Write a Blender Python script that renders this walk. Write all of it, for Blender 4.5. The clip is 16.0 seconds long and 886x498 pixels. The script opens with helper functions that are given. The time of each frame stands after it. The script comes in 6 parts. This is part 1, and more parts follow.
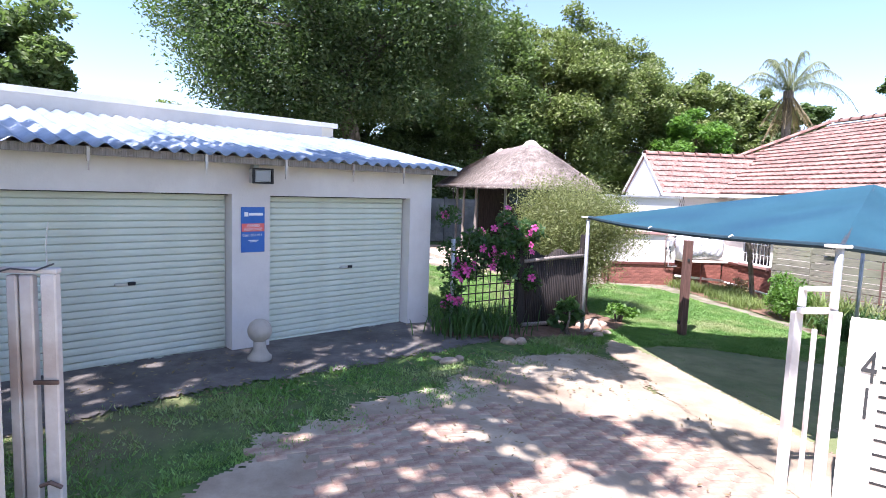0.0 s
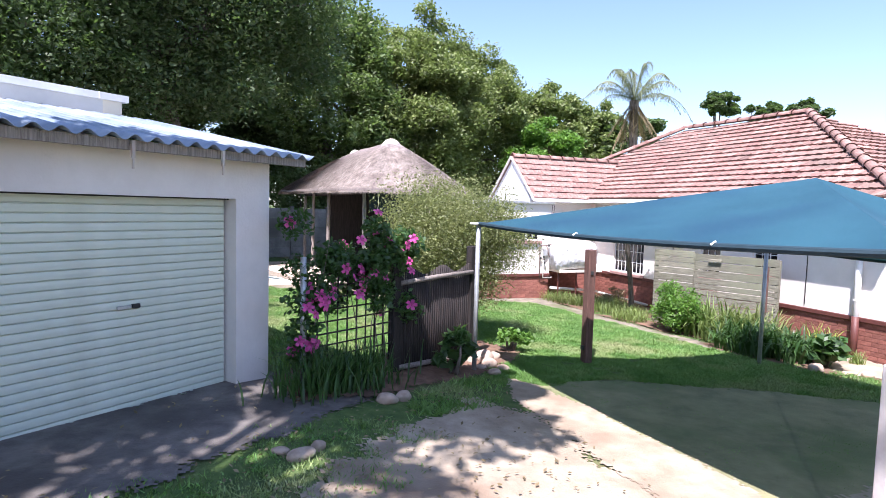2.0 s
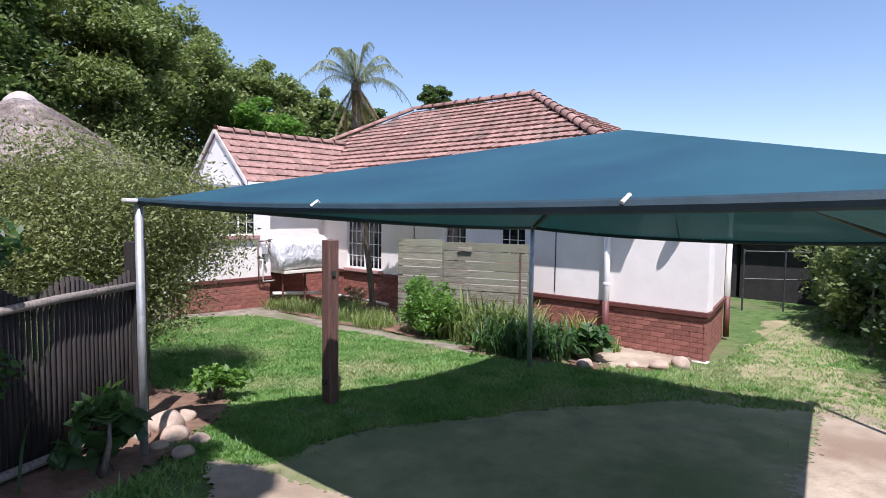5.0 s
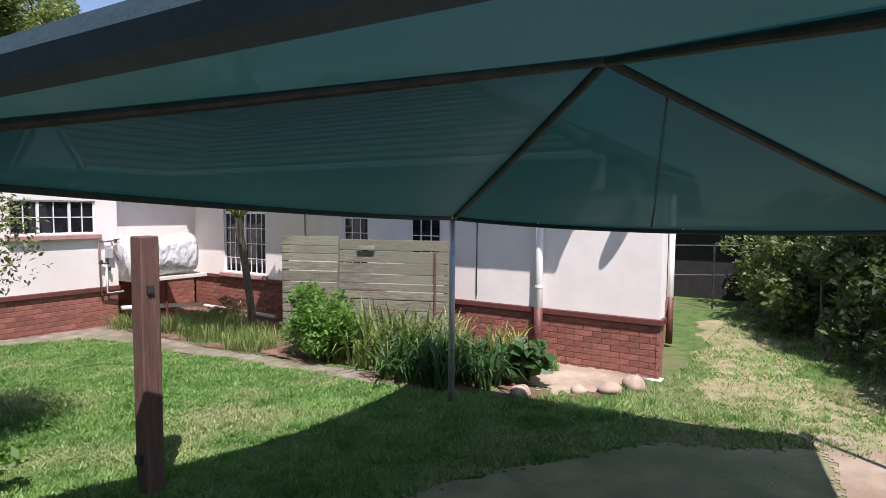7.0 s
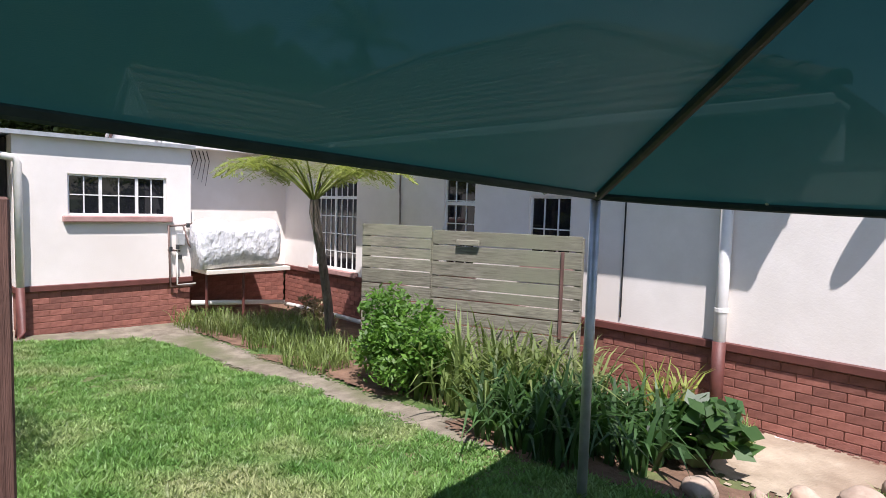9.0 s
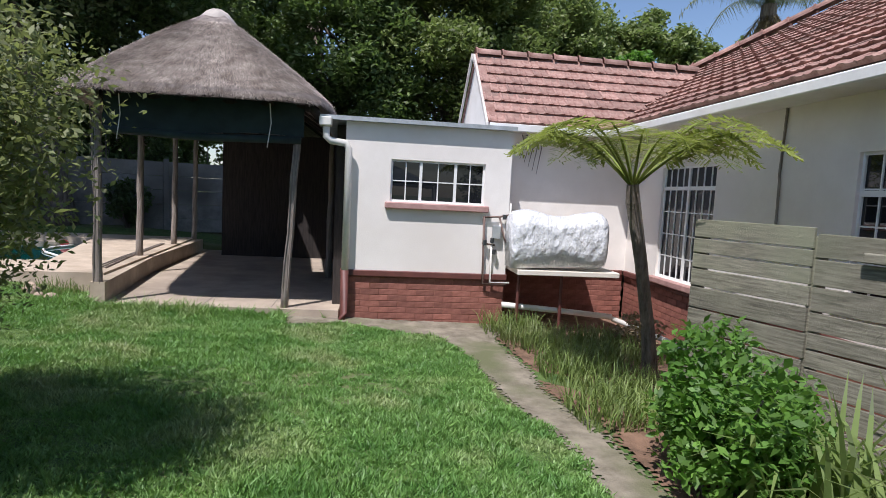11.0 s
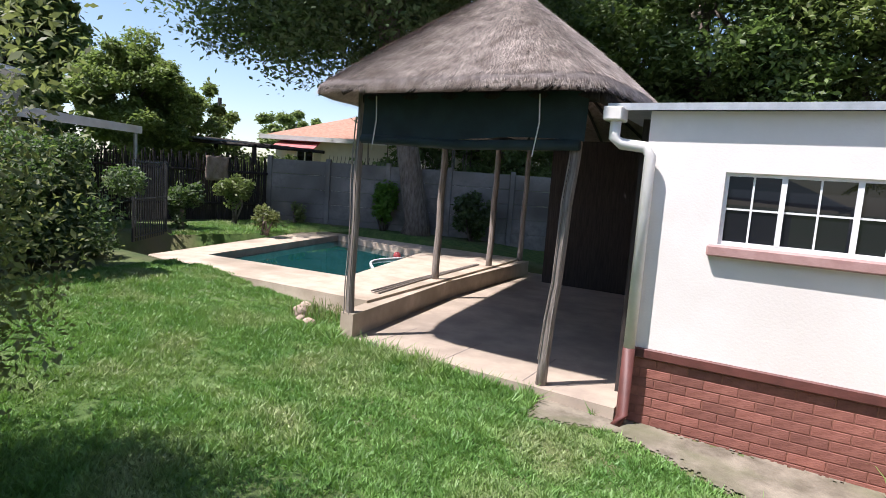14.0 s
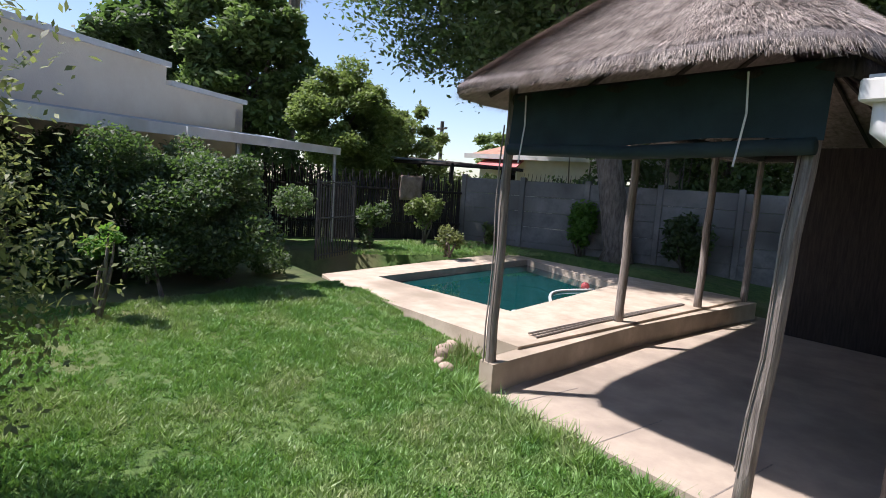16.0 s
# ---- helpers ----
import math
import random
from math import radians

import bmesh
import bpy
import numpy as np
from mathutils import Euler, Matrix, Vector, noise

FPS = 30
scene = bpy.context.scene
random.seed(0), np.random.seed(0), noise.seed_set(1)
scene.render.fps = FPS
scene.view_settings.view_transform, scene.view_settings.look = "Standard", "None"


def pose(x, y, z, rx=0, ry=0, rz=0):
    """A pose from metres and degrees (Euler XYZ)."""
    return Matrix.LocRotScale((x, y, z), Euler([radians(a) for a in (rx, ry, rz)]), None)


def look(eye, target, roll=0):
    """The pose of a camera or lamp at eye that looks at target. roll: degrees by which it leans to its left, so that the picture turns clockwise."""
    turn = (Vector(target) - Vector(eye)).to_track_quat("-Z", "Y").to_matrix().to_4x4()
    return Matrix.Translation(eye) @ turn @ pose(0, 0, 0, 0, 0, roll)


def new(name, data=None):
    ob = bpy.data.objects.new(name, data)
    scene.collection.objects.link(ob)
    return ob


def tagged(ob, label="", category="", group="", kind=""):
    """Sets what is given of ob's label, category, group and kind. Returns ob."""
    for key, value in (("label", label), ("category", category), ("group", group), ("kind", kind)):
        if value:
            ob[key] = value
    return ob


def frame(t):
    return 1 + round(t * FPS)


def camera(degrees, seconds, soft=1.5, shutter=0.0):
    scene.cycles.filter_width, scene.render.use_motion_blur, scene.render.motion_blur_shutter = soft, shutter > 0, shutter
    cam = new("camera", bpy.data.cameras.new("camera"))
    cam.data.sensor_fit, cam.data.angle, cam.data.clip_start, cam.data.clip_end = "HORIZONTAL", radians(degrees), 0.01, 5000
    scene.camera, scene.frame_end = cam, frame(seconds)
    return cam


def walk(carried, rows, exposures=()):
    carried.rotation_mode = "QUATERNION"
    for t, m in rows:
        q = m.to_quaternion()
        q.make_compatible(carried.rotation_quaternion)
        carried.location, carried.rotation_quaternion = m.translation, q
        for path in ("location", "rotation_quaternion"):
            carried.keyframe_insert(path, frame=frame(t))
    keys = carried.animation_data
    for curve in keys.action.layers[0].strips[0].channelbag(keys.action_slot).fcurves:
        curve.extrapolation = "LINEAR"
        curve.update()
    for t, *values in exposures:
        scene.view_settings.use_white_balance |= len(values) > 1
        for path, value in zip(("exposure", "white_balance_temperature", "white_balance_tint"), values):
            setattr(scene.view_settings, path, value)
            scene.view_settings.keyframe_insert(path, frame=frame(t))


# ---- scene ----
cam = camera(74.5, 16.0, soft=0.9)
PATH = [
    (0, (-0.481, 1.101, 1.994), (-0.258, 3.079, 1.793), 2.0),
    (0.5, (-0.471, 1.784, 1.936), (-0.188, 3.755, 1.758), 2.1),
    (1, (-0.393, 2.408, 1.872), (-0.016, 4.365, 1.708), 2.0),
    (1.5, (-0.293, 2.997, 1.832), (0.275, 4.908, 1.679), 1.9),
    (2, (-0.194, 3.434, 1.836), (0.524, 5.295, 1.693), 1.6),
    (2.5, (-0.103, 3.876, 1.824), (0.792, 5.659, 1.69), 1.3),
    (3, (0.076, 4.328, 1.816), (1.138, 6.018, 1.69), 1.2),
    (3.5, (0.298, 4.649, 1.813), (1.486, 6.253, 1.682), 1.0),
    (4, (0.561, 4.965, 1.761), (1.861, 6.479, 1.635), 0.8),
    (4.5, (0.895, 5.345, 1.701), (2.288, 6.774, 1.57), 0.8),
    (5, (1.218, 5.694, 1.595), (2.699, 7.031, 1.464), 0.7),
    (7.5, (3.137, 7.074, 1.451), (4.819, 8.148, 1.317), 0.4),
    (8, (3.609, 7.36, 1.408), (5.284, 8.444, 1.267), 0.3),
    (8.5, (4.013, 7.701, 1.35), (5.588, 8.925, 1.208), 0.9),
    (11, (5.928, 9.177, 1.186), (6.182, 11.152, 1.0), 2.9),
    (11.5, (6.126, 9.607, 1.137), (5.997, 11.594, 0.948), 3.5),
    (12, (6.293, 10.003, 1.179), (5.908, 11.955, 0.974), 3.8),
    (12.5, (6.464, 10.4, 1.247), (5.904, 12.308, 1.035), 3.9),
    (13, (6.579, 10.832, 1.298), (5.871, 12.689, 1.084), 3.9),
    (13.5, (6.584, 11.259, 1.33), (5.705, 13.041, 1.104), 4.0),
    (14, (6.561, 11.698, 1.371), (5.56, 13.414, 1.142), 4.1),
    (14.5, (6.448, 12.174, 1.374), (5.308, 13.801, 1.141), 4.2),
    (15, (6.351, 12.55, 1.392), (5.066, 14.063, 1.15), 4.2),
    (15.5, (6.306, 12.81, 1.407), (4.876, 14.188, 1.168), 4.0),
    (16, (6.292, 12.982, 1.415), (4.728, 14.209, 1.198), 3.9),
]
walk(cam, [(t, look(eye, target, roll)) for t, eye, target, roll in PATH], [(0, 1.48, 5950, 24), (1.5, 1.38, 5950, 24), (2.5, 1.12, 5950, 23), (3.5, 0.58, 5900, 19), (4, 0.48, 5900, 17), (4.5, 0.52, 5900, 18), (5, 0.58, 5950, 21), (7.3, 0.5, 6300, 22), (8.7, 0.6, 6250, 20), (11, 0.2, 6050, 15), (12, -0.05, 6050, 15), (12.5, 0.16, 6050, 16), (13.5, 0.62, 6150, 17), (14.5, 0.76, 6200, 18), (16, 0.64, 6150, 18)])

# ---------- world, sun, exposure ----------
SUN = Vector((0.36, 0.43, -1.0)).normalized()
world = bpy.data.worlds.new("sky")
scene.world = world
world.use_nodes = True
wn = world.node_tree.nodes
sky = wn.new("ShaderNodeTexSky")
sky.sky_type, sky.sun_disc = "NISHITA", False
sky.sun_elevation, sky.sun_rotation = radians(60.7), radians(219.9)
sky.air_density, sky.dust_density, sky.ozone_density = 1.0, 0.6, 1.2
world.node_tree.links.new(sky.outputs[0], wn["Background"].inputs[0])
wn["Background"].inputs[1].default_value = 0.115
sun = new("sun", bpy.data.lights.new("sun", "SUN"))
sun.data.energy, sun.data.angle, sun.data.color = 5.0, radians(0.6), (1.0, 0.955, 0.89)
sun.matrix_world = look((-5, -9, 20), Vector((-5, -9, 20)) + SUN)
rng = np.random.default_rng(7)


# ---------- materials ----------
def mat(name, c1, c2, scale=6.0, rough=0.8, bump=0.3, fine=60.0, metal=0.0, c3=None, big=0.7, spread=(0.35, 0.65), stretch=(1, 1, 1), vary=0.0, trans=None, coat=0.0, island=0.0, dist=0.01):
    """Two-scale noise colour with stains and a fine bump."""
    m = bpy.data.materials.new(name)
    m.use_nodes = True
    nt = m.node_tree
    N, L = nt.nodes, nt.links
    b = N["Principled BSDF"]
    tc = N.new("ShaderNodeTexCoord")
    mp = N.new("ShaderNodeMapping")
    mp.inputs["Scale"].default_value = stretch
    L.new(tc.outputs["Object"], mp.inputs[0])
    n1 = N.new("ShaderNodeTexNoise")
    n1.inputs["Scale"].default_value, n1.inputs["Detail"].default_value = scale, 6
    n1.inputs["Roughness"].default_value = 0.65
    L.new(mp.outputs[0], n1.inputs[0])
    r = N.new("ShaderNodeValToRGB")
    r.color_ramp.elements[0].position, r.color_ramp.elements[1].position = spread
    r.color_ramp.elements[0].color, r.color_ramp.elements[1].color = (*c1, 1), (*c2, 1)
    L.new(n1.outputs[0], r.inputs[0])
    col = r.outputs[0]
    if c3:
        n2 = N.new("ShaderNodeTexNoise")
        n2.inputs["Scale"].default_value, n2.inputs["Detail"].default_value = big, 4
        L.new(tc.outputs["Object"], n2.inputs[0])
        r2 = N.new("ShaderNodeValToRGB")
        r2.color_ramp.elements[0].position, r2.color_ramp.elements[1].position = 0.48, 0.68
        L.new(n2.outputs[0], r2.inputs[0])
        mx = N.new("ShaderNodeMix")
        mx.data_type = "RGBA"
        L.new(r2.outputs[0], mx.inputs["Factor"])
        L.new(col, mx.inputs["A"])
        mx.inputs["B"].default_value = (*c3, 1)
        col = mx.outputs["Result"]
    if vary or island:
        hs = N.new("ShaderNodeHueSaturation")
        src = N.new("ShaderNodeObjectInfo").outputs["Random"] if vary else N.new("ShaderNodeNewGeometry").outputs["Random Per Island"]
        amount = vary or island
        mr = N.new("ShaderNodeMapRange")
        mr.inputs["To Min"].default_value, mr.inputs["To Max"].default_value = 1 - amount, 1 + amount
        L.new(src, mr.inputs[0])
        L.new(mr.outputs[0], hs.inputs["Value"])
        L.new(col, hs.inputs["Color"])
        col = hs.outputs[0]
    L.new(col, b.inputs["Base Color"])
    b.inputs["Roughness"].default_value, b.inputs["Metallic"].default_value = rough, metal
    b.inputs["Coat Weight"].default_value = coat
    if bump:
        n3 = N.new("ShaderNodeTexNoise")
        n3.inputs["Scale"].default_value, n3.inputs["Detail"].default_value = fine, 5
        L.new(mp.outputs[0], n3.inputs[0])
        bp = N.new("ShaderNodeBump")
        bp.inputs["Strength"].default_value, bp.inputs["Distance"].default_value = bump, dist
        L.new(n3.outputs[0], bp.inputs["Height"])
        L.new(bp.outputs[0], b.inputs["Normal"])
    if trans:
        out = N["Material Output"]
        tr = N.new("ShaderNodeBsdfTranslucent")
        tr.inputs[0].default_value = (*trans[:3], 1)
        ms = N.new("ShaderNodeMixShader")
        ms.inputs[0].default_value = trans[3]
        L.new(b.outputs[0], ms.inputs[1])
        L.new(tr.outputs[0], ms.inputs[2])
        L.new(ms.outputs[0], out.inputs[0])
    return m


def glass_mat(name, tint, rough=0.02):
    m = bpy.data.materials.new(name)
    m.use_nodes = True
    b = m.node_tree.nodes["Principled BSDF"]
    b.inputs["Base Color"].default_value = (*tint, 1)
    b.inputs["Roughness"].default_value = rough
    b.inputs["IOR"].default_value = 1.5
    return m


M_GRASS = mat("grass_soil", (0.04, 0.09, 0.016), (0.11, 0.17, 0.04), 7, 0.95, 0.8, 90, c3=(0.17, 0.145, 0.075), big=0.45)
M_BLADE = mat("grass_blade", (0.1, 0.23, 0.05), (0.245, 0.4, 0.115), 2.2, 0.5, 0, c3=(0.37, 0.385, 0.19), big=1.1, island=0.4, trans=(0.22, 0.4, 0.06, 0.3))
M_APRON = mat("old_concrete", (0.1, 0.088, 0.08), (0.19, 0.17, 0.15), 5, 0.9, 0.6, 70, c3=(0.075, 0.066, 0.06), big=1.1)
M_SLAB = mat("pale_concrete", (0.44, 0.35, 0.265), (0.58, 0.475, 0.37), 4, 0.85, 0.35, 90, c3=(0.32, 0.26, 0.19), big=0.9)
M_FLOOR = mat("screed_floor", (0.36, 0.29, 0.23), (0.47, 0.385, 0.3), 3, 0.7, 0.2, 60, c3=(0.27, 0.22, 0.175), big=1.2)
M_SAND = mat("sandy_dirt", (0.3, 0.24, 0.17), (0.46, 0.38, 0.28), 3.5, 0.95, 0.8, 45, c3=(0.24, 0.17, 0.115), big=0.8)
# earth colour that also holds the green shade below the cloth
M_SHADED_DIRT = mat("shaded_dirt", (0.19, 0.185, 0.095), (0.3, 0.28, 0.15), 2.5, 0.95, 0.7, 50, c3=(0.14, 0.17, 0.065), big=0.8)
M_PATH = mat("dirty_path", (0.14, 0.118, 0.085), (0.29, 0.25, 0.19), 5, 0.9, 0.7, 60, c3=(0.12, 0.125, 0.06), big=1.6)
M_PATH_DRY = mat("dry_turf", (0.22, 0.19, 0.1), (0.36, 0.31, 0.18), 5, 0.95, 0.8, 50, c3=(0.2, 0.2, 0.09), big=1.2)
M_SOIL = mat("garden_soil", (0.11, 0.065, 0.04), (0.22, 0.13, 0.085), 6, 0.95, 1.0, 40)
M_PAVER = mat("paver_clay", (0.27, 0.165, 0.12), (0.43, 0.315, 0.235), 14, 0.95, 0.8, 60, c3=(0.44, 0.36, 0.26), big=2.4, vary=0.15)
M_PAVER2 = mat("paver_clay_far", (0.27, 0.165, 0.12), (0.43, 0.315, 0.235), 14, 0.95, 0.8, 60, c3=(0.44, 0.36, 0.26), big=2.4, island=0.15)
M_WALL = mat("cream_plaster", (0.78, 0.73, 0.675), (0.84, 0.79, 0.74), 3, 0.85, 0.12, 60, c3=(0.74, 0.68, 0.62), big=0.5)
M_GWALL = mat("garage_plaster", (0.66, 0.61, 0.57), (0.72, 0.67, 0.63), 3, 0.85, 0.3, 40, c3=(0.58, 0.53, 0.5), big=0.6)
M_DOOR = mat("roller_door_paint", (0.58, 0.62, 0.52), (0.64, 0.68, 0.58), 2, 0.45, 0.05, 20, c3=(0.55, 0.57, 0.47), big=0.9)
M_BRICK = mat("oxide_brick", (0.2, 0.072, 0.052), (0.29, 0.115, 0.085), 12, 0.75, 0.4, 80, vary=0.22)
M_MORTAR = mat("mortar", (0.22, 0.085, 0.06), (0.29, 0.13, 0.09), 14, 0.9, 0.4, 90)
M_CAP = mat("oxide_paint", (0.1, 0.035, 0.028), (0.15, 0.05, 0.04), 8, 0.55, 0.2, 60)
M_TILE = mat("clay_tile", (0.205, 0.1, 0.08), (0.37, 0.235, 0.195), 6, 0.9, 0.7, 50, c3=(0.2, 0.135, 0.11), big=2.2, vary=0.25)
M_TILE2 = mat("clay_tile_far", (0.205, 0.1, 0.08), (0.37, 0.235, 0.195), 6, 0.9, 0.7, 50, c3=(0.2, 0.135, 0.11), big=2.2, island=0.25)
M_THATCH = mat("thatch", (0.17, 0.14, 0.125), (0.38, 0.32, 0.29), 16, 0.95, 0.9, 120, stretch=(1, 1, 0.25), c3=(0.25, 0.205, 0.185), big=1.5, dist=0.03)
M_STRAW = mat("thatch_straw", (0.19, 0.15, 0.125), (0.46, 0.39, 0.34), 5, 0.9, 0, island=0.65)
M_THCAP = mat("cement_cap", (0.36, 0.32, 0.29), (0.46, 0.41, 0.37), 6, 0.9, 0.4, 50)
M_POLE = mat("weathered_pole", (0.17, 0.14, 0.12), (0.36, 0.31, 0.27), 10, 0.85, 0.6, 50, stretch=(6, 6, 0.4), dist=0.02)
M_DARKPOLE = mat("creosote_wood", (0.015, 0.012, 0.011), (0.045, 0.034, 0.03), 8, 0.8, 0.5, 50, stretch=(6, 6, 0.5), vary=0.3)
M_STUB = mat("brown_post_wood", (0.09, 0.045, 0.035), (0.17, 0.09, 0.07), 9, 0.75, 0.5, 50, stretch=(6, 6, 0.5))
M_PLANK = mat("grey_plank", (0.12, 0.11, 0.08), (0.29, 0.27, 0.205), 5, 0.85, 0.6, 60, stretch=(3, 0.5, 14), c3=(0.22, 0.225, 0.15), big=1.2, vary=0.14)
M_STEEL = mat("galvanised_steel", (0.42, 0.43, 0.43), (0.56, 0.57, 0.57), 9, 0.45, 0.1, 40, metal=0.6)
M_DARKSTEEL = mat("dark_steel", (0.03, 0.035, 0.035), (0.07, 0.07, 0.07), 9, 0.5, 0.1, 40, metal=0.3)
M_ROOFSHEET = mat("corrugated_sheet", (0.2, 0.25, 0.32), (0.33, 0.39, 0.47), 3, 0.4, 0.15, 20, metal=0.25, c3=(0.44, 0.48, 0.54), big=1.4)
M_WHITE = mat("white_paint", (0.72, 0.71, 0.69), (0.82, 0.81, 0.79), 5, 0.5, 0.1, 50, c3=(0.65, 0.62, 0.57), big=1.5)
M_FRAME = mat("window_paint", (0.76, 0.75, 0.73), (0.84, 0.83, 0.81), 8, 0.4, 0.05, 50)
M_SILL = mat("sill_paint", (0.36, 0.2, 0.18), (0.46, 0.28, 0.25), 8, 0.6, 0.2, 60)
M_GLASS = glass_mat("window_glass", (0.012, 0.013, 0.016))
M_CLOTH = mat("shade_cloth", (0.014, 0.072, 0.103), (0.024, 0.1, 0.136), 1.2, 0.6, 0.25, 300, c3=(0.012, 0.06, 0.1), trans=(0.012, 0.1, 0.1, 0.13))
# open weave: part of the light goes straight through the cloth
ct = M_CLOTH.node_tree
see = ct.nodes.new("ShaderNodeBsdfTransparent")
see.inputs[0].default_value = (0.42, 0.6, 0.62, 1)
weave = ct.nodes.new("ShaderNodeMixShader")
weave.inputs[0].default_value = 0.028
ct.links.new(ct.nodes["Mix Shader"].outputs[0], weave.inputs[1])
ct.links.new(see.outputs[0], weave.inputs[2])
ct.links.new(weave.outputs[0], ct.nodes["Material Output"].inputs[0])
M_HEM = mat("cloth_hem", (0.01, 0.03, 0.04), (0.02, 0.045, 0.06), 8, 0.7, 0.2, 80)
M_BLIND = mat("dark_green_blind", (0.012, 0.025, 0.025), (0.02, 0.04, 0.04), 4, 0.8, 0.3, 120)
M_GATE = mat("gate_cream_paint", (0.55, 0.5, 0.46), (0.68, 0.64, 0.6), 5, 0.6, 0.2, 50, c3=(0.42, 0.33, 0.28), big=2.2)
M_CREAMWALL = mat("boundary_plaster", (0.7, 0.64, 0.55), (0.77, 0.71, 0.62), 4, 0.85, 0.4, 40)
M_PLASTIC = mat("plastic_wrap", (0.58, 0.59, 0.61), (0.84, 0.84, 0.86), 6, 0.25, 1.0, 8, stretch=(1.5, 1.5, 0.9), dist=0.05)
M_PARAPET = mat("parapet_cream", (0.82, 0.7, 0.54), (0.88, 0.77, 0.61), 3, 0.85, 0.3, 40, c3=(0.7, 0.61, 0.5), big=0.6)
M_PIPE = mat("white_pvc", (0.7, 0.67, 0.6), (0.78, 0.75, 0.7), 6, 0.4, 0.05, 40)
M_COPPER = mat("copper_pipe", (0.1, 0.065, 0.052), (0.19, 0.125, 0.105), 9, 0.55, 0.2, 40, metal=0.3)
M_ROCK = mat("field_stone", (0.33, 0.24, 0.18), (0.52, 0.42, 0.33), 5, 0.9, 0.7, 25, c3=(0.4, 0.26, 0.19), big=2, vary=0.15)
M_DIRTYCONC = mat("precast_concrete", (0.17, 0.16, 0.148), (0.28, 0.265, 0.245), 4, 0.9, 0.5, 50, c3=(0.12, 0.112, 0.1), big=1.0, vary=0.08)
M_BLUE = mat("sign_blue", (0.012, 0.11, 0.42), (0.016, 0.13, 0.47), 3, 0.4, 0.05, 30)
M_RED = mat("sign_coral", (0.75, 0.13, 0.13), (0.8, 0.16, 0.15), 3, 0.4, 0.05, 30)
M_SIGNWHITE = mat("sign_white", (0.78, 0.8, 0.82), (0.82, 0.83, 0.85), 3, 0.4, 0.0, 30)
M_LENS = glass_mat("floodlight_glass", (0.3, 0.31, 0.32), 0.15)
M_BALL = mat("cement_ball", (0.42, 0.37, 0.31), (0.55, 0.49, 0.42), 6, 0.85, 0.4, 50, c3=(0.36, 0.31, 0.25), big=3)
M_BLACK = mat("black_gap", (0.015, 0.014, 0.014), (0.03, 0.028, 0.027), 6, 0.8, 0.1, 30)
M_BARK = mat("bark", (0.09, 0.07, 0.055), (0.24, 0.2, 0.165), 6, 0.9, 0.8, 25, stretch=(3, 3, 0.7), dist=0.03)
M_POOL = mat("pool_plaster", (0.012, 0.07, 0.07), (0.02, 0.1, 0.095), 2, 0.6, 0.1, 20)
M_PINKAWN = mat("awning_pink", (0.5, 0.14, 0.14), (0.6, 0.2, 0.19), 6, 0.7, 0.1, 30)
M_ORANGE = mat("orange_tile", (0.34, 0.17, 0.11), (0.46, 0.27, 0.19), 8, 0.8, 0.3, 30)
M_BLANKET = mat("faded_blanket", (0.22, 0.16, 0.12), (0.34, 0.26, 0.21), 8, 0.95, 0.5, 60)
M_CURTAIN = mat("net_curtain", (0.55, 0.55, 0.56), (0.68, 0.68, 0.7), 4, 0.8, 0.1, 40)


def leaf_mat(name, a, b, t, rough=0.55, vary=0.5, big=0.5):
    return mat(name, a, b, 1.3, rough, 0, c3=tuple(0.5 * (p + q) * 0.7 for p, q in zip(a, b)), big=big, island=vary, trans=(*t, 0.4))


L_DARK = leaf_mat("leaf_dark", (0.066, 0.1, 0.045), (0.145, 0.185, 0.09), (0.125, 0.224, 0.044), 0.55)
L_MID = leaf_mat("leaf_mid", (0.125, 0.165, 0.055), (0.27, 0.305, 0.115), (0.24, 0.33, 0.085))
L_MIDDARK = leaf_mat("leaf_evergreen", (0.09, 0.135, 0.05), (0.19, 0.245, 0.095), (0.182, 0.287, 0.065))
L_LIGHT = leaf_mat("leaf_light", (0.115, 0.175, 0.045), (0.235, 0.3, 0.095), (0.28, 0.38, 0.09))
L_BRIGHT = leaf_mat("leaf_bright", (0.07, 0.16, 0.025), (0.15, 0.28, 0.05), (0.2, 0.4, 0.05))
L_OLIVE = leaf_mat("leaf_olive", (0.125, 0.15, 0.05), (0.255, 0.275, 0.11), (0.29, 0.34, 0.1))
L_PALM = leaf_mat("leaf_palm", (0.15, 0.18, 0.1), (0.28, 0.31, 0.19), (0.28, 0.32, 0.15))
L_FERN = leaf_mat("leaf_fern", (0.17, 0.22, 0.04), (0.32, 0.36, 0.09), (0.36, 0.42, 0.08))
L_STRAP = leaf_mat("leaf_strap", (0.035, 0.085, 0.025), (0.085, 0.16, 0.05), (0.1, 0.22, 0.04), 0.4)
L_DRY = leaf_mat("leaf_dry", (0.2, 0.15, 0.08), (0.34, 0.27, 0.16), (0.3, 0.24, 0.1))
L_PINK = leaf_mat("flower_pink", (0.62, 0.045, 0.27), (0.82, 0.16, 0.45), (0.8, 0.2, 0.5), 0.5, 0.25)


# ---------- building helpers ----------
def gz(x):
    return float(np.interp(x, (-3, 0, 2.9, 4.8, 9.6, 14), (0.12, 0.06, -0.27, -0.33, -0.46, -0.5)))


def gzv(x):
    return np.interp(x, (-3, 0, 2.9, 4.8, 9.6, 14), (0.12, 0.06, -0.27, -0.33, -0.46, -0.5))


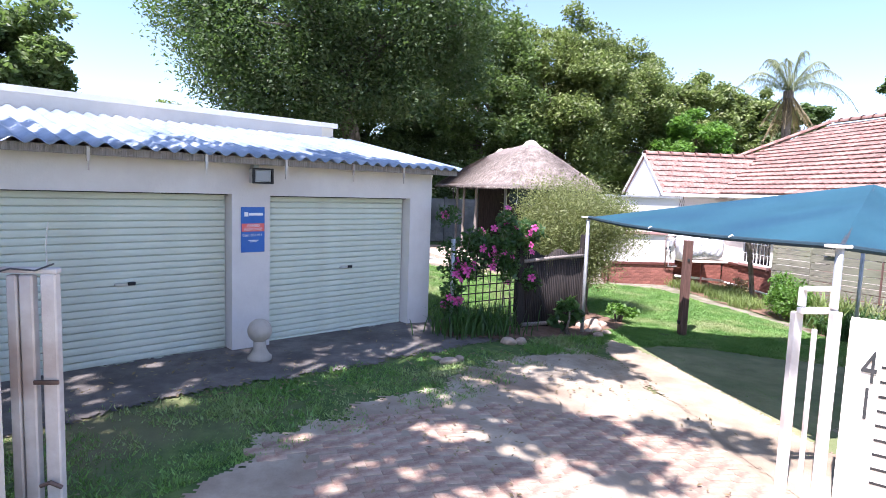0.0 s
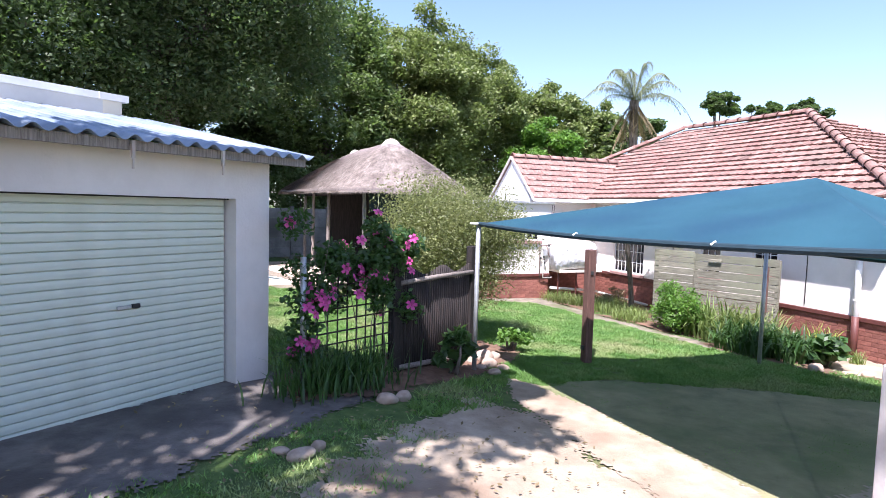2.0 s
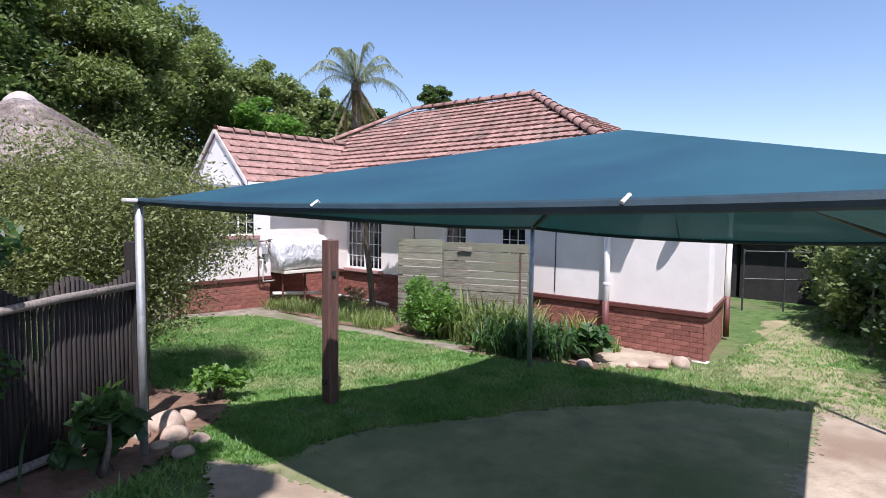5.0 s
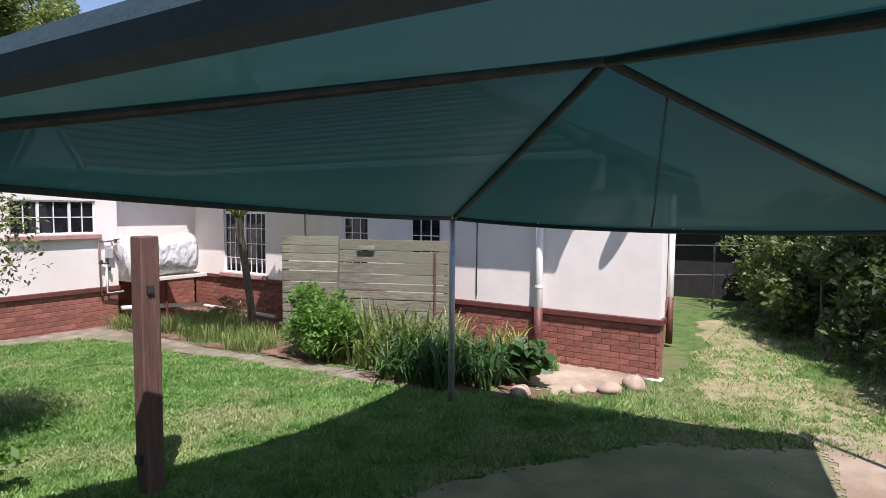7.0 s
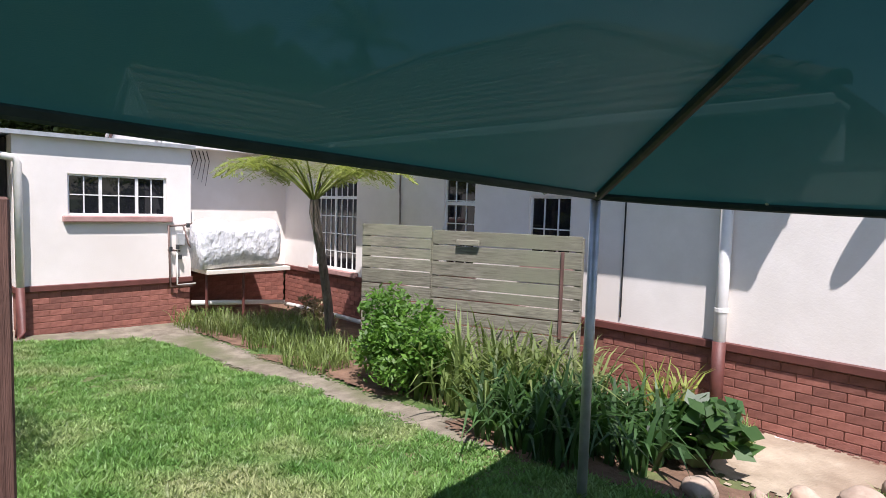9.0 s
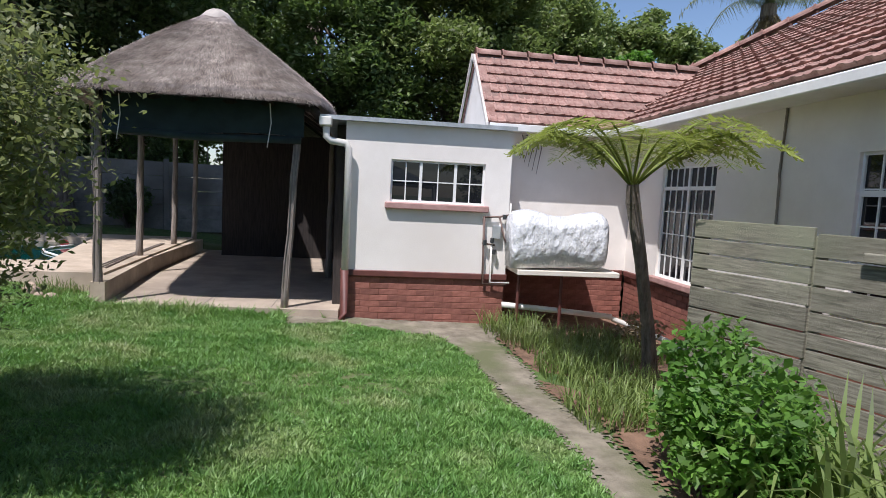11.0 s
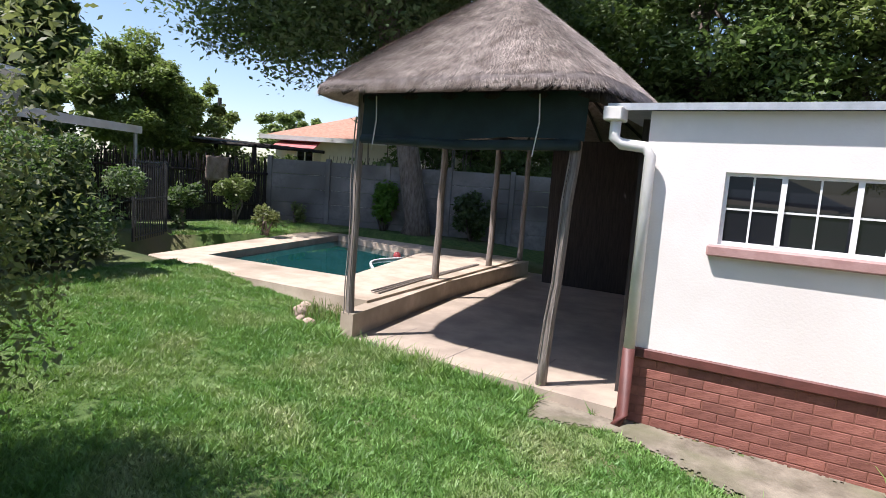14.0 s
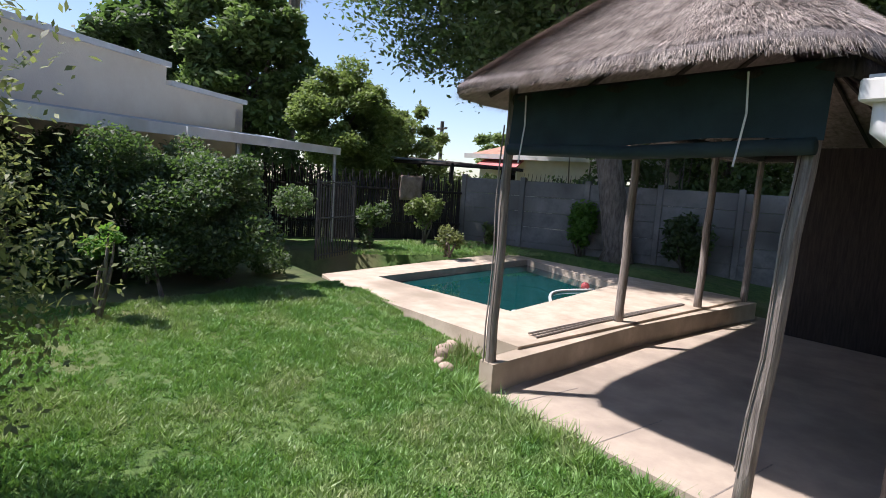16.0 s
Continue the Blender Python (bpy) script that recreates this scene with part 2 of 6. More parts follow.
def part(name, bm, material, parent=None, label="", smooth=False):
    me = bpy.data.meshes.new(name)
    bm.to_mesh(me)
    bm.free()
    me.materials.append(material)
    if smooth:
        me.polygons.foreach_set("use_smooth", [True] * len(me.polygons))
    ob = new(name, me)
    ob.parent = parent
    if label:
        ob["label"] = label
    return ob


def raw(name, verts, faces, material, parent=None, smooth=False):
    me = bpy.data.meshes.new(name)
    me.from_pydata(verts, [], faces)
    me.materials.append(material)
    if smooth:
        me.polygons.foreach_set("use_smooth", [True] * len(me.polygons))
    ob = new(name, me)
    ob.parent = parent
    return ob


def soup(name, v, nper, material, parent=None):
    """Many loose polygons of nper corners each, from an array (n, nper, 3)."""
    n = len(v)
    me = bpy.data.meshes.new(name)
    me.vertices.add(n * nper)
    me.vertices.foreach_set("co", np.ascontiguousarray(v, dtype=np.float32).ravel())
    me.loops.add(n * nper)
    me.loops.foreach_set("vertex_index", np.arange(n * nper, dtype=np.int32))
    me.polygons.add(n)
    me.polygons.foreach_set("loop_start", np.arange(0, n * nper, nper, dtype=np.int32))
    me.polygons.foreach_set("loop_total", np.full(n, nper, dtype=np.int32))
    me.materials.append(material)
    me.update()
    me.validate()
    ob = new(name, me)
    ob.parent = parent
    return ob


def empty(name, label, category, group="", kind="", m=None):
    ob = new(name)
    if m is not None:
        ob.matrix_world = m
    return tagged(ob, label, category, group, kind)


def box(bm, x0, x1, y0, y1, z0, z1, bev=0.0, m=None):
    r = bmesh.ops.create_cube(bm, size=1)
    t = Matrix.Translation(((x0 + x1) / 2, (y0 + y1) / 2, (z0 + z1) / 2)) @ Matrix.Diagonal((abs(x1 - x0), abs(y1 - y0), abs(z1 - z0), 1))
    bmesh.ops.transform(bm, matrix=(m @ t) if m else t, verts=r["verts"])
    if bev:
        bmesh.ops.bevel(bm, geom=list({e for v in r["verts"] for e in v.link_edges}), offset=bev, segments=1, affect="EDGES")
    return bm


def boxbm(*a, **k):
    return box(bmesh.new(), *a, **k)


def thick(bm, t):
    bm.normal_update()
    bmesh.ops.solidify(bm, geom=bm.faces[:], thickness=t)


def tube(bm, pts, radii, seg=8, cap=True):
    """A tapered tube through points."""
    pts = [Vector(p) for p in pts]
    if not hasattr(radii, "__len__"):
        radii = [radii] * len(pts)
    rings = []
    for i, p in enumerate(pts):
        d = (pts[min(i + 1, len(pts) - 1)] - pts[max(i - 1, 0)]).normalized()
        a = d.cross(Vector((0, 0, 1)) if abs(d.z) < 0.9 else Vector((1, 0, 0))).normalized()
        c = d.cross(a)
        rings.append([bm.verts.new(p + radii[i] * (math.cos(k * math.tau / seg) * a + math.sin(k * math.tau / seg) * c)) for k in range(seg)])
    for r0, r1 in zip(rings, rings[1:]):
        for k in range(seg):
            bm.faces.new((r0[k], r0[(k + 1) % seg], r1[(k + 1) % seg], r1[k]))
    if cap:
        bm.faces.new(rings[0][::-1])
        bm.faces.new(rings[-1])
    return bm


def tubebm(*a, **k):
    return tube(bmesh.new(), *a, **k)


def prism(bm, poly, z0, z1):
    """An upright prism over a plan polygon."""
    lo = [bm.verts.new((x, y, z0)) for x, y in poly]
    hi = [bm.verts.new((x, y, z1)) for x, y in poly]
    n = len(poly)
    for i in range(n):
        bm.faces.new((lo[i], lo[(i + 1) % n], hi[(i + 1) % n], hi[i]))
    bm.faces.new(lo[::-1])
    bm.faces.new(hi)
    bmesh.ops.recalc_face_normals(bm, faces=bm.faces)
    return bm


def wall(bm, a, b, t, z0, z1, holes=()):
    """A wall from plan point a to b, thickness t to the left of a->b, with holes (s0, s1, h0, h1) along it."""
    a, b = Vector((*a, 0)), Vector((*b, 0))
    length = (b - a).length
    u = (b - a) / length
    n = Vector((-u.y, u.x, 0))
    m = Matrix(((u.x, n.x, 0, a.x), (u.y, n.y, 0, a.y), (0, 0, 1, 0), (0, 0, 0, 1)))
    cuts = sorted({0, length, *[h[0] for h in holes], *[h[1] for h in holes]})
    for s0, s1 in zip(cuts, cuts[1:]):
        inside = sorted([(h[2], h[3]) for h in holes if h[0] <= s0 + 1e-6 and h[1] >= s1 - 1e-6])
        z = z0
        for h0, h1 in inside + [(z1, z1)]:
            if h0 - z > 1e-4:
                box(bm, s0, s1, 0, t, z, h0, m=m)
            z = h1
    bmesh.ops.remove_doubles(bm, verts=bm.verts, dist=0.0001)
    return bm


def inside(poly, x, y):
    """Which points lie in a plan polygon (arrays)."""
    r = np.zeros(x.shape, bool)
    for (x0, y0), (x1, y1) in zip(poly, poly[1:] + poly[:1]):
        c = (y0 > y) != (y1 > y)
        with np.errstate(divide="ignore", invalid="ignore"):
            r ^= c & (x < (x1 - x0) * (y - y0) / (y1 - y0 + 1e-12) + x0)
    return r


def wobble(x, y, s, amp, k=0.0):
    return amp * (np.sin(x * s + 1.3 * np.sin(y * s * 0.7 + k)) + np.sin(y * s * 1.31 + 2 + np.sin(x * s * 0.9 + k)) + 0.6 * np.sin(x * s * 2.9 + y * s * 2.3 + k)) / 2.6


def patch(name, poly, material, dz, cell=0.04, ragged=0.12, label="", kind="structure", hump=0.0):
    """A surface patch that follows the ground, with a ragged edge."""
    xs, ys = [p[0] for p in poly], [p[1] for p in poly]
    gx = np.arange(min(xs) - 0.3, max(xs) + 0.3, cell)
    gy = np.arange(min(ys) - 0.3, max(ys) + 0.3, cell)
    X, Y = np.meshgrid(gx, gy, indexing="ij")
    cx, cy = X[:-1, :-1] + cell / 2, Y[:-1, :-1] + cell / 2
    crumb = np.random.default_rng(len(poly)).normal(0, min(0.03, 0.5 * ragged), (2, *cx.shape))
    keep = inside(poly, cx + wobble(cx, cy, 3.1, ragged) + wobble(cx, cy, 17.0, 0.02, 1) + crumb[0], cy + wobble(cy, cx, 3.7, ragged, 2) + wobble(cy, cx, 19.0, 0.02, 3) + crumb[1])
    Z = gzv(X) + dz + hump * (wobble(X, Y, 2.2, 1.0, 4) + 0.4 * wobble(X, Y, 7.0, 1.0, 1))
    idx = np.arange(X.size).reshape(X.shape)
    faces = np.stack([idx[:-1, :-1], idx[1:, :-1], idx[1:, 1:], idx[:-1, 1:]], -1)[keep]
    used = np.unique(faces)
    remap = np.zeros(X.size, int)
    remap[used] = np.arange(len(used))
    co = np.stack([X.ravel(), Y.ravel(), Z.ravel()], 1)[used]
    ob = raw(name, co.tolist(), remap[faces].tolist(), material, smooth=True)
    return tagged(ob, label, "ground", kind=kind)


def leaves(centres, size, flat=0.5, ratio=0.45, seed=1):
    """Leaf quads (diamonds) at the centres, turned at random; flat: how level they lie."""
    g = np.random.default_rng(seed)
    n = len(centres)
    nrm = g.normal(size=(n, 3))
    nrm[:, 2] = np.abs(nrm[:, 2]) + flat
    nrm /= np.linalg.norm(nrm, axis=1)[:, None]
    a = np.cross(nrm, g.normal(size=(n, 3)))
    a /= np.linalg.norm(a, axis=1)[:, None] + 1e-9
    b = np.cross(nrm, a)
    s = (size * g.uniform(0.6, 1.3, n))[:, None]
    c = np.asarray(centres)
    fold = nrm * s * 0.12
    return np.stack([c - a * s, c + b * s * ratio + fold, c + a * s, c - b * s * ratio + fold], 1)


def clump_points(centres, radii, per, seed=1, shell=0.5):
    """Points in lumpy balls round the centres, thicker towards their skins."""
    g = np.random.default_rng(seed)
    out = []
    for c, r, k in zip(centres, radii, per):
        d = g.normal(size=(k, 3))
        d /= np.linalg.norm(d, axis=1)[:, None]
        q = g.uniform(shell**3, 1, k) ** (1 / 3)
        out.append(np.asarray(c) + d * (q * g.uniform(0.75, 1.15, k))[:, None] * np.asarray(r))
    return np.concatenate(out)


def tree(name, base, height, crown, material, label, nclump=60, leaf=0.12, per=260, trunk=0.25, seed=3, lean=(0, 0), low=0.35, limbs=9, branches=True):
    """A trunk with limbs that carry a crown of leaf clumps; crown: its radii in x, y and half height."""
    g = np.random.default_rng(seed)
    t = empty(name, label, "tree")
    bx, by = base
    bz = gz(bx) - 0.1
    top = Vector((bx + lean[0], by + lean[1], bz + height * 0.62))
    mid = Vector((bx, by, bz)).lerp(top, 0.5) + Vector((g.normal() * 0.15, g.normal() * 0.15, 0))
    centre = np.array([top.x, top.y, bz + height - crown[2]])
    bm = tubebm([(bx, by, bz), (bx + 0.02, by, bz + 0.4), mid, top], [trunk * 1.35, trunk, trunk * 0.75, trunk * 0.4], 10)
    cs, rs = [], []
    for i in range(nclump):
        d = g.normal(size=3)
        d /= np.linalg.norm(d)
        q = g.uniform(0.35, 1.0) ** 0.6 * (1 + 0.3 * noise.noise(Vector(d) * 1.9 + Vector((seed, 0, 0))))
        p = centre + d * q * np.array(crown) * 0.88
        if p[2] < bz + height * low:
            p[2] = bz + height * low + g.uniform(0, 0.6)
        cs.append(p)
        r = g.uniform(0.1, 0.27) * min(crown[0], crown[2] * 1.2)
        rs.append((r * g.uniform(0.8, 1.3), r * g.uniform(0.8, 1.3), r * g.uniform(0.5, 0.9)))
    if branches:
        for i in range(limbs):
            k = int(g.integers(nclump))
            f = g.uniform(0.45, 1.0)
            s = Vector((bx, by, bz)).lerp(top, f)
            e = Vector(cs[k])
            m = s.lerp(e, 0.5) + Vector((0, 0, 0.12 * (e - s).length))
            tube(bm, [s, m, e], [trunk * 0.4 * (1.2 - f * 0.6), trunk * 0.22, trunk * 0.06], 6)
    part("trunk", bm, M_BARK, t, smooth=True)
    pts = clump_points(cs, rs, [int(per * 1.45)] * nclump, seed + 50, 0.45)
    loose = g.uniform(size=len(pts)) < 0.3
    pts[loose] += g.normal(size=(int(loose.sum()), 3)) * 0.035 * min(crown[0], crown[2] * 1.2)
    soup("crown", leaves(pts, leaf * 0.92, 0.6, 0.5, seed + 9), 4, material, t)
    return t


def shrub(name, centre, radii, material, label, count=2500, leaf=0.04, lumps=14, seed=5, stems=5, ratio=0.5, flat=0.4, cat="shrub", base=None):
    g = np.random.default_rng(seed)
    t = empty(name, label, cat)
    c = np.array(centre)
    cs, rs = [], []
    for i in range(lumps):
        d = g.normal(size=3)
        d /= np.linalg.norm(d)
        cs.append(c + d * np.array(radii) * g.uniform(0.35, 0.78))
        r = g.uniform(0.3, 0.5)
        rs.append(np.array(radii) * r)
    pts = clump_points(cs, rs, [count // lumps] * lumps, seed + 1, 0.3)
    pts = pts[pts[:, 2] > gzv(pts[:, 0]) + 0.03]
    bx, by = base or (c[0], c[1])
    for i in range(stems):
        e = cs[int(g.integers(lumps))]
        s = Vector((bx + g.normal() * 0.05, by + g.normal() * 0.05, gz(bx) - 0.04))
        m = s.lerp(Vector(e), 0.5) + Vector((g.normal() * 0.06, g.normal() * 0.06, 0.05))
        part("stem", tubebm([s, m, e], [0.028, 0.018, 0.006], 6), M_BARK, t, smooth=True)
    soup("foliage", leaves(pts, leaf, flat, ratio, seed + 2), 4, material, t)
    return t


def straps(points, length, width, seed, droop=0.6, upright=0.8, seg=4):
    """Arching strap leaves from the points; quads (n*seg, 4, 3)."""
    g = np.random.default_rng(seed)
    n = len(points)
    az = g.uniform(0, math.tau, n)
    d = np.stack([np.cos(az), np.sin(az), np.zeros(n)], 1)
    side = np.stack([-np.sin(az), np.cos(az), np.zeros(n)], 1)
    ln = length * g.uniform(0.55, 1.15, n)[:, None]
    out_amt = g.uniform(0.25, 1.0, n)[:, None] * (1 - upright * 0.5)
    quads = []
    prev = None
    for k in range(seg + 1):
        s = k / seg
        c = np.asarray(points) + d * ln * out_amt * (0.3 * s + 0.7 * s * s) + np.array([0, 0, 1.0]) * ln * (s - droop * out_amt * s * s * s)
        w = side * width * (1 - s**2.2) * (0.6 + 0.4 * min(1, s * 4))
        cur = (c - w, c + w)
        if prev:
            quads.append(np.stack([prev[0], prev[1], cur[1], cur[0]], 1))
        prev = cur
    return np.concatenate(quads)


def words(name, text, size, m, material, parent=None, align="LEFT"):
    cu = bpy.data.curves.new(name, "FONT")
    cu.body, cu.size, cu.align_x, cu.extrude = text, size, align, 0.001
    cu.materials.append(material)
    ob = new(name, cu)
    ob.parent = parent
    ob.matrix_world = m
    return ob


# ---------- ground ----------
gx = np.concatenate([np.linspace(-400, -14, 12), np.arange(-12, 22, 0.5), np.linspace(24, 400, 12)])
gy = np.concatenate([np.linspace(-300, -4, 10), np.arange(-3, 30, 0.5), np.linspace(32, 500, 12)])
GX, GY = np.meshgrid(gx, gy, indexing="ij")
GZ = gzv(GX) + 0.008 * wobble(GX, GY, 1.7, 1.0)
POOL = [(-0.93, 17.48), (1.58, 17.74), (0.72, 20.95), (-2.0, 21.7)]
LAPA_FLOOR = [(2.72, 16.22), (5.6, 16.1), (5.6, 22.2), (1.9, 22.2)]
sunk = inside([(-2.6, 16.9), (2.2, 16.9), (2.2, 22.4), (-2.6, 22.4)], GX, GY)
GZ = np.where(sunk, -1.7, GZ)
GZ = np.where((GX > 2.4) & (GX < 5.6) & (GY > 16.9) & (GY < 22.1), -0.7, GZ)
gi = np.arange(GX.size).reshape(GX.shape)
ground = raw("ground", np.stack([GX.ravel(), GY.ravel(), GZ.ravel()], 1).tolist(),
             np.stack([gi[:-1, :-1], gi[1:, :-1], gi[1:, 1:], gi[:-1, 1:]], -1).reshape(-1, 4).tolist(), M_GRASS, smooth=True)
tagged(ground, "lawn soil with patchy short green grass", "ground", kind="structure")

U, NN = Vector((0.794, 0.607, 0)).normalized(), Vector((-0.607, 0.794, 0)).normalized()
G0 = Vector((-0.041, 9.292, 0))


def gp(s, d):
    """Plan place from metres along the garage front and metres behind it."""
    p = G0 + U * s + NN * d
    return p.x, p.y


MG = Matrix(((U.x, NN.x, 0, G0.x), (U.y, NN.y, 0, G0.y), (0, 0, 1, 0), (0, 0, 0, 1)))

APRON = [gp(-8, 0.2), gp(-8, -1.1), gp(-2.6, -1.15), gp(-0.6, -1.25), gp(0.5, -1.1), gp(1.4, -0.7), gp(1.1, -0.2), gp(0.45, 0.15), gp(0.4, 0.2)]
DIRT = [(-3.5, -1.5), (3.4, -1.5), (3.4, 4.8), (2.95, 6.2), (2.85, 8.6), (2.5, 9.1), (1.3, 8.2), (0.6, 7.3), (-0.2, 6.3), (-1.25, 5.5), (-1.6, 4.4), (-3.5, 3.4)]
STRIP = [(2.72, 4.6), (3.7, 4.6), (3.66, 6.4), (3.52, 8.6), (3.36, 9.5), (3.12, 9.75), (2.85, 9.0), (2.8, 7.0)]
UNDER = [(3.18, 9.5), (3.3, 6.2), (3.35, 5.2), (7.9, 5.4), (8.1, 6.7), (7.5, 7.8), (6.5, 8.5), (5.4, 9.05), (4.6, 9.4), (3.9, 9.5)]
BED_FENCE = [(0.55, 8.75), (1.7, 9.2), (2.75, 9.9), (3.5, 10.4), (4.0, 11.1), (3.5, 11.9), (2.8, 11.2), (1.4, 10.4), (0.4, 9.6)]
PATH_K = [(5.0, 15.75), (5.6, 15.9), (6.75, 15.45), (7.04, 14.0), (7.26, 12.4), (7.42, 11.0), (7.55, 10.5), (7.75, 10.9), (7.6, 12.3), (7.45, 13.6), (7.35, 15.4), (7.6, 16.18), (5.0, 16.18)]
BED_HOUSE = [(7.55, 10.3), (7.8, 9.3), (8.3, 8.6), (9.5, 8.45), (9.56, 17.0), (7.6, 17.0), (7.4, 15.4), (7.5, 13.6), (7.65, 12.3)]
SIDE_DIRT = [(8.3, 7.5), (9.6, 7.75), (12.2, 8.2), (14.0, 8.6), (14.2, 7.7), (12.0, 7.2), (10.0, 6.75), (9.0, 6.3), (8.6, 5.2), (7.9, 5.2), (8.2, 6.6)]
patch("driveway", DIRT, M_SAND, 0.012, 0.025, 0.22, "sandy driveway dirt over old clay pavers")
patch("apron", APRON, M_APRON, 0.016, 0.025, 0.1, "cracked dark concrete apron before the garage doors")
patch("carport_floor", UNDER, M_SHADED_DIRT, 0.012, 0.03, 0.05, "bare compacted earth tinted dark olive for the shade of the cloth")
patch("pavement_strip", STRIP, M_SAND, 0.018, 0.025, 0.035, "pale sandy edge strip along the carport")
patch("carport_edge", [(4.2, 6.32), (6.0, 6.5), (8.15, 6.72), (8.5, 7.1), (8.55, 6.5), (8.0, 5.9), (6.0, 5.7), (4.2, 5.7)], M_SAND, 0.018, 0.03, 0.06, "pale sandy edge beside the carport floor")
patch("flower_bed", BED_FENCE, M_SOIL, 0.025, 0.04, 0.1, "red garden soil beside the pole fence", hump=0.02)
patch("garden_path", PATH_K, M_PATH, 0.01, 0.02, 0.05, "narrow old concrete garden path")
patch("house_bed", BED_HOUSE, M_SOIL, 0.016, 0.025, 0.08, "soil bed along the house wall", hump=0.02)
patch("side_path", SIDE_DIRT, M_PATH_DRY, 0.006, 0.03, 0.25, "dry trodden path beside the house")
patch("gravel_apron", [(8.4, 8.75), (9.5, 8.5), (9.5, 9.9), (8.5, 9.7)], M_SAND, 0.022, 0.04, 0.1, "light gravel beside the house plinth", hump=0.015)

# ---------- garage ----------
GH = 2.27
garage = empty("garage", "painted double garage with roller doors and corrugated roof", "garage")
D1, D2 = (-4.85, -2.57), (-2.12, 0.0)
part("wall", wall(bmesh.new(), gp(-8.2, 0), gp(0.4, 0), 0.23, -0.15, GH, [(D1[0] + 8.2, D1[1] + 8.2, -0.15, 1.87), (D2[0] + 8.2, D2[1] + 8.2, -0.15, 1.86)]), M_GWALL, garage)
part("wall", wall(bmesh.new(), gp(0.4, 0.23), gp(0.4, 9.3), 0.23, -0.15, 2.3), M_PARAPET, garage)
part("wall", wall(bmesh.new(), gp(-8.2, 9.3), gp(-8.2, 0.23), 0.23, -0.15, 2.3), M_GWALL, garage)
part("wall", wall(bmesh.new(), gp(0.4, 9.3), gp(-8.2, 9.3), 0.23, -0.15, 2.6), M_GWALL, garage)
# stepped parapets on the side
part("parapet", wall(bmesh.new(), gp(0.4, 2.6), gp(0.4, 7.2), 0.23, 2.3, 3.0), M_PARAPET, garage)
part("parapet", wall(bmesh.new(), gp(0.4, 7.2), gp(0.4, 9.3), 0.23, 2.3, 2.72), M_PARAPET, garage)
bm = bmesh.new()
wall(bm, gp(0.46, 2.55), gp(0.46, 7.25), 0.35, 3.0, 3.08)
wall(bm, gp(0.46, 7.25), gp(0.46, 9.36), 0.35, 2.72, 2.8)
part("coping", bm, M_WHITE, garage, "white parapet coping")
part("parapet", wall(bmesh.new(), gp(-8.2, 2.6), gp(0.17, 2.6), 0.23, 2.3, 3.0), M_GWALL, garage)
part("coping", wall(bmesh.new(), gp(-8.2, 2.56), gp(0.11, 2.56), 0.31, 3.0, 3.08), M_WHITE, garage, "white parapet coping")
# corrugated roof sheets, a wave every 0.17 m
for k in range(5):
    bm = bmesh.new()
    s0, s1 = -8.3 + k * 1.8, min(-8.3 + (k + 1) * 1.8 + 0.05, 0.72)
    nseg = int((s1 - s0) / 0.0213)
    rows = []
    for d in np.linspace(-0.3, 2.6, 8):
        z = 2.29 + (d + 0.3) * 0.185
        rows.append([bm.verts.new((*gp(s0 + (s1 - s0) * i / nseg, d), z + 0.024 * math.sin(math.tau * (s0 + (s1 - s0) * i / nseg) / 0.17) + 0.002 * (k % 2))) for i in range(nseg + 1)])
    for r0, r1 in zip(rows, rows[1:]):
        for i in range(nseg):
            bm.faces.new((r0[i], r0[i + 1], r1[i + 1], r1[i]))
    thick(bm, 0.004)
    part("roof_sheet", bm, M_ROOFSHEET, garage, smooth=True)
part("roof_slab", boxbm(-8.0, 0.3, 2.85, 9.2, 2.3, 2.38, m=MG), M_ROOFSHEET, garage)
part("fascia", boxbm(-8.2, 0.66, -0.24, -0.2, 2.2, 2.275, m=MG), M_POLE, garage)
part("soffit", boxbm(-8.2, 0.4, -0.2, 0.0, 2.262, 2.272, m=MG), M_GWALL, garage)
# drip brackets under the roof edge
for s in (-4.0, -2.95, -2.06, -1.15, -0.35):
    bm = bmesh.new()
    box(bm, s - 0.012, s + 0.012, -0.275, -0.25, 2.14, 2.27, m=MG)
    box(bm, s - 0.006, s + 0.006, -0.27, -0.255, 2.06, 2.14, m=MG)
    part("bracket", bm, M_GATE, garage, "short pale hanging bracket")


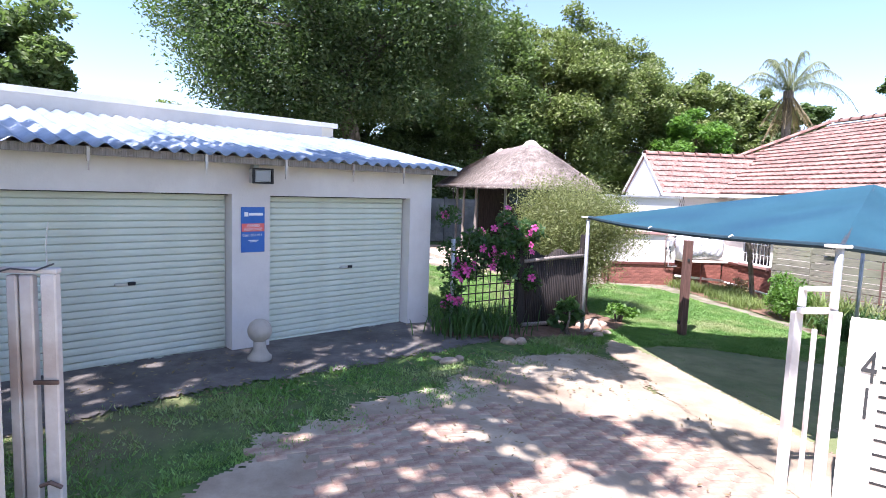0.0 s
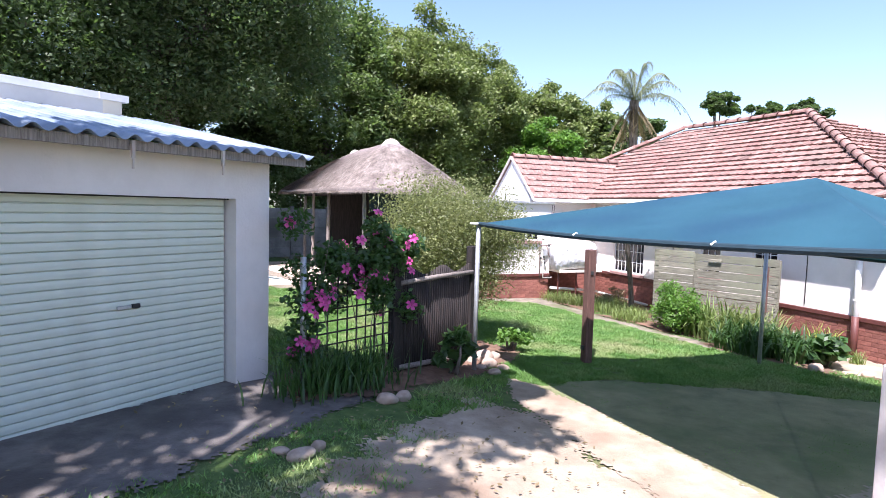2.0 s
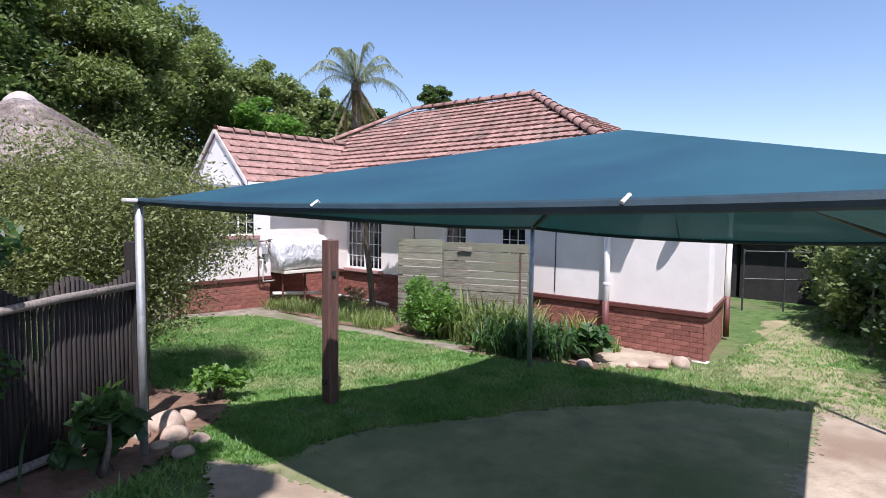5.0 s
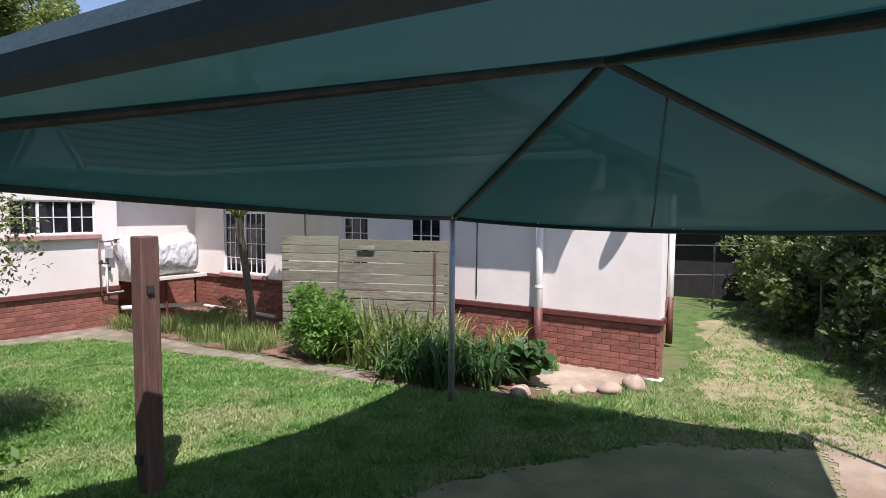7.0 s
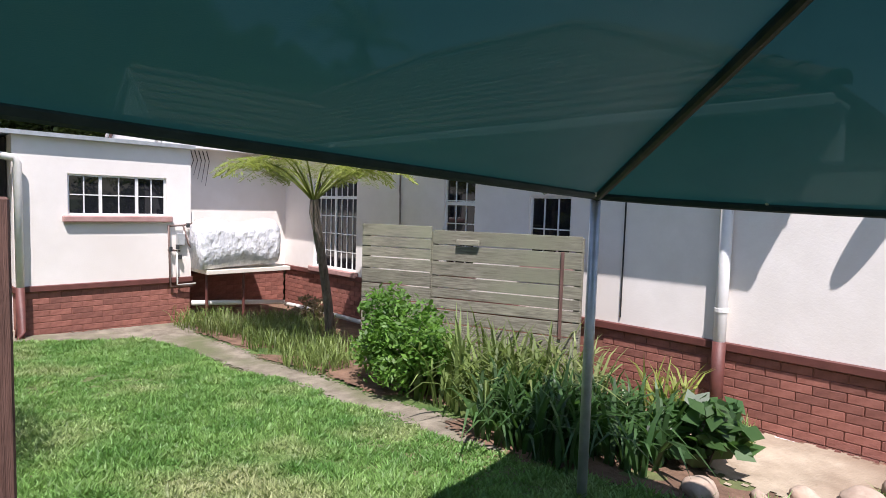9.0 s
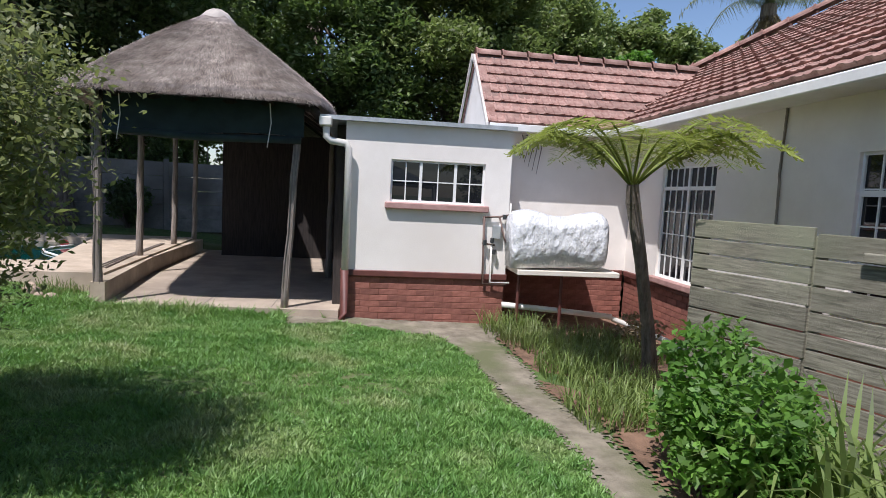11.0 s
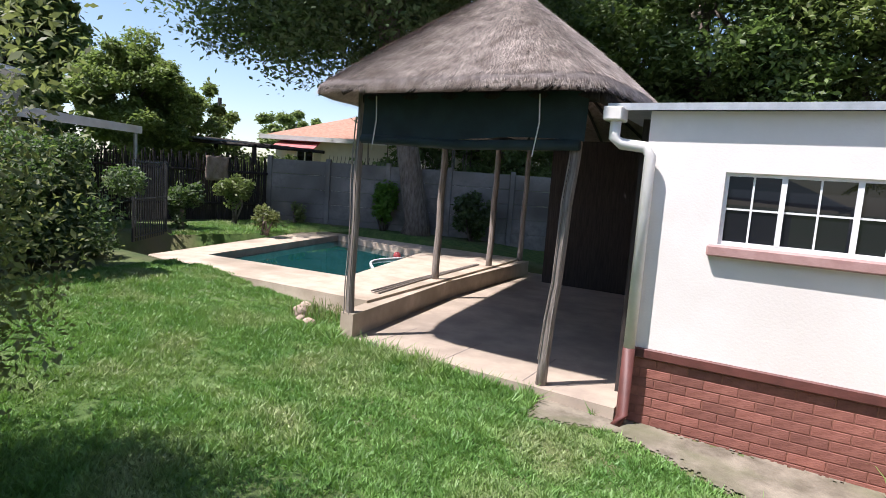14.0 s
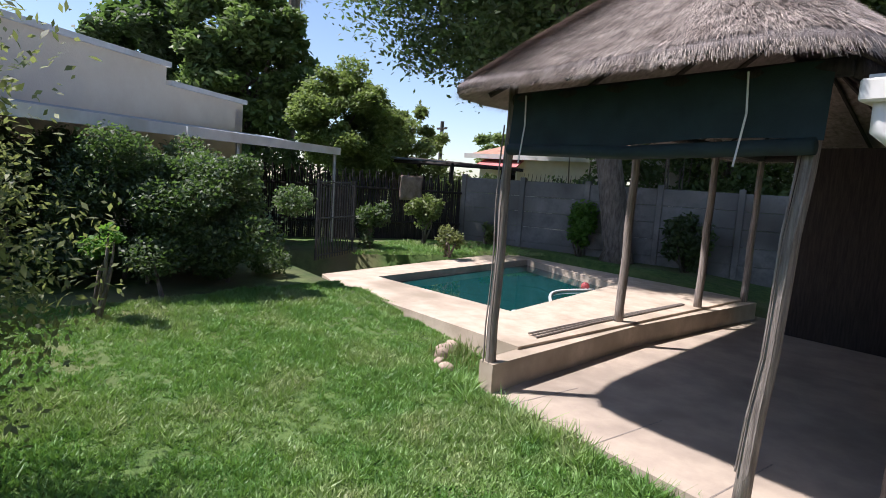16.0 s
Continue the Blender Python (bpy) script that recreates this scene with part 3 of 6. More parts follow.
def roller_door(s0, s1, top):
    door = empty("roller_door", "pale green steel roller garage door, closed", "garage door", "garage doors")
    n = 25
    h = (top - 0.06) / n
    prof = [(-0.024, 0.0), (0.008, 0.03), (0.014, 0.1), (0.018, 0.5), (0.016, 0.86), (0.01, 0.93), (-0.024, 0.97), (-0.024, 1.0)]
    bm = bmesh.new()
    lo = [bm.verts.new((s0 + 0.02, -p, q * h)) for p, q in prof]
    hi = [bm.verts.new((s1 - 0.02, -p, q * h)) for p, q in prof]
    for i in range(len(prof) - 1):
        bm.faces.new((lo[i], hi[i], hi[i + 1], lo[i + 1]))
    me = bpy.data.meshes.new("slat")
    bm.to_mesh(me)
    bm.free()
    me.materials.append(M_DOOR)
    for k in range(n):
        ob = new("slat", me)
        ob.parent = door
        ob.matrix_world = MG @ Matrix.Translation((0, 0.17, 0.06 + k * h))
    part("bottom_rail", boxbm(s0 + 0.02, s1 - 0.02, 0.14, 0.175, -0.02, 0.065, 0.006, m=MG), M_DOOR, door)
    part("backing", boxbm(s0, s1, 0.178, 0.19, -0.1, top, m=MG), M_DOOR, door)
    mid = (s0 + s1) / 2 + 0.1
    part("handle", boxbm(mid - 0.1, mid + 0.02, 0.13, 0.15, 0.925, 0.955, 0.004, m=MG), M_STEEL, door, "grey lock plate")
    part("lock", boxbm(mid + 0.02, mid + 0.09, 0.12, 0.15, 0.925, 0.96, 0.006, m=MG), M_BLACK, door, "black lock handle")
    part("gap", boxbm(s0, s1, 0.1, 0.135, top - 0.012, top, m=MG), M_BLACK, door)


roller_door(*D1, 1.87)
roller_door(*D2, 1.86)

flood = empty("floodlight", "square aluminium floodlight above the sign", "lamp")
part("housing", boxbm(-2.42, -2.2, -0.2, -0.08, 2.0, 2.16, 0.012, m=MG), M_STEEL, flood)
part("lens", boxbm(-2.4, -2.22, -0.212, -0.2, 2.02, 2.14, 0.004, m=MG), M_LENS, flood)
bm = bmesh.new()
for a in ((-2.43, -2.19, 2.145, 2.165), (-2.43, -2.19, 1.995, 2.015)):
    box(bm, a[0], a[1], -0.222, -0.198, a[2], a[3], m=MG)
box(bm, -2.43, -2.41, -0.222, -0.198, 2.015, 2.145, m=MG)
box(bm, -2.21, -2.19, -0.222, -0.198, 2.015, 2.145, m=MG)
part("frame", bm, M_BLACK, flood, "black lens frame")
part("bracket", boxbm(-2.36, -2.3, -0.09, 0.0, 2.1, 2.2, 0.004, m=MG), M_STEEL, flood)

sign = empty("security_sign", "blue and red rectangular security sign on the pillar", "sign")
part("plate", boxbm(-2.47, -2.19, -0.012, -0.002, 1.22, 1.73, 0.002, m=MG), M_BLUE, sign)
part("red_band", boxbm(-2.465, -2.195, -0.0155, -0.0125, 1.455, 1.545, m=MG), M_RED, sign)


def sign_bar(s0, s1, z0, z1, material=M_SIGNWHITE):
    part("lettering_bar", boxbm(s0, s1, -0.019, -0.0158, z0, z1, m=MG), material, sign)


sign_bar(-2.435, -2.39, 1.625, 1.675)
sign_bar(-2.38, -2.215, 1.635, 1.665)
for text, zt in (("ARMED", 1.507), ("RESPONSE", 1.466)):
    words("lettering", text, 0.046, MG @ Matrix.Translation((-2.33, -0.018, zt)) @ Matrix.Rotation(radians(90), 4, "X"), M_SIGNWHITE, sign, "CENTER")
sign_bar(-2.39, -2.27, 1.35, 1.36)
sign_bar(-2.37, -2.29, 1.335, 1.342)
words("phone_number", "0861 031 911", 0.042, MG @ Matrix.Translation((-2.455, -0.016, 1.4)) @ Matrix.Rotation(radians(90), 4, "X"), M_SIGNWHITE, sign)

ball = empty("stone_ball_finial", "weathered cement ball on a round foot", "ornament")
bx, by = -1.72, 7.42
bm = bmesh.new()
bmesh.ops.create_uvsphere(bm, u_segments=24, v_segments=16, radius=0.128, matrix=Matrix.Translation((bx, by, gz(bx) + 0.33)))
part("ball", bm, M_BALL, ball, smooth=True)
z = gz(bx)
part("foot", tubebm([(bx, by, z), (bx, by, z + 0.05), (bx, by, z + 0.075), (bx, by, z + 0.13), (bx, by, z + 0.22)], [0.125, 0.13, 0.1, 0.07, 0.065], 20), M_BALL, ball, smooth=True)

# lean-to roof beside the garage
lean = empty("lean_to_roof", "white steel lean-to roof along the garage side", "roof")
A0, A1 = Vector((-0.82, 13.45, 1.87)), Vector((-4.43, 18.57, 1.96))
dv = (A1 - A0).normalized()
inw = Vector((-U.x, -U.y, 0))
bm = bmesh.new()
a = A0 - dv * 1.2
bm.faces.new([bm.verts.new(q) for q in (a, A1, A1 + inw * 1.58 + Vector((0, 0, 0.22)), a + inw * 1.58 + Vector((0, 0, 0.22)))])
thick(bm, 0.03)
part("roof_sheet", bm, M_ROOFSHEET, lean)
bm = bmesh.new()
off = Vector((U.x, U.y, 0)) * 0.03
for q0, q1 in ((A0 - dv * 1.2, A0 + dv * 1.9), (A0 + dv * 1.93, A1)):
    v = [bm.verts.new(q) for q in (q0 + off + Vector((0, 0, -0.08)), q1 + off + Vector((0, 0, -0.08)), q1 + off + Vector((0, 0, 0.06)), q0 + off + Vector((0, 0, 0.06)))]
    bm.faces.new(v)
thick(bm, 0.03)
part("gutter", bm, M_WHITE, lean, "white painted gutter board")
for f in (0.5, 0.995):
    p = A0.lerp(A1, f) + inw * 0.08
    part("post", tubebm([(p.x, p.y, 0.05), (p.x, p.y, p.z - 0.02)], 0.035, 8), M_STEEL, lean)

# ---------- boundary gates at the street ----------
WALLR = part("boundary_wall_right", wall(bmesh.new(), (2.98, 4.95), (6.5, 1.6), 0.23, -0.6, 1.14), M_CREAMWALL)
tagged(WALLR, "cream plastered boundary wall with house number", "wall", kind="structure")
WALLL = part("boundary_wall_left", wall(bmesh.new(), (-6.5, 3.6), (-2.33, 3.94), 0.23, -0.2, 1.5), M_CREAMWALL)
tagged(WALLL, "cream plastered boundary wall beside the gate", "wall", kind="structure")
gr = empty("sliding_gate_post", "flaking cream steel gate post frame beside the wall", "gate", "gate posts")
for x, y, z1 in ((2.7, 5.14, 1.17), (2.9, 5.0, 1.2)):
    part("upright", boxbm(x - 0.035, x + 0.035, y - 0.03, y + 0.03, -0.35, z1, 0.006), M_GATE, gr)
part("upright", boxbm(2.79, 2.82, 5.06, 5.09, -0.3, 1.05, 0.004), M_GATE, gr)
part("cross_bar", boxbm(2.66, 2.94, 5.04, 5.1, 1.17, 1.215, 0.004), M_GATE, gr)
part("top_frame", boxbm(2.7, 2.74, 5.1, 5.15, 1.215, 1.36, 0.004), M_GATE, gr)
part("top_frame", boxbm(2.88, 2.92, 5.0, 5.05, 1.215, 1.36, 0.004), M_GATE, gr)
part("top_frame", boxbm(2.7, 2.92, 5.05, 5.1, 1.34, 1.375, 0.004), M_GATE, gr)
wu = Vector((3.52, -3.35, 0)).normalized()
wn_ = Vector((-wu.y, wu.x, 0)) * -1
wm = Matrix(((wu.x, wn_.x * -1, 0, 2.98), (wu.y, wn_.y * -1, 0, 4.95), (0, 0, 1, 0), (0, 0, 0, 1)))
num = empty("house_number", "dark steel house number on the boundary wall", "sign")
for ch, zz in (("4", 0.71), ("1", 0.44)):
    words("digit", ch, 0.34, wm @ Matrix.Translation((0.09, -0.01, zz)) @ Matrix.Rotation(radians(90), 4, "X") @ Matrix.Diagonal((0.6, 1, 1, 1)), M_DARKSTEEL, num)
slot = empty("letter_slots", "row of dark ventilation slots in the wall", "vent")
for k in range(9):
    part("slot", boxbm(0.21, 0.42, -0.006, -0.001, 0.83 - k * 0.108, 0.848 - k * 0.108, m=wm), M_BLACK, slot)
gl = empty("gate_leaf_frame", "folded cream steel gate leaf with rusty latch", "gate", "gate posts")
for x, y, w, z1 in ((-2.432, 4.45, 0.027, 1.46), (-2.36, 4.45, 0.035, 1.46), (-2.247, 4.45, 0.04, 1.47)):
    part("upright", boxbm(x - w, x + w, y - 0.03, y + 0.03, 0.02, z1, 0.008), M_GATE, gl)
part("cross_bar", boxbm(-2.5, -2.2, 4.42, 4.48, 1.472, 1.5, 0.006), M_GATE, gl)
part("latch", boxbm(-2.33, -2.2, 4.405, 4.42, 0.86, 0.885, 0.003), M_COPPER, gl, "rusty latch bar")
part("latch", tubebm([(-2.31, 4.41, 0.28), (-2.25, 4.39, 0.31), (-2.2, 4.41, 0.27)], 0.012, 6), M_COPPER, gl, "rusty latch bar")
part("wire", tubebm([(-2.55, 4.41, 1.46), (-2.42, 4.4, 1.5), (-2.3, 4.41, 1.49), (-2.2, 4.4, 1.53)], 0.005, 5), M_DARKSTEEL, gl, "twisted tie wire")
part("wire", tubebm([(-2.26, 4.45, 1.5), (-2.265, 4.45, 1.62), (-2.25, 4.45, 1.75)], 0.004, 5), M_STEEL, gl, "twisted tie wire")

# ---------- house ----------
HX, HY, KX, KY, WY, KR = 9.56, 8.31, 5.62, 16.185, 17.05, 7.62
EAVE = 2.12
house = empty("house", "cream plastered bungalow with red brick plinth and clay tile roof", "house")
PL = 0.235
W2, W3, W4 = (15.0, 16.15, 0.3, 1.66), (12.66, 13.18, 0.55, 1.66), (11.33, 11.86, 0.75, 1.45)
holes = [(w[0] - HY - 0.75, w[1] - HY - 0.75, w[2], w[3]) for w in (W4, W3, W2)]
# the wall rises from the south corner to the wing; its outer face is at HX
part("wall", wall(bmesh.new(), (HX + 0.23, HY + 0.75), (HX + 0.23, WY + 0.2), 0.23, PL, EAVE + 0.12, holes), M_WALL, house)
part("wall", wall(bmesh.new(), (HX + 0.23, HY + 0.004), (HX + 0.23, HY + 0.75), 0.23, PL, 1.7), M_WALL, house)
SE_Y = HY + 0.34
part("wall", wall(bmesh.new(), (HX + 0.06, HY + 0.008), (11.45, SE_Y), 0.23, PL, 1.7), M_WALL, house)
part("wall", wall(bmesh.new(), (11.45, SE_Y + 0.24), (11.45, 10.19), 0.23, -0.6, 1.7), M_WALL, house)
part("wall", wall(bmesh.new(), (10.25, 10.2), (15.2, 10.2), 0.23, -0.6, EAVE + 0.12), M_WALL, house)
part("wall", wall(bmesh.new(), (HX + 0.23, 21), (15.2, 21), 0.23, -0.5, EAVE + 0.12), M_WALL, house)
part("wall", wall(bmesh.new(), (15.2, 10.43), (15.2, 21), 0.23, -0.5, EAVE + 0.12), M_WALL, house)
part("wall", wall(bmesh.new(), (KR, WY), (HX, WY), 0.2, PL, EAVE + 0.12), M_WALL, house)
# kitchen lean-to
KH = 1.99
part("wall", wall(bmesh.new(), (KX, KY), (KR, KY), 0.2, PL, KH, [(6.16 - KX, 7.3 - KX, 1.075, 1.575)]), M_WALL, house)
part("wall", wall(bmesh.new(), (KX, 21), (KX, KY + 0.2), 0.2, -0.45, KH), M_WALL, house)
part("wall", wall(bmesh.new(), (KR - 0.2, KY + 0.2), (KR - 0.2, WY), 0.2, PL, KH + 0.02), M_WALL, house)
# gable wall of the wing
bm = bmesh.new()
v = [bm.verts.new(p) for p in ((KR, WY - 0.05, 1.6), (KR, 19.2, 1.6), (KR, 19.2, 2.15), (KR, 18.0, 3.2), (KR, 16.95, 2.15))]
bm.faces.new(v)
thick(bm, 0.2)
part("gable", bm, M_WALL, house)
# plinth cores
for a, b in (((HX + 0.22, HY + 0.01), (HX + 0.22, WY)),):
    part("plinth", wall(bmesh.new(), a, b, 0.2, -0.62, PL - 0.07), M_MORTAR, house)
part("plinth", wall(bmesh.new(), (HX + 0.08, HY + 0.026), (11.44, SE_Y + 0.015), 0.2, -0.62, PL - 0.07), M_MORTAR, house)
part("plinth", wall(bmesh.new(), (KR - 0.02, WY + 0.015), (HX - 0.02, WY + 0.015), 0.2, -0.6, PL - 0.07), M_MORTAR, house)
part("plinth", wall(bmesh.new(), (KX + 0.01, KY + 0.015), (KR - 0.015, KY + 0.015), 0.2, -0.6, PL - 0.07), M_MORTAR, house)
part("plinth", wall(bmesh.new(), (KR - 0.015, KY + 0.22), (KR - 0.015, WY), 0.2, -0.6, PL - 0.07), M_MORTAR, house)
# dark painted cap course
bm = bmesh.new()
box(bm, HX - 0.03, HX + 0.2, HY - 0.03, WY - 0.03, PL - 0.07, PL + 0.004, 0.008)
wall(bm, (HX + 0.06, HY - 0.027), (11.47, SE_Y - 0.034), 0.2, PL - 0.068, PL + 0.002)
part("plinth_cap", bm, M_CAP, house, "dark red painted plinth cap")
bm = bmesh.new()
box(bm, KX - 0.02, KR + 0.02, KY - 0.025, KY + 0.19, PL - 0.07, PL + 0.004, 0.008)
box(bm, KR + 0.021, HX - 0.031, WY - 0.025, WY + 0.19, PL - 0.07, PL + 0.004, 0.008)
part("plinth_cap", bm, M_CAP, house, "dark red painted plinth cap")
part("footing", boxbm(HX - 0.1, HX + 0.1, HY - 0.05, 9.35, -0.5, -0.455, 0.01), M_WHITE, house, "white painted footing ledge")
# interiors behind the panes
part("room_floor", boxbm(HX + 0.24, 14.9, 10.45, 20.9, -0.1, 0.0), M_FLOOR, house)
part("room_ceiling", boxbm(HX + 0.24, 14.9, 10.4, 20.9, EAVE + 0.08, EAVE + 0.11), M_WHITE, house)
part("room_ceiling", boxbm(KX + 0.21, KR - 0.21, KY + 0.21, 20.9, KH - 0.04, KH - 0.01), M_WHITE, house)
# added black sheets put the dimness of the rooms into colour
part("dark_room_backing", boxbm(HX + 2.5, HX + 2.6, 10.45, 20.9, 0.0, EAVE + 0.08), M_BLACK, house)
part("dark_room_backing", boxbm(KX + 0.2, KR - 0.2, KY + 1.6, KY + 1.7, -0.3, KH - 0.02), M_BLACK, house)


def window(name, m, w, h, cols, rows, transom=0.0, mullions=(), label="", sill=True, curtain=False):
    """A steel window in local x (width) and z, its face at y = 0 and the room towards +y."""
    win = empty(name, label, "window", kind="structure")

    def bar(n, a, b, c, d, y0=0.03, y1=0.07, material=M_FRAME):
        return part(n, boxbm(a, b, y0, y1, c, d, m=m), material, win)

    f = 0.024
    bar("window_frame", 0, f, 0, h), bar("window_frame", w - f, w, 0, h)
    bar("window_frame", f, w - f, 0, f), bar("window_frame", f, w - f, h - f, h)
    edges = [0, *mullions, w]
    for a in mullions:
        bar("mullion", a - 0.017, a + 0.017, f, h - f, 0.025, 0.075)
    if transom:
        bar("transom", f, w - f, transom - 0.022, transom + 0.022, 0.022, 0.078)
    per = cols // (len(edges) - 1)
    for a, b in zip(edges, edges[1:]):
        for k in range(1, per):
            x = a + (b - a) * k / per
            bar("glazing_bar", x - 0.0065, x + 0.0065, f, h - f, 0.036, 0.064)
    for k in range(1, rows):
        z = h * k / rows
        bar("glazing_bar", f, w - f, z - 0.0065, z + 0.0065, 0.038, 0.062)
    bar("pane", 0.01, w - 0.01, 0.01, h - 0.01, 0.048, 0.052, M_GLASS)
    if curtain:
        bm = bmesh.new()
        pv = [(0.02 + (w - 0.04) * i / 40, 0.16 + 0.02 * math.sin(i * 1.9)) for i in range(41)]
        lo = [bm.verts.new(m @ Vector((x, y, 0.02))) for x, y in pv]
        hi = [bm.verts.new(m @ Vector((x, y, h - 0.05))) for x, y in pv]
        for i in range(40):
            bm.faces.new((lo[i], lo[i + 1], hi[i + 1], hi[i]))
        part("curtain", bm, M_CURTAIN, win, "white net curtain", smooth=True)
    if sill:
        bm = boxbm(-0.06, w + 0.06, -0.07, 0.06, -0.085, -0.005, 0.012, m=m)
        part("window_sill", bm, M_SILL, win, "pinkish painted sill")
    return win


def facing_west(y, z):
    """Local x runs towards -y along the long wall, y into the house."""
    return Matrix(((0, 1, 0, HX), (-1, 0, 0, y), (0, 0, 1, z), (0, 0, 0, 1)))


window("window_1", pose(6.16, KY, 1.075), 1.14, 0.5, 6, 2, 0, (0.36, 0.78), "white steel kitchen window with six small casements")
window("window_2", facing_west(W2[1], W2[2]), W2[1] - W2[0], W2[3] - W2[2], 8, 5, 1.1, (0.575,), "tall white steel cottage-pane window with security bars")
window("window_3", facing_west(W3[1], W3[2]), W3[1] - W3[0], W3[3] - W3[2], 3, 4, 0.8, (), "narrow white steel window with small panes")
window("window_4", facing_west(W4[1], W4[2]), W4[1] - W4[0], W4[3] - W4[2], 3, 2, 0, (), "small white steel window with dark panes")

# ---------- roofs ----------
RS, RN = Vector((12.7, 13.3, 4.25)), Vector((12.7, 17.2, 4.3))
EX, EY0, EY1 = 9.12, 9.0, 21.4
SW, NW = Vector((EX, EY0, EAVE + 0.04)), Vector((EX, EY1, EAVE + 0.04))
SE, NE = Vector((15.6, EY0, EAVE + 0.04)), Vector((15.6, EY1, EAVE + 0.04))
bm = bmesh.new()
vs = {k: bm.verts.new(p) for k, p in dict(SW=SW, NW=NW, SE=SE, NE=NE, RS=RS, RN=RN).items()}
for f in (("SW", "RS", "RN", "NW"), ("SW", "SE", "RS"), ("SE", "NE", "RN", "RS"), ("NE", "NW", "RN")):
    bm.faces.new([vs[k] for k in f])
bmesh.ops.recalc_face_normals(bm, faces=bm.faces)
part("roof", bm, M_TILE2, house)
WR0, WR1 = Vector((KR - 0.22, 18.0, 3.27)), Vector((10.95, 18.0, 3.27))
WE0, WE1 = Vector((KR - 0.22, 16.72, 2.13)), Vector((9.4, 16.72, 2.13))
WB0, WB1 = Vector((KR - 0.22, 19.28, 2.13)), Vector((9.4, 19.28, 2.13))
bm = bmesh.new()
q = [bm.verts.new(p) for p in (WR0, WR1, WE0, WE1, WB0, WB1)]
bm.faces.new((q[2], q[3], q[1], q[0]))
bm.faces.new((q[0], q[1], q[5], q[4]))
thick(bm, -0.03)
part("roof", bm, M_TILE2, house)


def tile_mesh(w, l):
    """A clay roof tile in local x (across) and y (up the slope): two pans, a roll and a thick nose."""
    bm = bmesh.new()
    prof = [(0, 0.02), (0.1, 0.024), (0.22, 0.01), (0.45, 0.008), (0.52, 0.018), (0.6, 0.008), (0.84, 0.01), (0.93, 0.02), (1.0, 0.02)]
    nose = [bm.verts.new((x * w, 0, z + 0.028)) for x, z in prof]
    base = [bm.verts.new((x * w, 0.02, -0.006)) for x, z in prof]
    tail = [bm.verts.new((x * w, l * 1.04, z - 0.008)) for x, z in prof]
    for i in range(len(prof) - 1):
        bm.faces.new((nose[i], nose[i + 1], tail[i + 1], tail[i]))
        bm.faces.new((base[i], base[i + 1], nose[i + 1], nose[i]))
    me = bpy.data.meshes.new("roof_tile")
    bm.to_mesh(me)
    bm.free()
    return me


def lay_tiles(poly, e0, e1, apex, w, l, parent, near):
    """Tiles over the sloping polygon; e0->e1 runs along the eave, apex lies up the slope. Tiles that near() picks are objects, the rest are joined."""
    u = (e1 - e0).normalized()
    up = apex - e0
    up = (up - u * up.dot(u)).normalized()
    nrm = u.cross(up).normalized()
    if nrm.z < 0:
        nrm = -nrm
    m0 = Matrix(((u.x, up.x, nrm.x, 0), (u.y, up.y, nrm.y, 0), (u.z, up.z, nrm.z, 0), (0, 0, 0, 1)))
    pl = [((p - e0).dot(u), (p - e0).dot(up)) for p in poly]
    smax, tmax = max(p[0] for p in pl), max(p[1] for p in pl)
    smin = min(p[0] for p in pl)
    me = tile_mesh(w, l)
    me.materials.append(M_TILE)
    tv = np.array([v.co[:] for v in me.vertices])
    tf = np.array([p.vertices[:] for p in me.polygons])
    fv, ff, cnt = [], [], 0
    for r in range(int(tmax / l) + 1):
        for c in range(int((smax - smin) / w) + 1):
            s, t = smin + c * w + (w * 0.5 if r % 2 else 0), r * l
            if not inside(pl, np.array([s + w / 2]), np.array([t + l / 2]))[0]:
                continue
            g = (math.sin(s * 37.1 + t * 91.7) * 43.7) % 1.0
            p = e0 + u * s + up * t + nrm * (0.012 + 0.008 * g)
            m = Matrix.Translation(p) @ m0 @ Matrix.Rotation((g - 0.5) * 0.02, 4, "Z")
            if near(p) and cnt < 290:
                ob = new("roof_tile", me)
                ob.parent = parent
                ob.matrix_world = m
                cnt += 1
            else:
                mm = np.array(m)
                ff.append(tf + len(fv) * len(tv))
                fv.append(tv @ mm[:3, :3].T + mm[:3, 3])
    if fv:
        ob = raw("roof_tiling", np.concatenate(fv).tolist(), np.concatenate(ff).tolist(), M_TILE2, parent)
        ob["kind"] = "stuff"


def ridge_caps(a, b, parent, step=0.36, r=0.1):
    """Half-round ridge tiles from a to b."""
    d = b - a
    n = max(1, int(d.length / step))
    dn = d.normalized()
    side = dn.cross(Vector((0, 0, 1))).normalized()
    up = side.cross(dn)
    bm = bmesh.new()
    for j, (y, k) in enumerate(((0, 1.12), (0.08, 1.12), (0.09, 0.96), (1.05, 0.9))):
        ring = [bm.verts.new((math.cos(i * math.pi / 8) * r * k, y * step, math.sin(i * math.pi / 8) * r * k)) for i in range(9)]
        if j:
            for i in range(8):
                bm.faces.new((prev[i], prev[i + 1], ring[i + 1], ring[i]))
        prev = ring
    me = bpy.data.meshes.new("ridge_tile")
    bm.to_mesh(me)
    bm.free()
    me.materials.append(M_TILE)
    for k in range(n):
        p = a + dn * (d.length * k / n)
        ob = new("ridge_tile", me)
        ob.parent = parent
        ob.matrix_world = Matrix(((side.x, dn.x, up.x, p.x), (side.y, dn.y, up.y, p.y), (side.z, dn.z, up.z, p.z), (0, 0, 0, 1)))


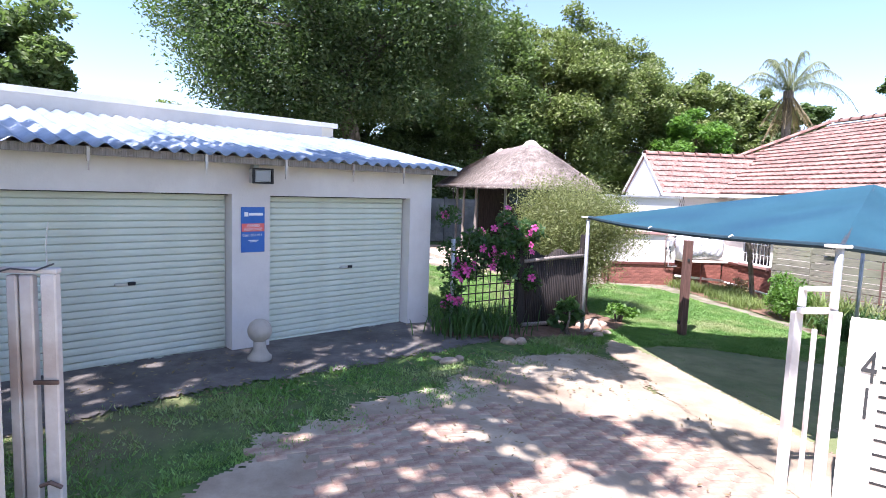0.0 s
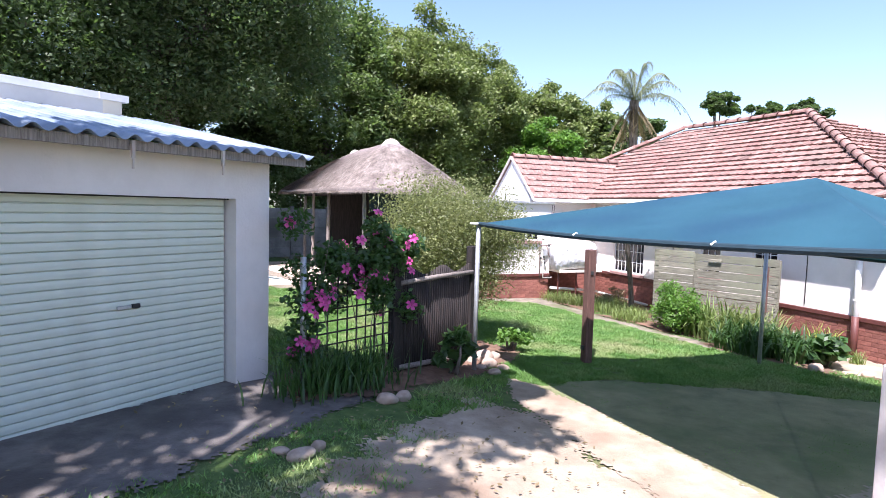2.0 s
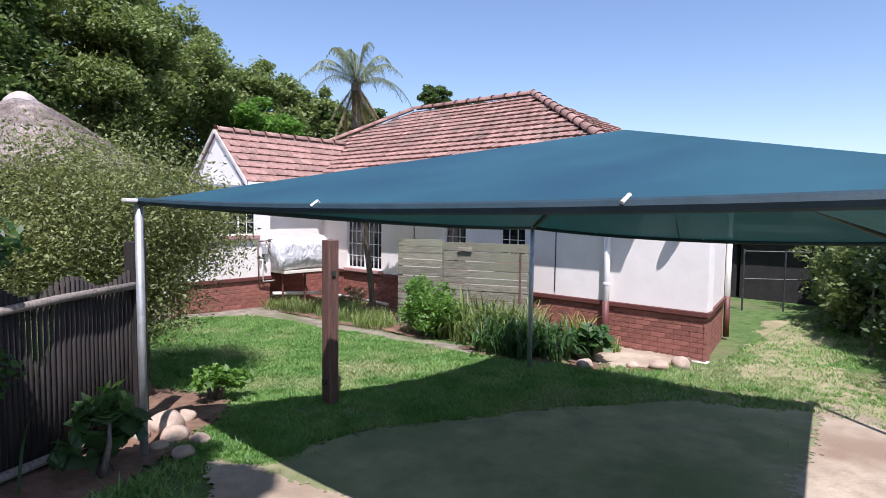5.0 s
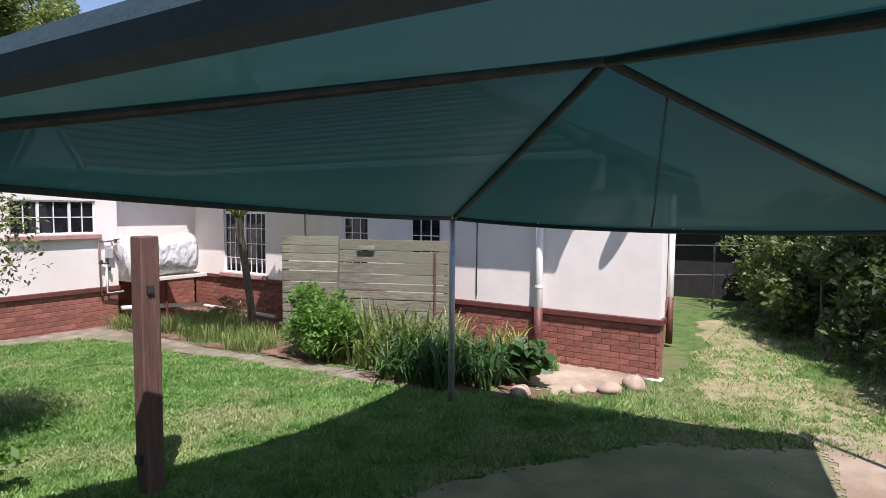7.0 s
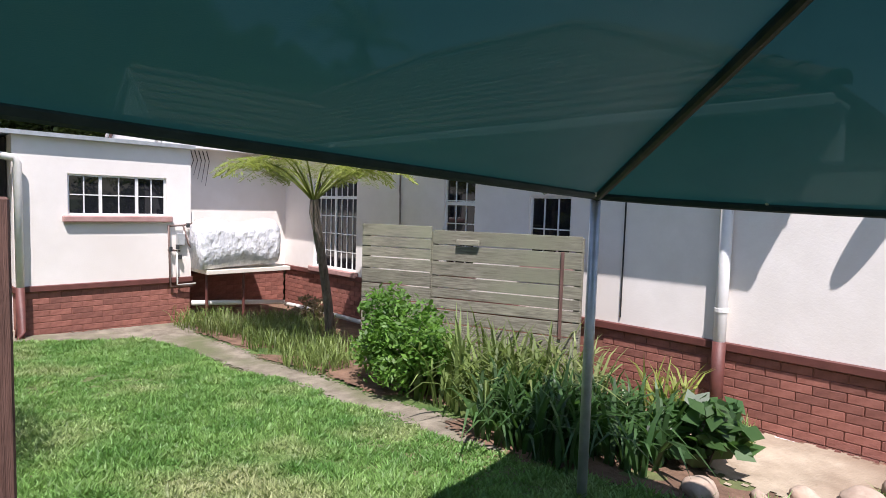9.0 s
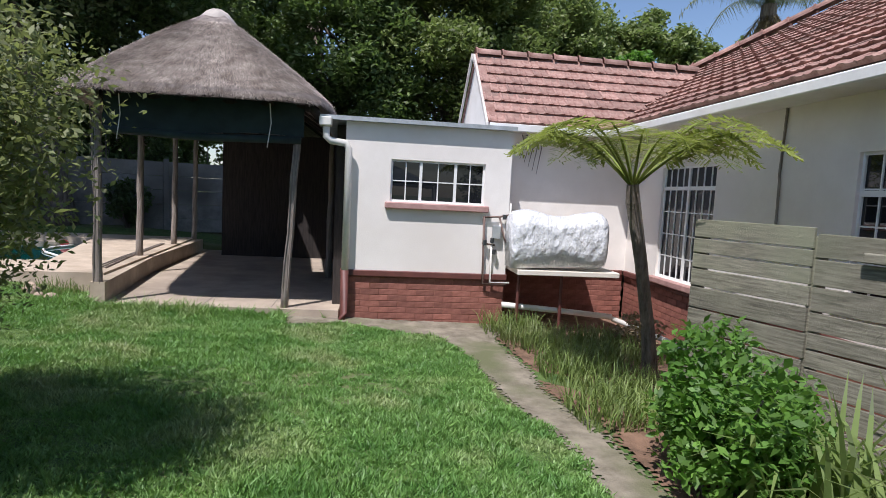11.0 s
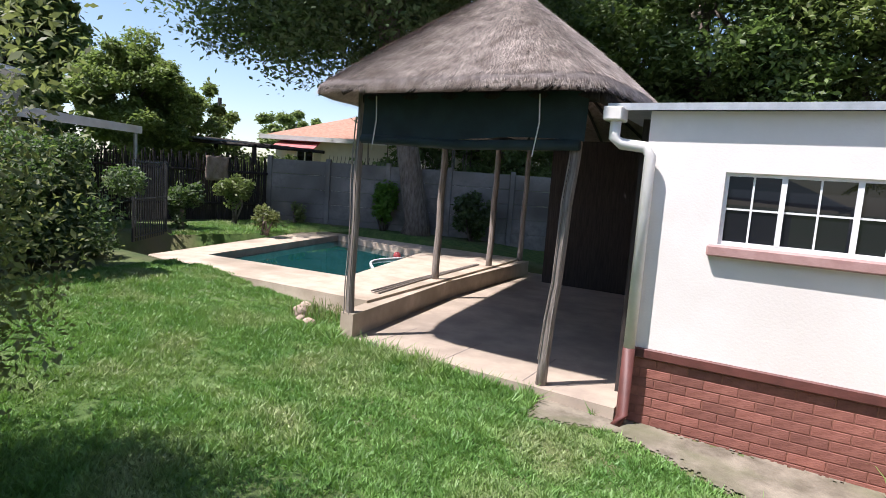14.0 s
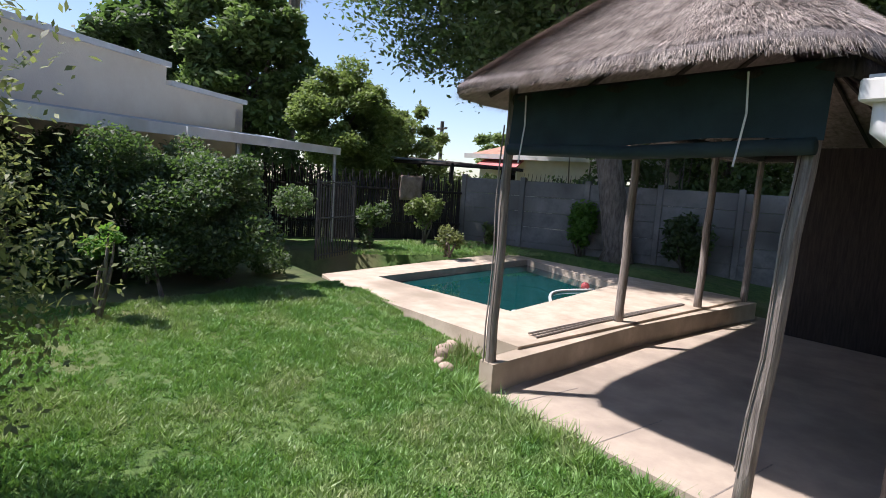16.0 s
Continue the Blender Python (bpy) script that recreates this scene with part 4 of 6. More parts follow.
# gutters, fascias and pipes
bm = bmesh.new()
box(bm, EX - 0.06, EX - 0.005, EY0, 16.75, EAVE - 0.06, EAVE + 0.03, 0.01)
part("gutter", bm, M_WHITE, house, "white half-round gutter")
part("soffit", boxbm(EX - 0.01, HX, EY0, 16.75, EAVE - 0.02, EAVE + 0.01), M_WHITE, house)
part("fascia", boxbm(KR - 0.2, 9.15, 16.66, 16.71, 2.05, 2.14, 0.005), M_WHITE, house)
part("soffit", boxbm(KR, 9.12, 16.72, WY, 2.1, 2.115), M_WHITE, house)
part("soffit", boxbm(11.5, 15.5, EY0, 10.19, EAVE - 0.02, EAVE + 0.01), M_WHITE, house)
part("flat_roof", prism(bmesh.new(), [(HX - 0.02, HY - 0.02), (11.48, SE_Y - 0.02), (11.48, 10.19), (HX - 0.02, 10.19)], 1.7, 1.73), M_ROOFSHEET, house)
for y0, y1 in ((16.68, 18.0), (19.32, 18.0)):
    bm = bmesh.new()
    z0 = 2.11
    vv = [bm.verts.new(p) for p in ((KR - 0.25, y0, z0 - 0.05), (KR - 0.25, y0, z0 + 0.035), (KR - 0.25, y1, 3.3), (KR - 0.25, y1, 3.215))]
    bm.faces.new(vv)
    thick(bm, 0.03)
    part("bargeboard", bm, M_GATE, house, "flaking white bargeboard")
# kitchen flat roof with a thin sheet edge
bm = bmesh.new()
box(bm, KX - 0.3, KR + 0.02, KY - 0.08, 21.0, 2.0, 2.03)
part("roof", bm, M_ROOFSHEET, house)
bm = bmesh.new()
box(bm, KX - 0.3, KR + 0.03, KY - 0.092, KY - 0.082, 1.985, 2.035)
part("fascia", bm, M_STEEL, house, "thin grey roof sheet edge")
part("downpipe", tubebm([(HX - 0.07, 9.78, EAVE - 0.05), (HX - 0.07, 9.78, -0.42)], 0.05, 12), M_WHITE, house, "white downpipe with brown foot", smooth=True)
part("downpipe_foot", tubebm([(HX - 0.07, 9.78, 0.25), (HX - 0.07, 9.78, -0.45)], 0.054, 12), M_CAP, house, smooth=True)
for z in (1.5, 0.5):
    part("pipe_bracket", tubebm([(HX - 0.07, 9.78, z), (HX - 0.07, 9.78, z + 0.03)], 0.058, 12), M_WHITE, house)
part("downpipe", tubebm([(11.42, SE_Y - 0.06, 1.7), (11.42, SE_Y - 0.06, -0.4)], 0.045, 10), M_WHITE, house, "white downpipe", smooth=True)
part("downpipe_foot", tubebm([(11.42, SE_Y - 0.06, 0.25), (11.42, SE_Y - 0.06, -0.42)], 0.049, 10), M_CAP, house, smooth=True)
kp = (5.66, KY - 0.08)
part("downpipe", tubebm([(5.4, KY - 0.12, 1.95), (5.4, KY - 0.12, 1.78), (5.45, KY - 0.1, 1.74), (5.62, KY - 0.09, 1.72), (*kp, 1.66), (*kp, 0.2)], 0.042, 12), M_PIPE, house, "white gutter downpipe", smooth=True)
part("downpipe_foot", tubebm([(*kp, 0.24), (*kp, -0.28), (kp[0] - 0.02, kp[1] - 0.08, -0.36)], 0.046, 12), M_CAP, house, smooth=True)
part("gutter_box", boxbm(5.32, 5.46, KY - 0.2, KY - 0.02, 1.9, 2.0, 0.01), M_PIPE, house, "white gutter outlet")
part("cable", tubebm([(HX - 0.012, 10.72, 2.0), (HX - 0.012, 10.72, 0.3)], 0.008, 6), M_BLACK, house)
part("cable", tubebm([(HX - 0.012, 14.0, 2.1), (HX - 0.012, 14.02, 1.5), (HX - 0.02, 14.0, 1.45), (HX - 0.012, 14.0, 1.0)], 0.012, 6), M_POLE, house)

# ---------- shade cloth carport ----------
C1, C2, C3, C4 = Vector((2.88, 10.17, 1.64)), Vector((7.42, 9.78, 1.4)), Vector((7.75, 6.08, 1.36)), Vector((3.14, 5.3, 1.66))
PEAK = Vector((5.62, 7.75, 2.25))
port = empty("shade_carport", "blue-green shade cloth carport on galvanised poles", "carport")
CORNERS = [C1, C2, C3, C4]
SAGS = [0.42, 0.22, 0.04, -0.1]
mid_c = (C1 + C2 + C3 + C4) / 4
for k in range(4):
    a, b = CORNERS[k], CORNERS[(k + 1) % 4]
    inward = (mid_c - (a + b) / 2)
    inward.z = 0
    inward.normalize()
    n, rows = 16, 10
    bm = bmesh.new()
    grid = []
    for i in range(n + 1):
        f = i / n
        e = a.lerp(b, f) + inward * SAGS[k] * 4 * f * (1 - f) + Vector((0, 0, -0.05 * 4 * f * (1 - f)))
        line = []
        for j in range(rows + 1):
            g = j / rows
            p = e.lerp(PEAK, g)
            p.z -= (0.1 if k < 3 else 0.015) * math.sin(math.pi * g) * 4 * f * (1 - f)
            line.append(bm.verts.new(p))
        grid.append(line)
    for i in range(n):
        for j in range(rows):
            bm.faces.new((grid[i][j], grid[i + 1][j], grid[i + 1][j + 1], grid[i][j + 1]))
    edge_pts = [grid[i][0].co.copy() for i in range(n + 1)]
    bmesh.ops.remove_doubles(bm, verts=bm.verts, dist=0.0005)
    bmesh.ops.recalc_face_normals(bm, faces=bm.faces)
    part("canopy_panel", bm, M_CLOTH, port, smooth=True)
    part("hem", tubebm(edge_pts, 0.026, 8), M_HEM, port, "dark stitched hem")
    part("rib", tubebm([a + Vector((0, 0, -0.02)), a.lerp(PEAK, 0.5) + Vector((0, 0, -0.035)), PEAK + Vector((0, 0, -0.03))], 0.024, 10), M_DARKSTEEL, port, "dark steel rib")
    for f in (0.3, 0.62):
        p = edge_pts[int(f * n)]
        part("lashing", tubebm([p + Vector((-0.03, 0, 0.01)), p + Vector((0, -0.01, 0.035)), p + Vector((0.03, 0, 0.01))], 0.008, 6), M_WHITE, port, "white lashing cord")
part("seam", tubebm([PEAK.lerp(C3, 0.14).lerp(C2.lerp(C3, 0.5) + Vector((-0.2, 0, -0.04)), g) + Vector((0, 0, -0.088 * math.sin(math.pi * g) - 0.014)) for g in np.linspace(0.02, 0.96, 12)], 0.006, 5), M_BLACK, port, "black seam cord")
for c in CORNERS:
    x, y = c.x, c.y
    part("pole", tubebm([(x, y, gz(x) - 0.05), (x, y, c.z - 0.01)], 0.03, 12), M_STEEL, port, "galvanised pole", smooth=True)
    part("corner_plate", boxbm(x - 0.1, x + 0.07, y - 0.05, y + 0.05, c.z - 0.01, c.z + 0.015, 0.004), M_WHITE, port, "white corner plate")

stub = empty("wooden_stub_post", "dark brown square wooden post on the lawn", "post")
bm = bmesh.new()
box(bm, 4.63, 4.75, 10.25, 10.37, -0.4, 1.3, 0.008)
part("post", bm, M_STUB, stub)
part("hinge", boxbm(4.66, 4.7, 10.235, 10.25, 0.95, 1.0), M_DARKSTEEL, stub)
part("hinge", boxbm(4.6, 4.63, 10.28, 10.33, -0.12, -0.06), M_DARKSTEEL, stub)

# ---------- pole fence, trellis and flowers ----------
FU = Vector((1.3, 0.72, 0)).normalized()
F0 = Vector((1.78, 10.0, 0))
fence = empty("pole_fence", "dark creosoted pole fence with a cross rail", "fence")
for i in range(34):
    s = 0.04 + i * 0.041
    p = F0 + FU * s
    g = math.sin(i * 12.9898) * 0.5 + 0.5
    h = 1.0 + 0.1 * g
    zz = gz(p.x)
    part("fence_pole", tubebm([(p.x, p.y, zz - 0.02), (p.x + 0.006 * (g - 0.5), p.y, zz + 0.6), (p.x + 0.02 * (g - 0.5), p.y, h)], [0.017 + 0.004 * g, 0.016 + 0.004 * g, 0.014], 7), M_DARKPOLE, fence, smooth=True)
for s, w, h in ((-0.03, 0.075, 1.18), (1.44, 0.07, 1.32)):
    p = F0 + FU * s
    part("post", boxbm(-w, w, -0.05, 0.05, gz(p.x) - 0.05, h, 0.008, m=Matrix.Translation((p.x, p.y, 0)) @ Matrix.Rotation(0.5, 4, "Z")), M_DARKPOLE, fence)
fr = Vector((FU.y, -FU.x, 0)) * 0.045
a, b = F0 + fr + Vector((0, 0, 0.93)), F0 + fr + FU * 1.4 + Vector((0, 0, 0.97))
part("rail", tubebm([a, a.lerp(b, 0.5) + Vector((0, 0, 0.012)), b], 0.03, 9), M_POLE, fence, "grey weathered pole rail", smooth=True)
a, b = F0 + fr + Vector((0, 0, -0.08)), F0 + fr + FU * 1.4 + Vector((0, 0, -0.16))
part("rail", tubebm([a, b], 0.032, 9), M_POLE, fence, "grey weathered pole rail", smooth=True)
T0, T1 = F0 + FU * -1.31, F0 + FU * -0.1
trel = empty("garden_trellis", "dark square garden trellis carrying a flowering climber", "trellis")
for i in range(10):
    p = T0.lerp(T1, i / 9)
    part("slat", boxbm(p.x - 0.008, p.x + 0.008, p.y - 0.006, p.y + 0.006, 0.02, 1.12), M_DARKPOLE, trel)
tm = Matrix(((FU.x, -FU.y, 0, T0.x), (FU.y, FU.x, 0, T0.y), (0, 0, 1, 0), (0, 0, 0, 1)))
for j in range(9):
    z = 0.1 + j * 0.125
    part("slat", boxbm(-0.02, 1.23, -0.014, -0.004, z, z + 0.016, m=tm), M_DARKPOLE, trel)
part("post", tubebm([(T0.x - 0.03, T0.y - 0.02, 0.0), (T0.x - 0.04, T0.y - 0.02, 1.3)], 0.032, 10), M_STEEL, trel, "pale grey post", smooth=True)

climber = empty("flowering_climber", "climber with large pink trumpet flowers on the trellis", "plant")
g = np.random.default_rng(31)
cs = [np.array(T0 + FU * s + Vector((0, 0, z))) + g.normal(size=3) * 0.05 for s, z in zip(g.uniform(-0.1, 1.5, 34), np.abs(g.normal(0, 0.24, 34)) * np.where(g.uniform(size=34) < 0.45, -1.6, 1) + 1.12)]
pts = clump_points(cs, [np.array((0.2, 0.15, 0.17))] * len(cs), [210] * len(cs), 33, 0.2)
soup("foliage", leaves(pts, 0.034, 0.3, 0.6, 34), 4, L_STRAP, climber)
for i in range(9):
    bm = bmesh.new()
    s = g.uniform(0, 1.3)
    p = T0 + FU * s
    tube(bm, [(p.x, p.y - 0.02, gz(p.x)), (p.x + g.normal() * 0.06, p.y - 0.04, 0.5), (p.x + g.normal() * 0.1, p.y - 0.03, 1.0 + g.uniform(0, 0.5))], [0.009, 0.006, 0.003], 5)
    part("stem", bm, M_BARK, climber)
bmf = bmesh.new()
for k in range(5):
    an = k * math.tau / 5
    d, sd = Vector((math.cos(an), math.sin(an), 0)), Vector((-math.sin(an), math.cos(an), 0))
    c0 = bmf.verts.new((0, 0, -0.02))
    l1, r1 = bmf.verts.new(d * 0.028 + sd * 0.018 + Vector((0, 0, 0.008))), bmf.verts.new(d * 0.028 - sd * 0.018 + Vector((0, 0, 0.008)))
    l2, r2 = bmf.verts.new(d * 0.055 + sd * 0.016), bmf.verts.new(d * 0.055 - sd * 0.016)
    bmf.faces.new((c0, r1, l1))
    bmf.faces.new((l1, r1, r2, l2))
fm = bpy.data.meshes.new("flower")
bmf.to_mesh(fm)
bmf.free()
fm.materials.append(L_PINK)
for i in range(44):
    c = cs[int(g.integers(len(cs)))] + g.normal(size=3) * 0.1
    ob = new("flower", fm)
    ob.parent = climber
    face = Vector((0.45 + g.normal() * 0.5, -0.9 + g.normal() * 0.4, 0.35 + g.normal() * 0.3))
    ob.matrix_world = Matrix.Translation(Vector(c) + Vector((0.05, -0.1, 0.02))) @ face.to_track_quat("Z", "Y").to_matrix().to_4x4() @ Matrix.Scale(g.uniform(1.0, 1.45), 4)

iris = empty("strap_leaf_clump", "dense clump of dark green strap leaves", "plant", "strap leaf clumps")
g = np.random.default_rng(41)
p2 = np.stack([g.normal(0.98, 0.3, 620), g.normal(9.2, 0.14, 620), np.zeros(620)], 1)
p2[:, 1] += (p2[:, 0] - 0.98) * 0.5
p2[:, 2] = gzv(p2[:, 0])
soup("foliage", straps(p2, 0.55, 0.011, 42), 4, L_STRAP, iris)

# shrub with fine olive leaves, and small bed plants by the fence
shrub("olive_shrub", (3.3, 12.1, 1.3), (1.4, 1.25, 1.15), L_OLIVE, "fine-leaved olive green shrub with bare arching stems", 72000, 0.023, 90, 51, 9, 0.42, 0.2, "shrub", (3.5, 11.6))
shrub("broad_leaf_plant", (2.55, 9.98, 0.08), (0.28, 0.16, 0.3), L_STRAP, "low broad-leaved plant at the fence foot", 150, 0.09, 6, 53, 4, 0.65)
shrub("small_bed_shrub", (3.9, 11.1, -0.08), (0.32, 0.3, 0.2), L_BRIGHT, "low green plant in the bed", 700, 0.04, 8, 54, 4)
for (x, y, r, s) in ((3.18, 10.35, 0.11, 1), (3.22, 10.62, 0.14, 2), (3.02, 10.25, 0.07, 3), (3.32, 10.2, 0.075, 4), (3.45, 10.75, 0.1, 5), (3.1, 10.02, 0.08, 6), (2.98, 10.55, 0.1, 7), (8.02, 9.32, 0.1, 8), (8.45, 8.85, 0.08, 9), (8.65, 8.6, 0.12, 10), (8.95, 8.42, 0.13, 11), (8.25, 9.05, 0.06, 12), (1.35, 8.85, 0.1, 13), (1.55, 8.95, 0.08, 14), (2.15, 16.3, 0.08, 15), (2.05, 16.42, 0.07, 16), (2.25, 16.2, 0.06, 17), (2.4, 16.15, 0.07, 18), (1.98, 16.55, 0.06, 19), (0.35, 7.55, 0.09, 20), (0.5, 7.7, 0.06, 21), (0.22, 7.65, 0.05, 22)):
    rg = np.random.default_rng(s + 60)
    bm = bmesh.new()
    bmesh.ops.create_icosphere(bm, subdivisions=3, radius=r)
    kx, ky, kz = rg.uniform(0.8, 1.35), rg.uniform(0.75, 1.1), rg.uniform(0.55, 0.85)
    for v in bm.verts:
        v.co *= 1 + 0.22 * noise.noise(v.co / r * 1.1 + Vector((s * 3.1, 0, 0)))
        v.co = Vector((v.co.x * kx, v.co.y * ky, v.co.z * kz))
    rock = part("rock", bm, M_ROCK, None, "", True)
    rock.matrix_world = Matrix.Translation((x, y, gz(x) + r * kz * 0.55)) @ Matrix.Rotation(rg.uniform(0, 6), 4, "Z")
    tagged(rock, "rounded pinkish garden stone on the soil", "rock", "garden stones")

# ---------- house bed ----------
shrub("bright_shrub", (7.98, 12.05, 0.08), (0.56, 0.6, 0.54), L_BRIGHT, "rounded bright green leafy shrub beside the path", 7500, 0.034, 26, 71, 5)


def strap_plant(name, x, y, count, length, width, spread, seed, label, material=None, droop=0.7, upright=0.8):
    t = empty(name, label, "plant", "bed plants")
    gg = np.random.default_rng(seed)
    p = np.stack([x + spread * np.clip(gg.normal(size=count), -1.5, 1.5), y + spread * np.clip(gg.normal(size=count), -1.5, 1.5), np.zeros(count)], 1)
    p[:, 2] = gzv(p[:, 0])
    soup("foliage", straps(p, length, width, seed + 1, droop, upright), 4, material or L_STRAP, t)


strap_plant("ginger_clump", 8.3, 11.3, 300, 0.95, 0.02, 0.3, 81, "tall clump of arching green strap leaves", L_LIGHT, 0.9, 0.45)
strap_plant("ginger_clump", 8.5, 10.7, 200, 0.9, 0.02, 0.25, 82, "tall clump of arching green strap leaves", L_MID, 0.9, 0.45)
strap_plant("lily_clump", 8.0, 10.4, 420, 0.75, 0.022, 0.26, 83, "dark green arching lily clump", L_STRAP, 1.0, 0.35)
strap_plant("lily_clump", 8.3, 10.0, 260, 0.7, 0.022, 0.22, 84, "dark green arching lily clump", L_STRAP, 1.0, 0.35)
strap_plant("yellowing_clump", 9.0, 9.95, 60, 0.7, 0.016, 0.1, 85, "yellow-green reed clump at the plinth", L_FERN)
strap_plant("grass_tuft", 9.1, 9.45, 70, 0.3, 0.006, 0.06, 86, "small light grass tuft", L_LIGHT)
for i, (x, y) in enumerate(((7.75, 15.3), (7.9, 14.8), (7.85, 14.2), (8.2, 14.5), (8.1, 13.6), (7.8, 13.2), (8.35, 15.2), (8.6, 14.9), (7.62, 15.75))):
    strap_plant("grass_clump", x, y, 340, 0.36, 0.006, 0.21, 90 + i, "ragged clump of grassy leaves in the bed", L_LIGHT if i % 3 else L_MID, 0.8, 0.6)
shrub("arum_plant", (8.45, 9.55, -0.15), (0.3, 0.4, 0.28), L_STRAP, "broad dark arum leaves at the plinth", 240, 0.085, 10, 111, 6, 0.62)
shrub("dry_weed", (8.75, 15.1, -0.22), (0.35, 0.4, 0.25), L_DRY, "brown dried weeds in the bed", 900, 0.03, 9, 112, 6)

# tree fern
fern = empty("tree_fern", "tree fern with a slim dark trunk and umbrella of fronds", "tree")
bm = tubebm([(8.52, 14.05, -0.5), (8.42, 14.0, 0.1), (8.25, 13.9, 0.7), (8.1, 13.82, 1.2), (8.08, 13.8, 1.35)], [0.07, 0.055, 0.05, 0.06, 0.045], 12)
for v in bm.verts:
    v.co += Vector((1, 0.6, 0)) * 0.016 * math.sin(v.co.z * 60 + v.co.x * 90 + v.co.y * 70)
part("trunk", bm, M_BARK, fern)
g = np.random.default_rng(121)
quads = []
bmr = bmesh.new()
top = Vector((8.08, 13.8, 1.32))
for k in range(20):
    az = k * math.tau / 20 + g.uniform(-0.15, 0.15)
    ln = g.uniform(0.85, 1.15)
    d = Vector((math.cos(az), math.sin(az), 0))
    sd = Vector((-math.sin(az), math.cos(az), 0))
    rise = g.uniform(0.5, 0.62)
    sp = [top + d * ln * s + Vector((0, 0, rise * math.sin(s * 1.9) * 1.05 - 0.25 * s * s)) for s in np.linspace(0, 1, 9)]
    tube(bmr, sp, [0.013 - 0.0012 * i for i in range(9)], 5)
    for j in np.linspace(0.26, 1, 40):
        i = min(7, int(j * 8))
        p = sp[i].lerp(sp[i + 1], j * 8 - i)
        w = 0.24 * math.sin(math.pi * min(1, (j - 0.1) * 1.05)) + 0.04
        for sg in (1, -1):
            for q in (0.0, 0.33, 0.66):
                a0 = p + sd * sg * w * q + d * 0.06 * q
                a1 = p + sd * sg * w * (q + 0.36) + d * 0.06 * (q + 0.33)
                dz = Vector((0, 0, -0.05 * (q + 0.3) ** 2))
                lift = Vector((0, 0, 0.014 * g.normal()))
                quads.append([a0 + dz - d * 0.012, a1 + dz * 1.3 + lift - d * 0.005, a1 + dz * 1.3 + lift + d * 0.007, a0 + dz + d * 0.01])
part("frond_rib", bmr, L_FERN, fern)
soup("frond", np.array([[tuple(v) for v in q] for q in quads]), 4, L_FERN, fern)

# timber screen
screen = empty("timber_screen", "weathered grey plank screen before the house windows", "screen")
S0, SU = Vector((8.25, 13.09, 0)), Vector((0.3, -0.785, 0)).normalized()
sm = Matrix(((SU.x, SU.y, 0, S0.x), (SU.y, -SU.x, 0, S0.y), (0, 0, 1, 0), (0, 0, 0, 1)))
for s0, s1, top in ((0.0, 0.83, 1.115), (0.85, 2.36, 1.08)):
    z = top
    k = 0
    while z > -0.4:
        h = 0.135 + 0.03 * math.sin(k * 5.3 + s0 * 3)
        part("plank", boxbm(s0, s1 + 0.012 * math.sin(k * 3.1), -0.012 + 0.004 * math.sin(k * 2.2), 0.012, z - h, z - 0.012, 0.003, m=sm), M_PLANK, screen)
        z -= h
        k += 1
for s in (0.02, 0.84, 2.33):
    part("post", boxbm(s - 0.035, s + 0.035, -0.08, -0.0125, -0.5, 1.05, 0.004, m=sm), M_PLANK, screen)
part("block", boxbm(1.12, 1.36, 0.012, 0.06, 0.93, 0.985, 0.006, m=sm @ Matrix.Rotation(0.0, 4, "Y")), M_PLANK, screen)
part("brace", boxbm(2.0, 2.24, 0.012, 0.05, 0.9, 0.945, 0.006, m=sm @ Matrix.Translation((0, 0, 0.28)) @ Matrix.Rotation(-0.4, 4, "Y") @ Matrix.Translation((0.28, 0, -0.6))), M_PLANK, screen)
part("brace", boxbm(2.17, 2.2, 0.012, 0.035, 0.1, 0.92, 0.004, m=sm), M_STUB, screen)

# wrapped geyser with pipework
geyser = empty("water_heater", "horizontal water heater wrapped in clear plastic sheet", "water heater")
bm = bmesh.new()
nu, nv = 40, 26
rows = []
for i in range(nv + 1):
    f = i / nv
    x = 7.58 + 1.14 * f
    row = []
    for j in range(nu):
        an = j * math.tau / nu
        c, s = math.cos(an), math.sin(an)
        ry, rz = 0.25, 0.3 + 0.035 * math.sin(f * 9.0)
        sq = (abs(c) ** 3.2 + abs(s) ** 3.2) ** (-1 / 3.2)
        w = 1 + 0.05 * noise.noise(Vector((x * 5, c * 2.5, s * 2.5))) + 0.035 * noise.noise(Vector((x * 14, c * 7, s * 7)))
        end = 1.0 if 0 < i < nv else 0.9
        z = 0.72 + s * rz * sq * w * end
        if s < -0.75:
            z = min(z, 0.43 - 0.06 * (1 - f))
        row.append(bm.verts.new((x, 15.92 + c * ry * sq * w * end, z)))
    rows.append(row)
for r0, r1 in zip(rows, rows[1:]):
    for j in range(nu):
        bm.faces.new((r0[j], r1[j], r1[(j + 1) % nu], r0[(j + 1) % nu]))
bm.faces.new(rows[0])
bm.faces.new(rows[-1][::-1])
bmesh.ops.recalc_face_normals(bm, faces=bm.faces)
part("wrapping", bm, M_PLASTIC, geyser, "crinkled silvery plastic wrapping", smooth=True)
part("stand_shelf", boxbm(7.66, 8.9, 15.72, 17.04, 0.3, 0.36, 0.006), M_CREAMWALL, geyser)
part("stand_leg", tubebm([(8.25, 15.9, 0.3), (8.25, 15.9, -0.45)], 0.02, 8), M_CAP, geyser)
part("stand_leg", tubebm([(7.72, 15.9, 0.3), (7.72, 15.9, -0.45)], 0.02, 8), M_CAP, geyser)
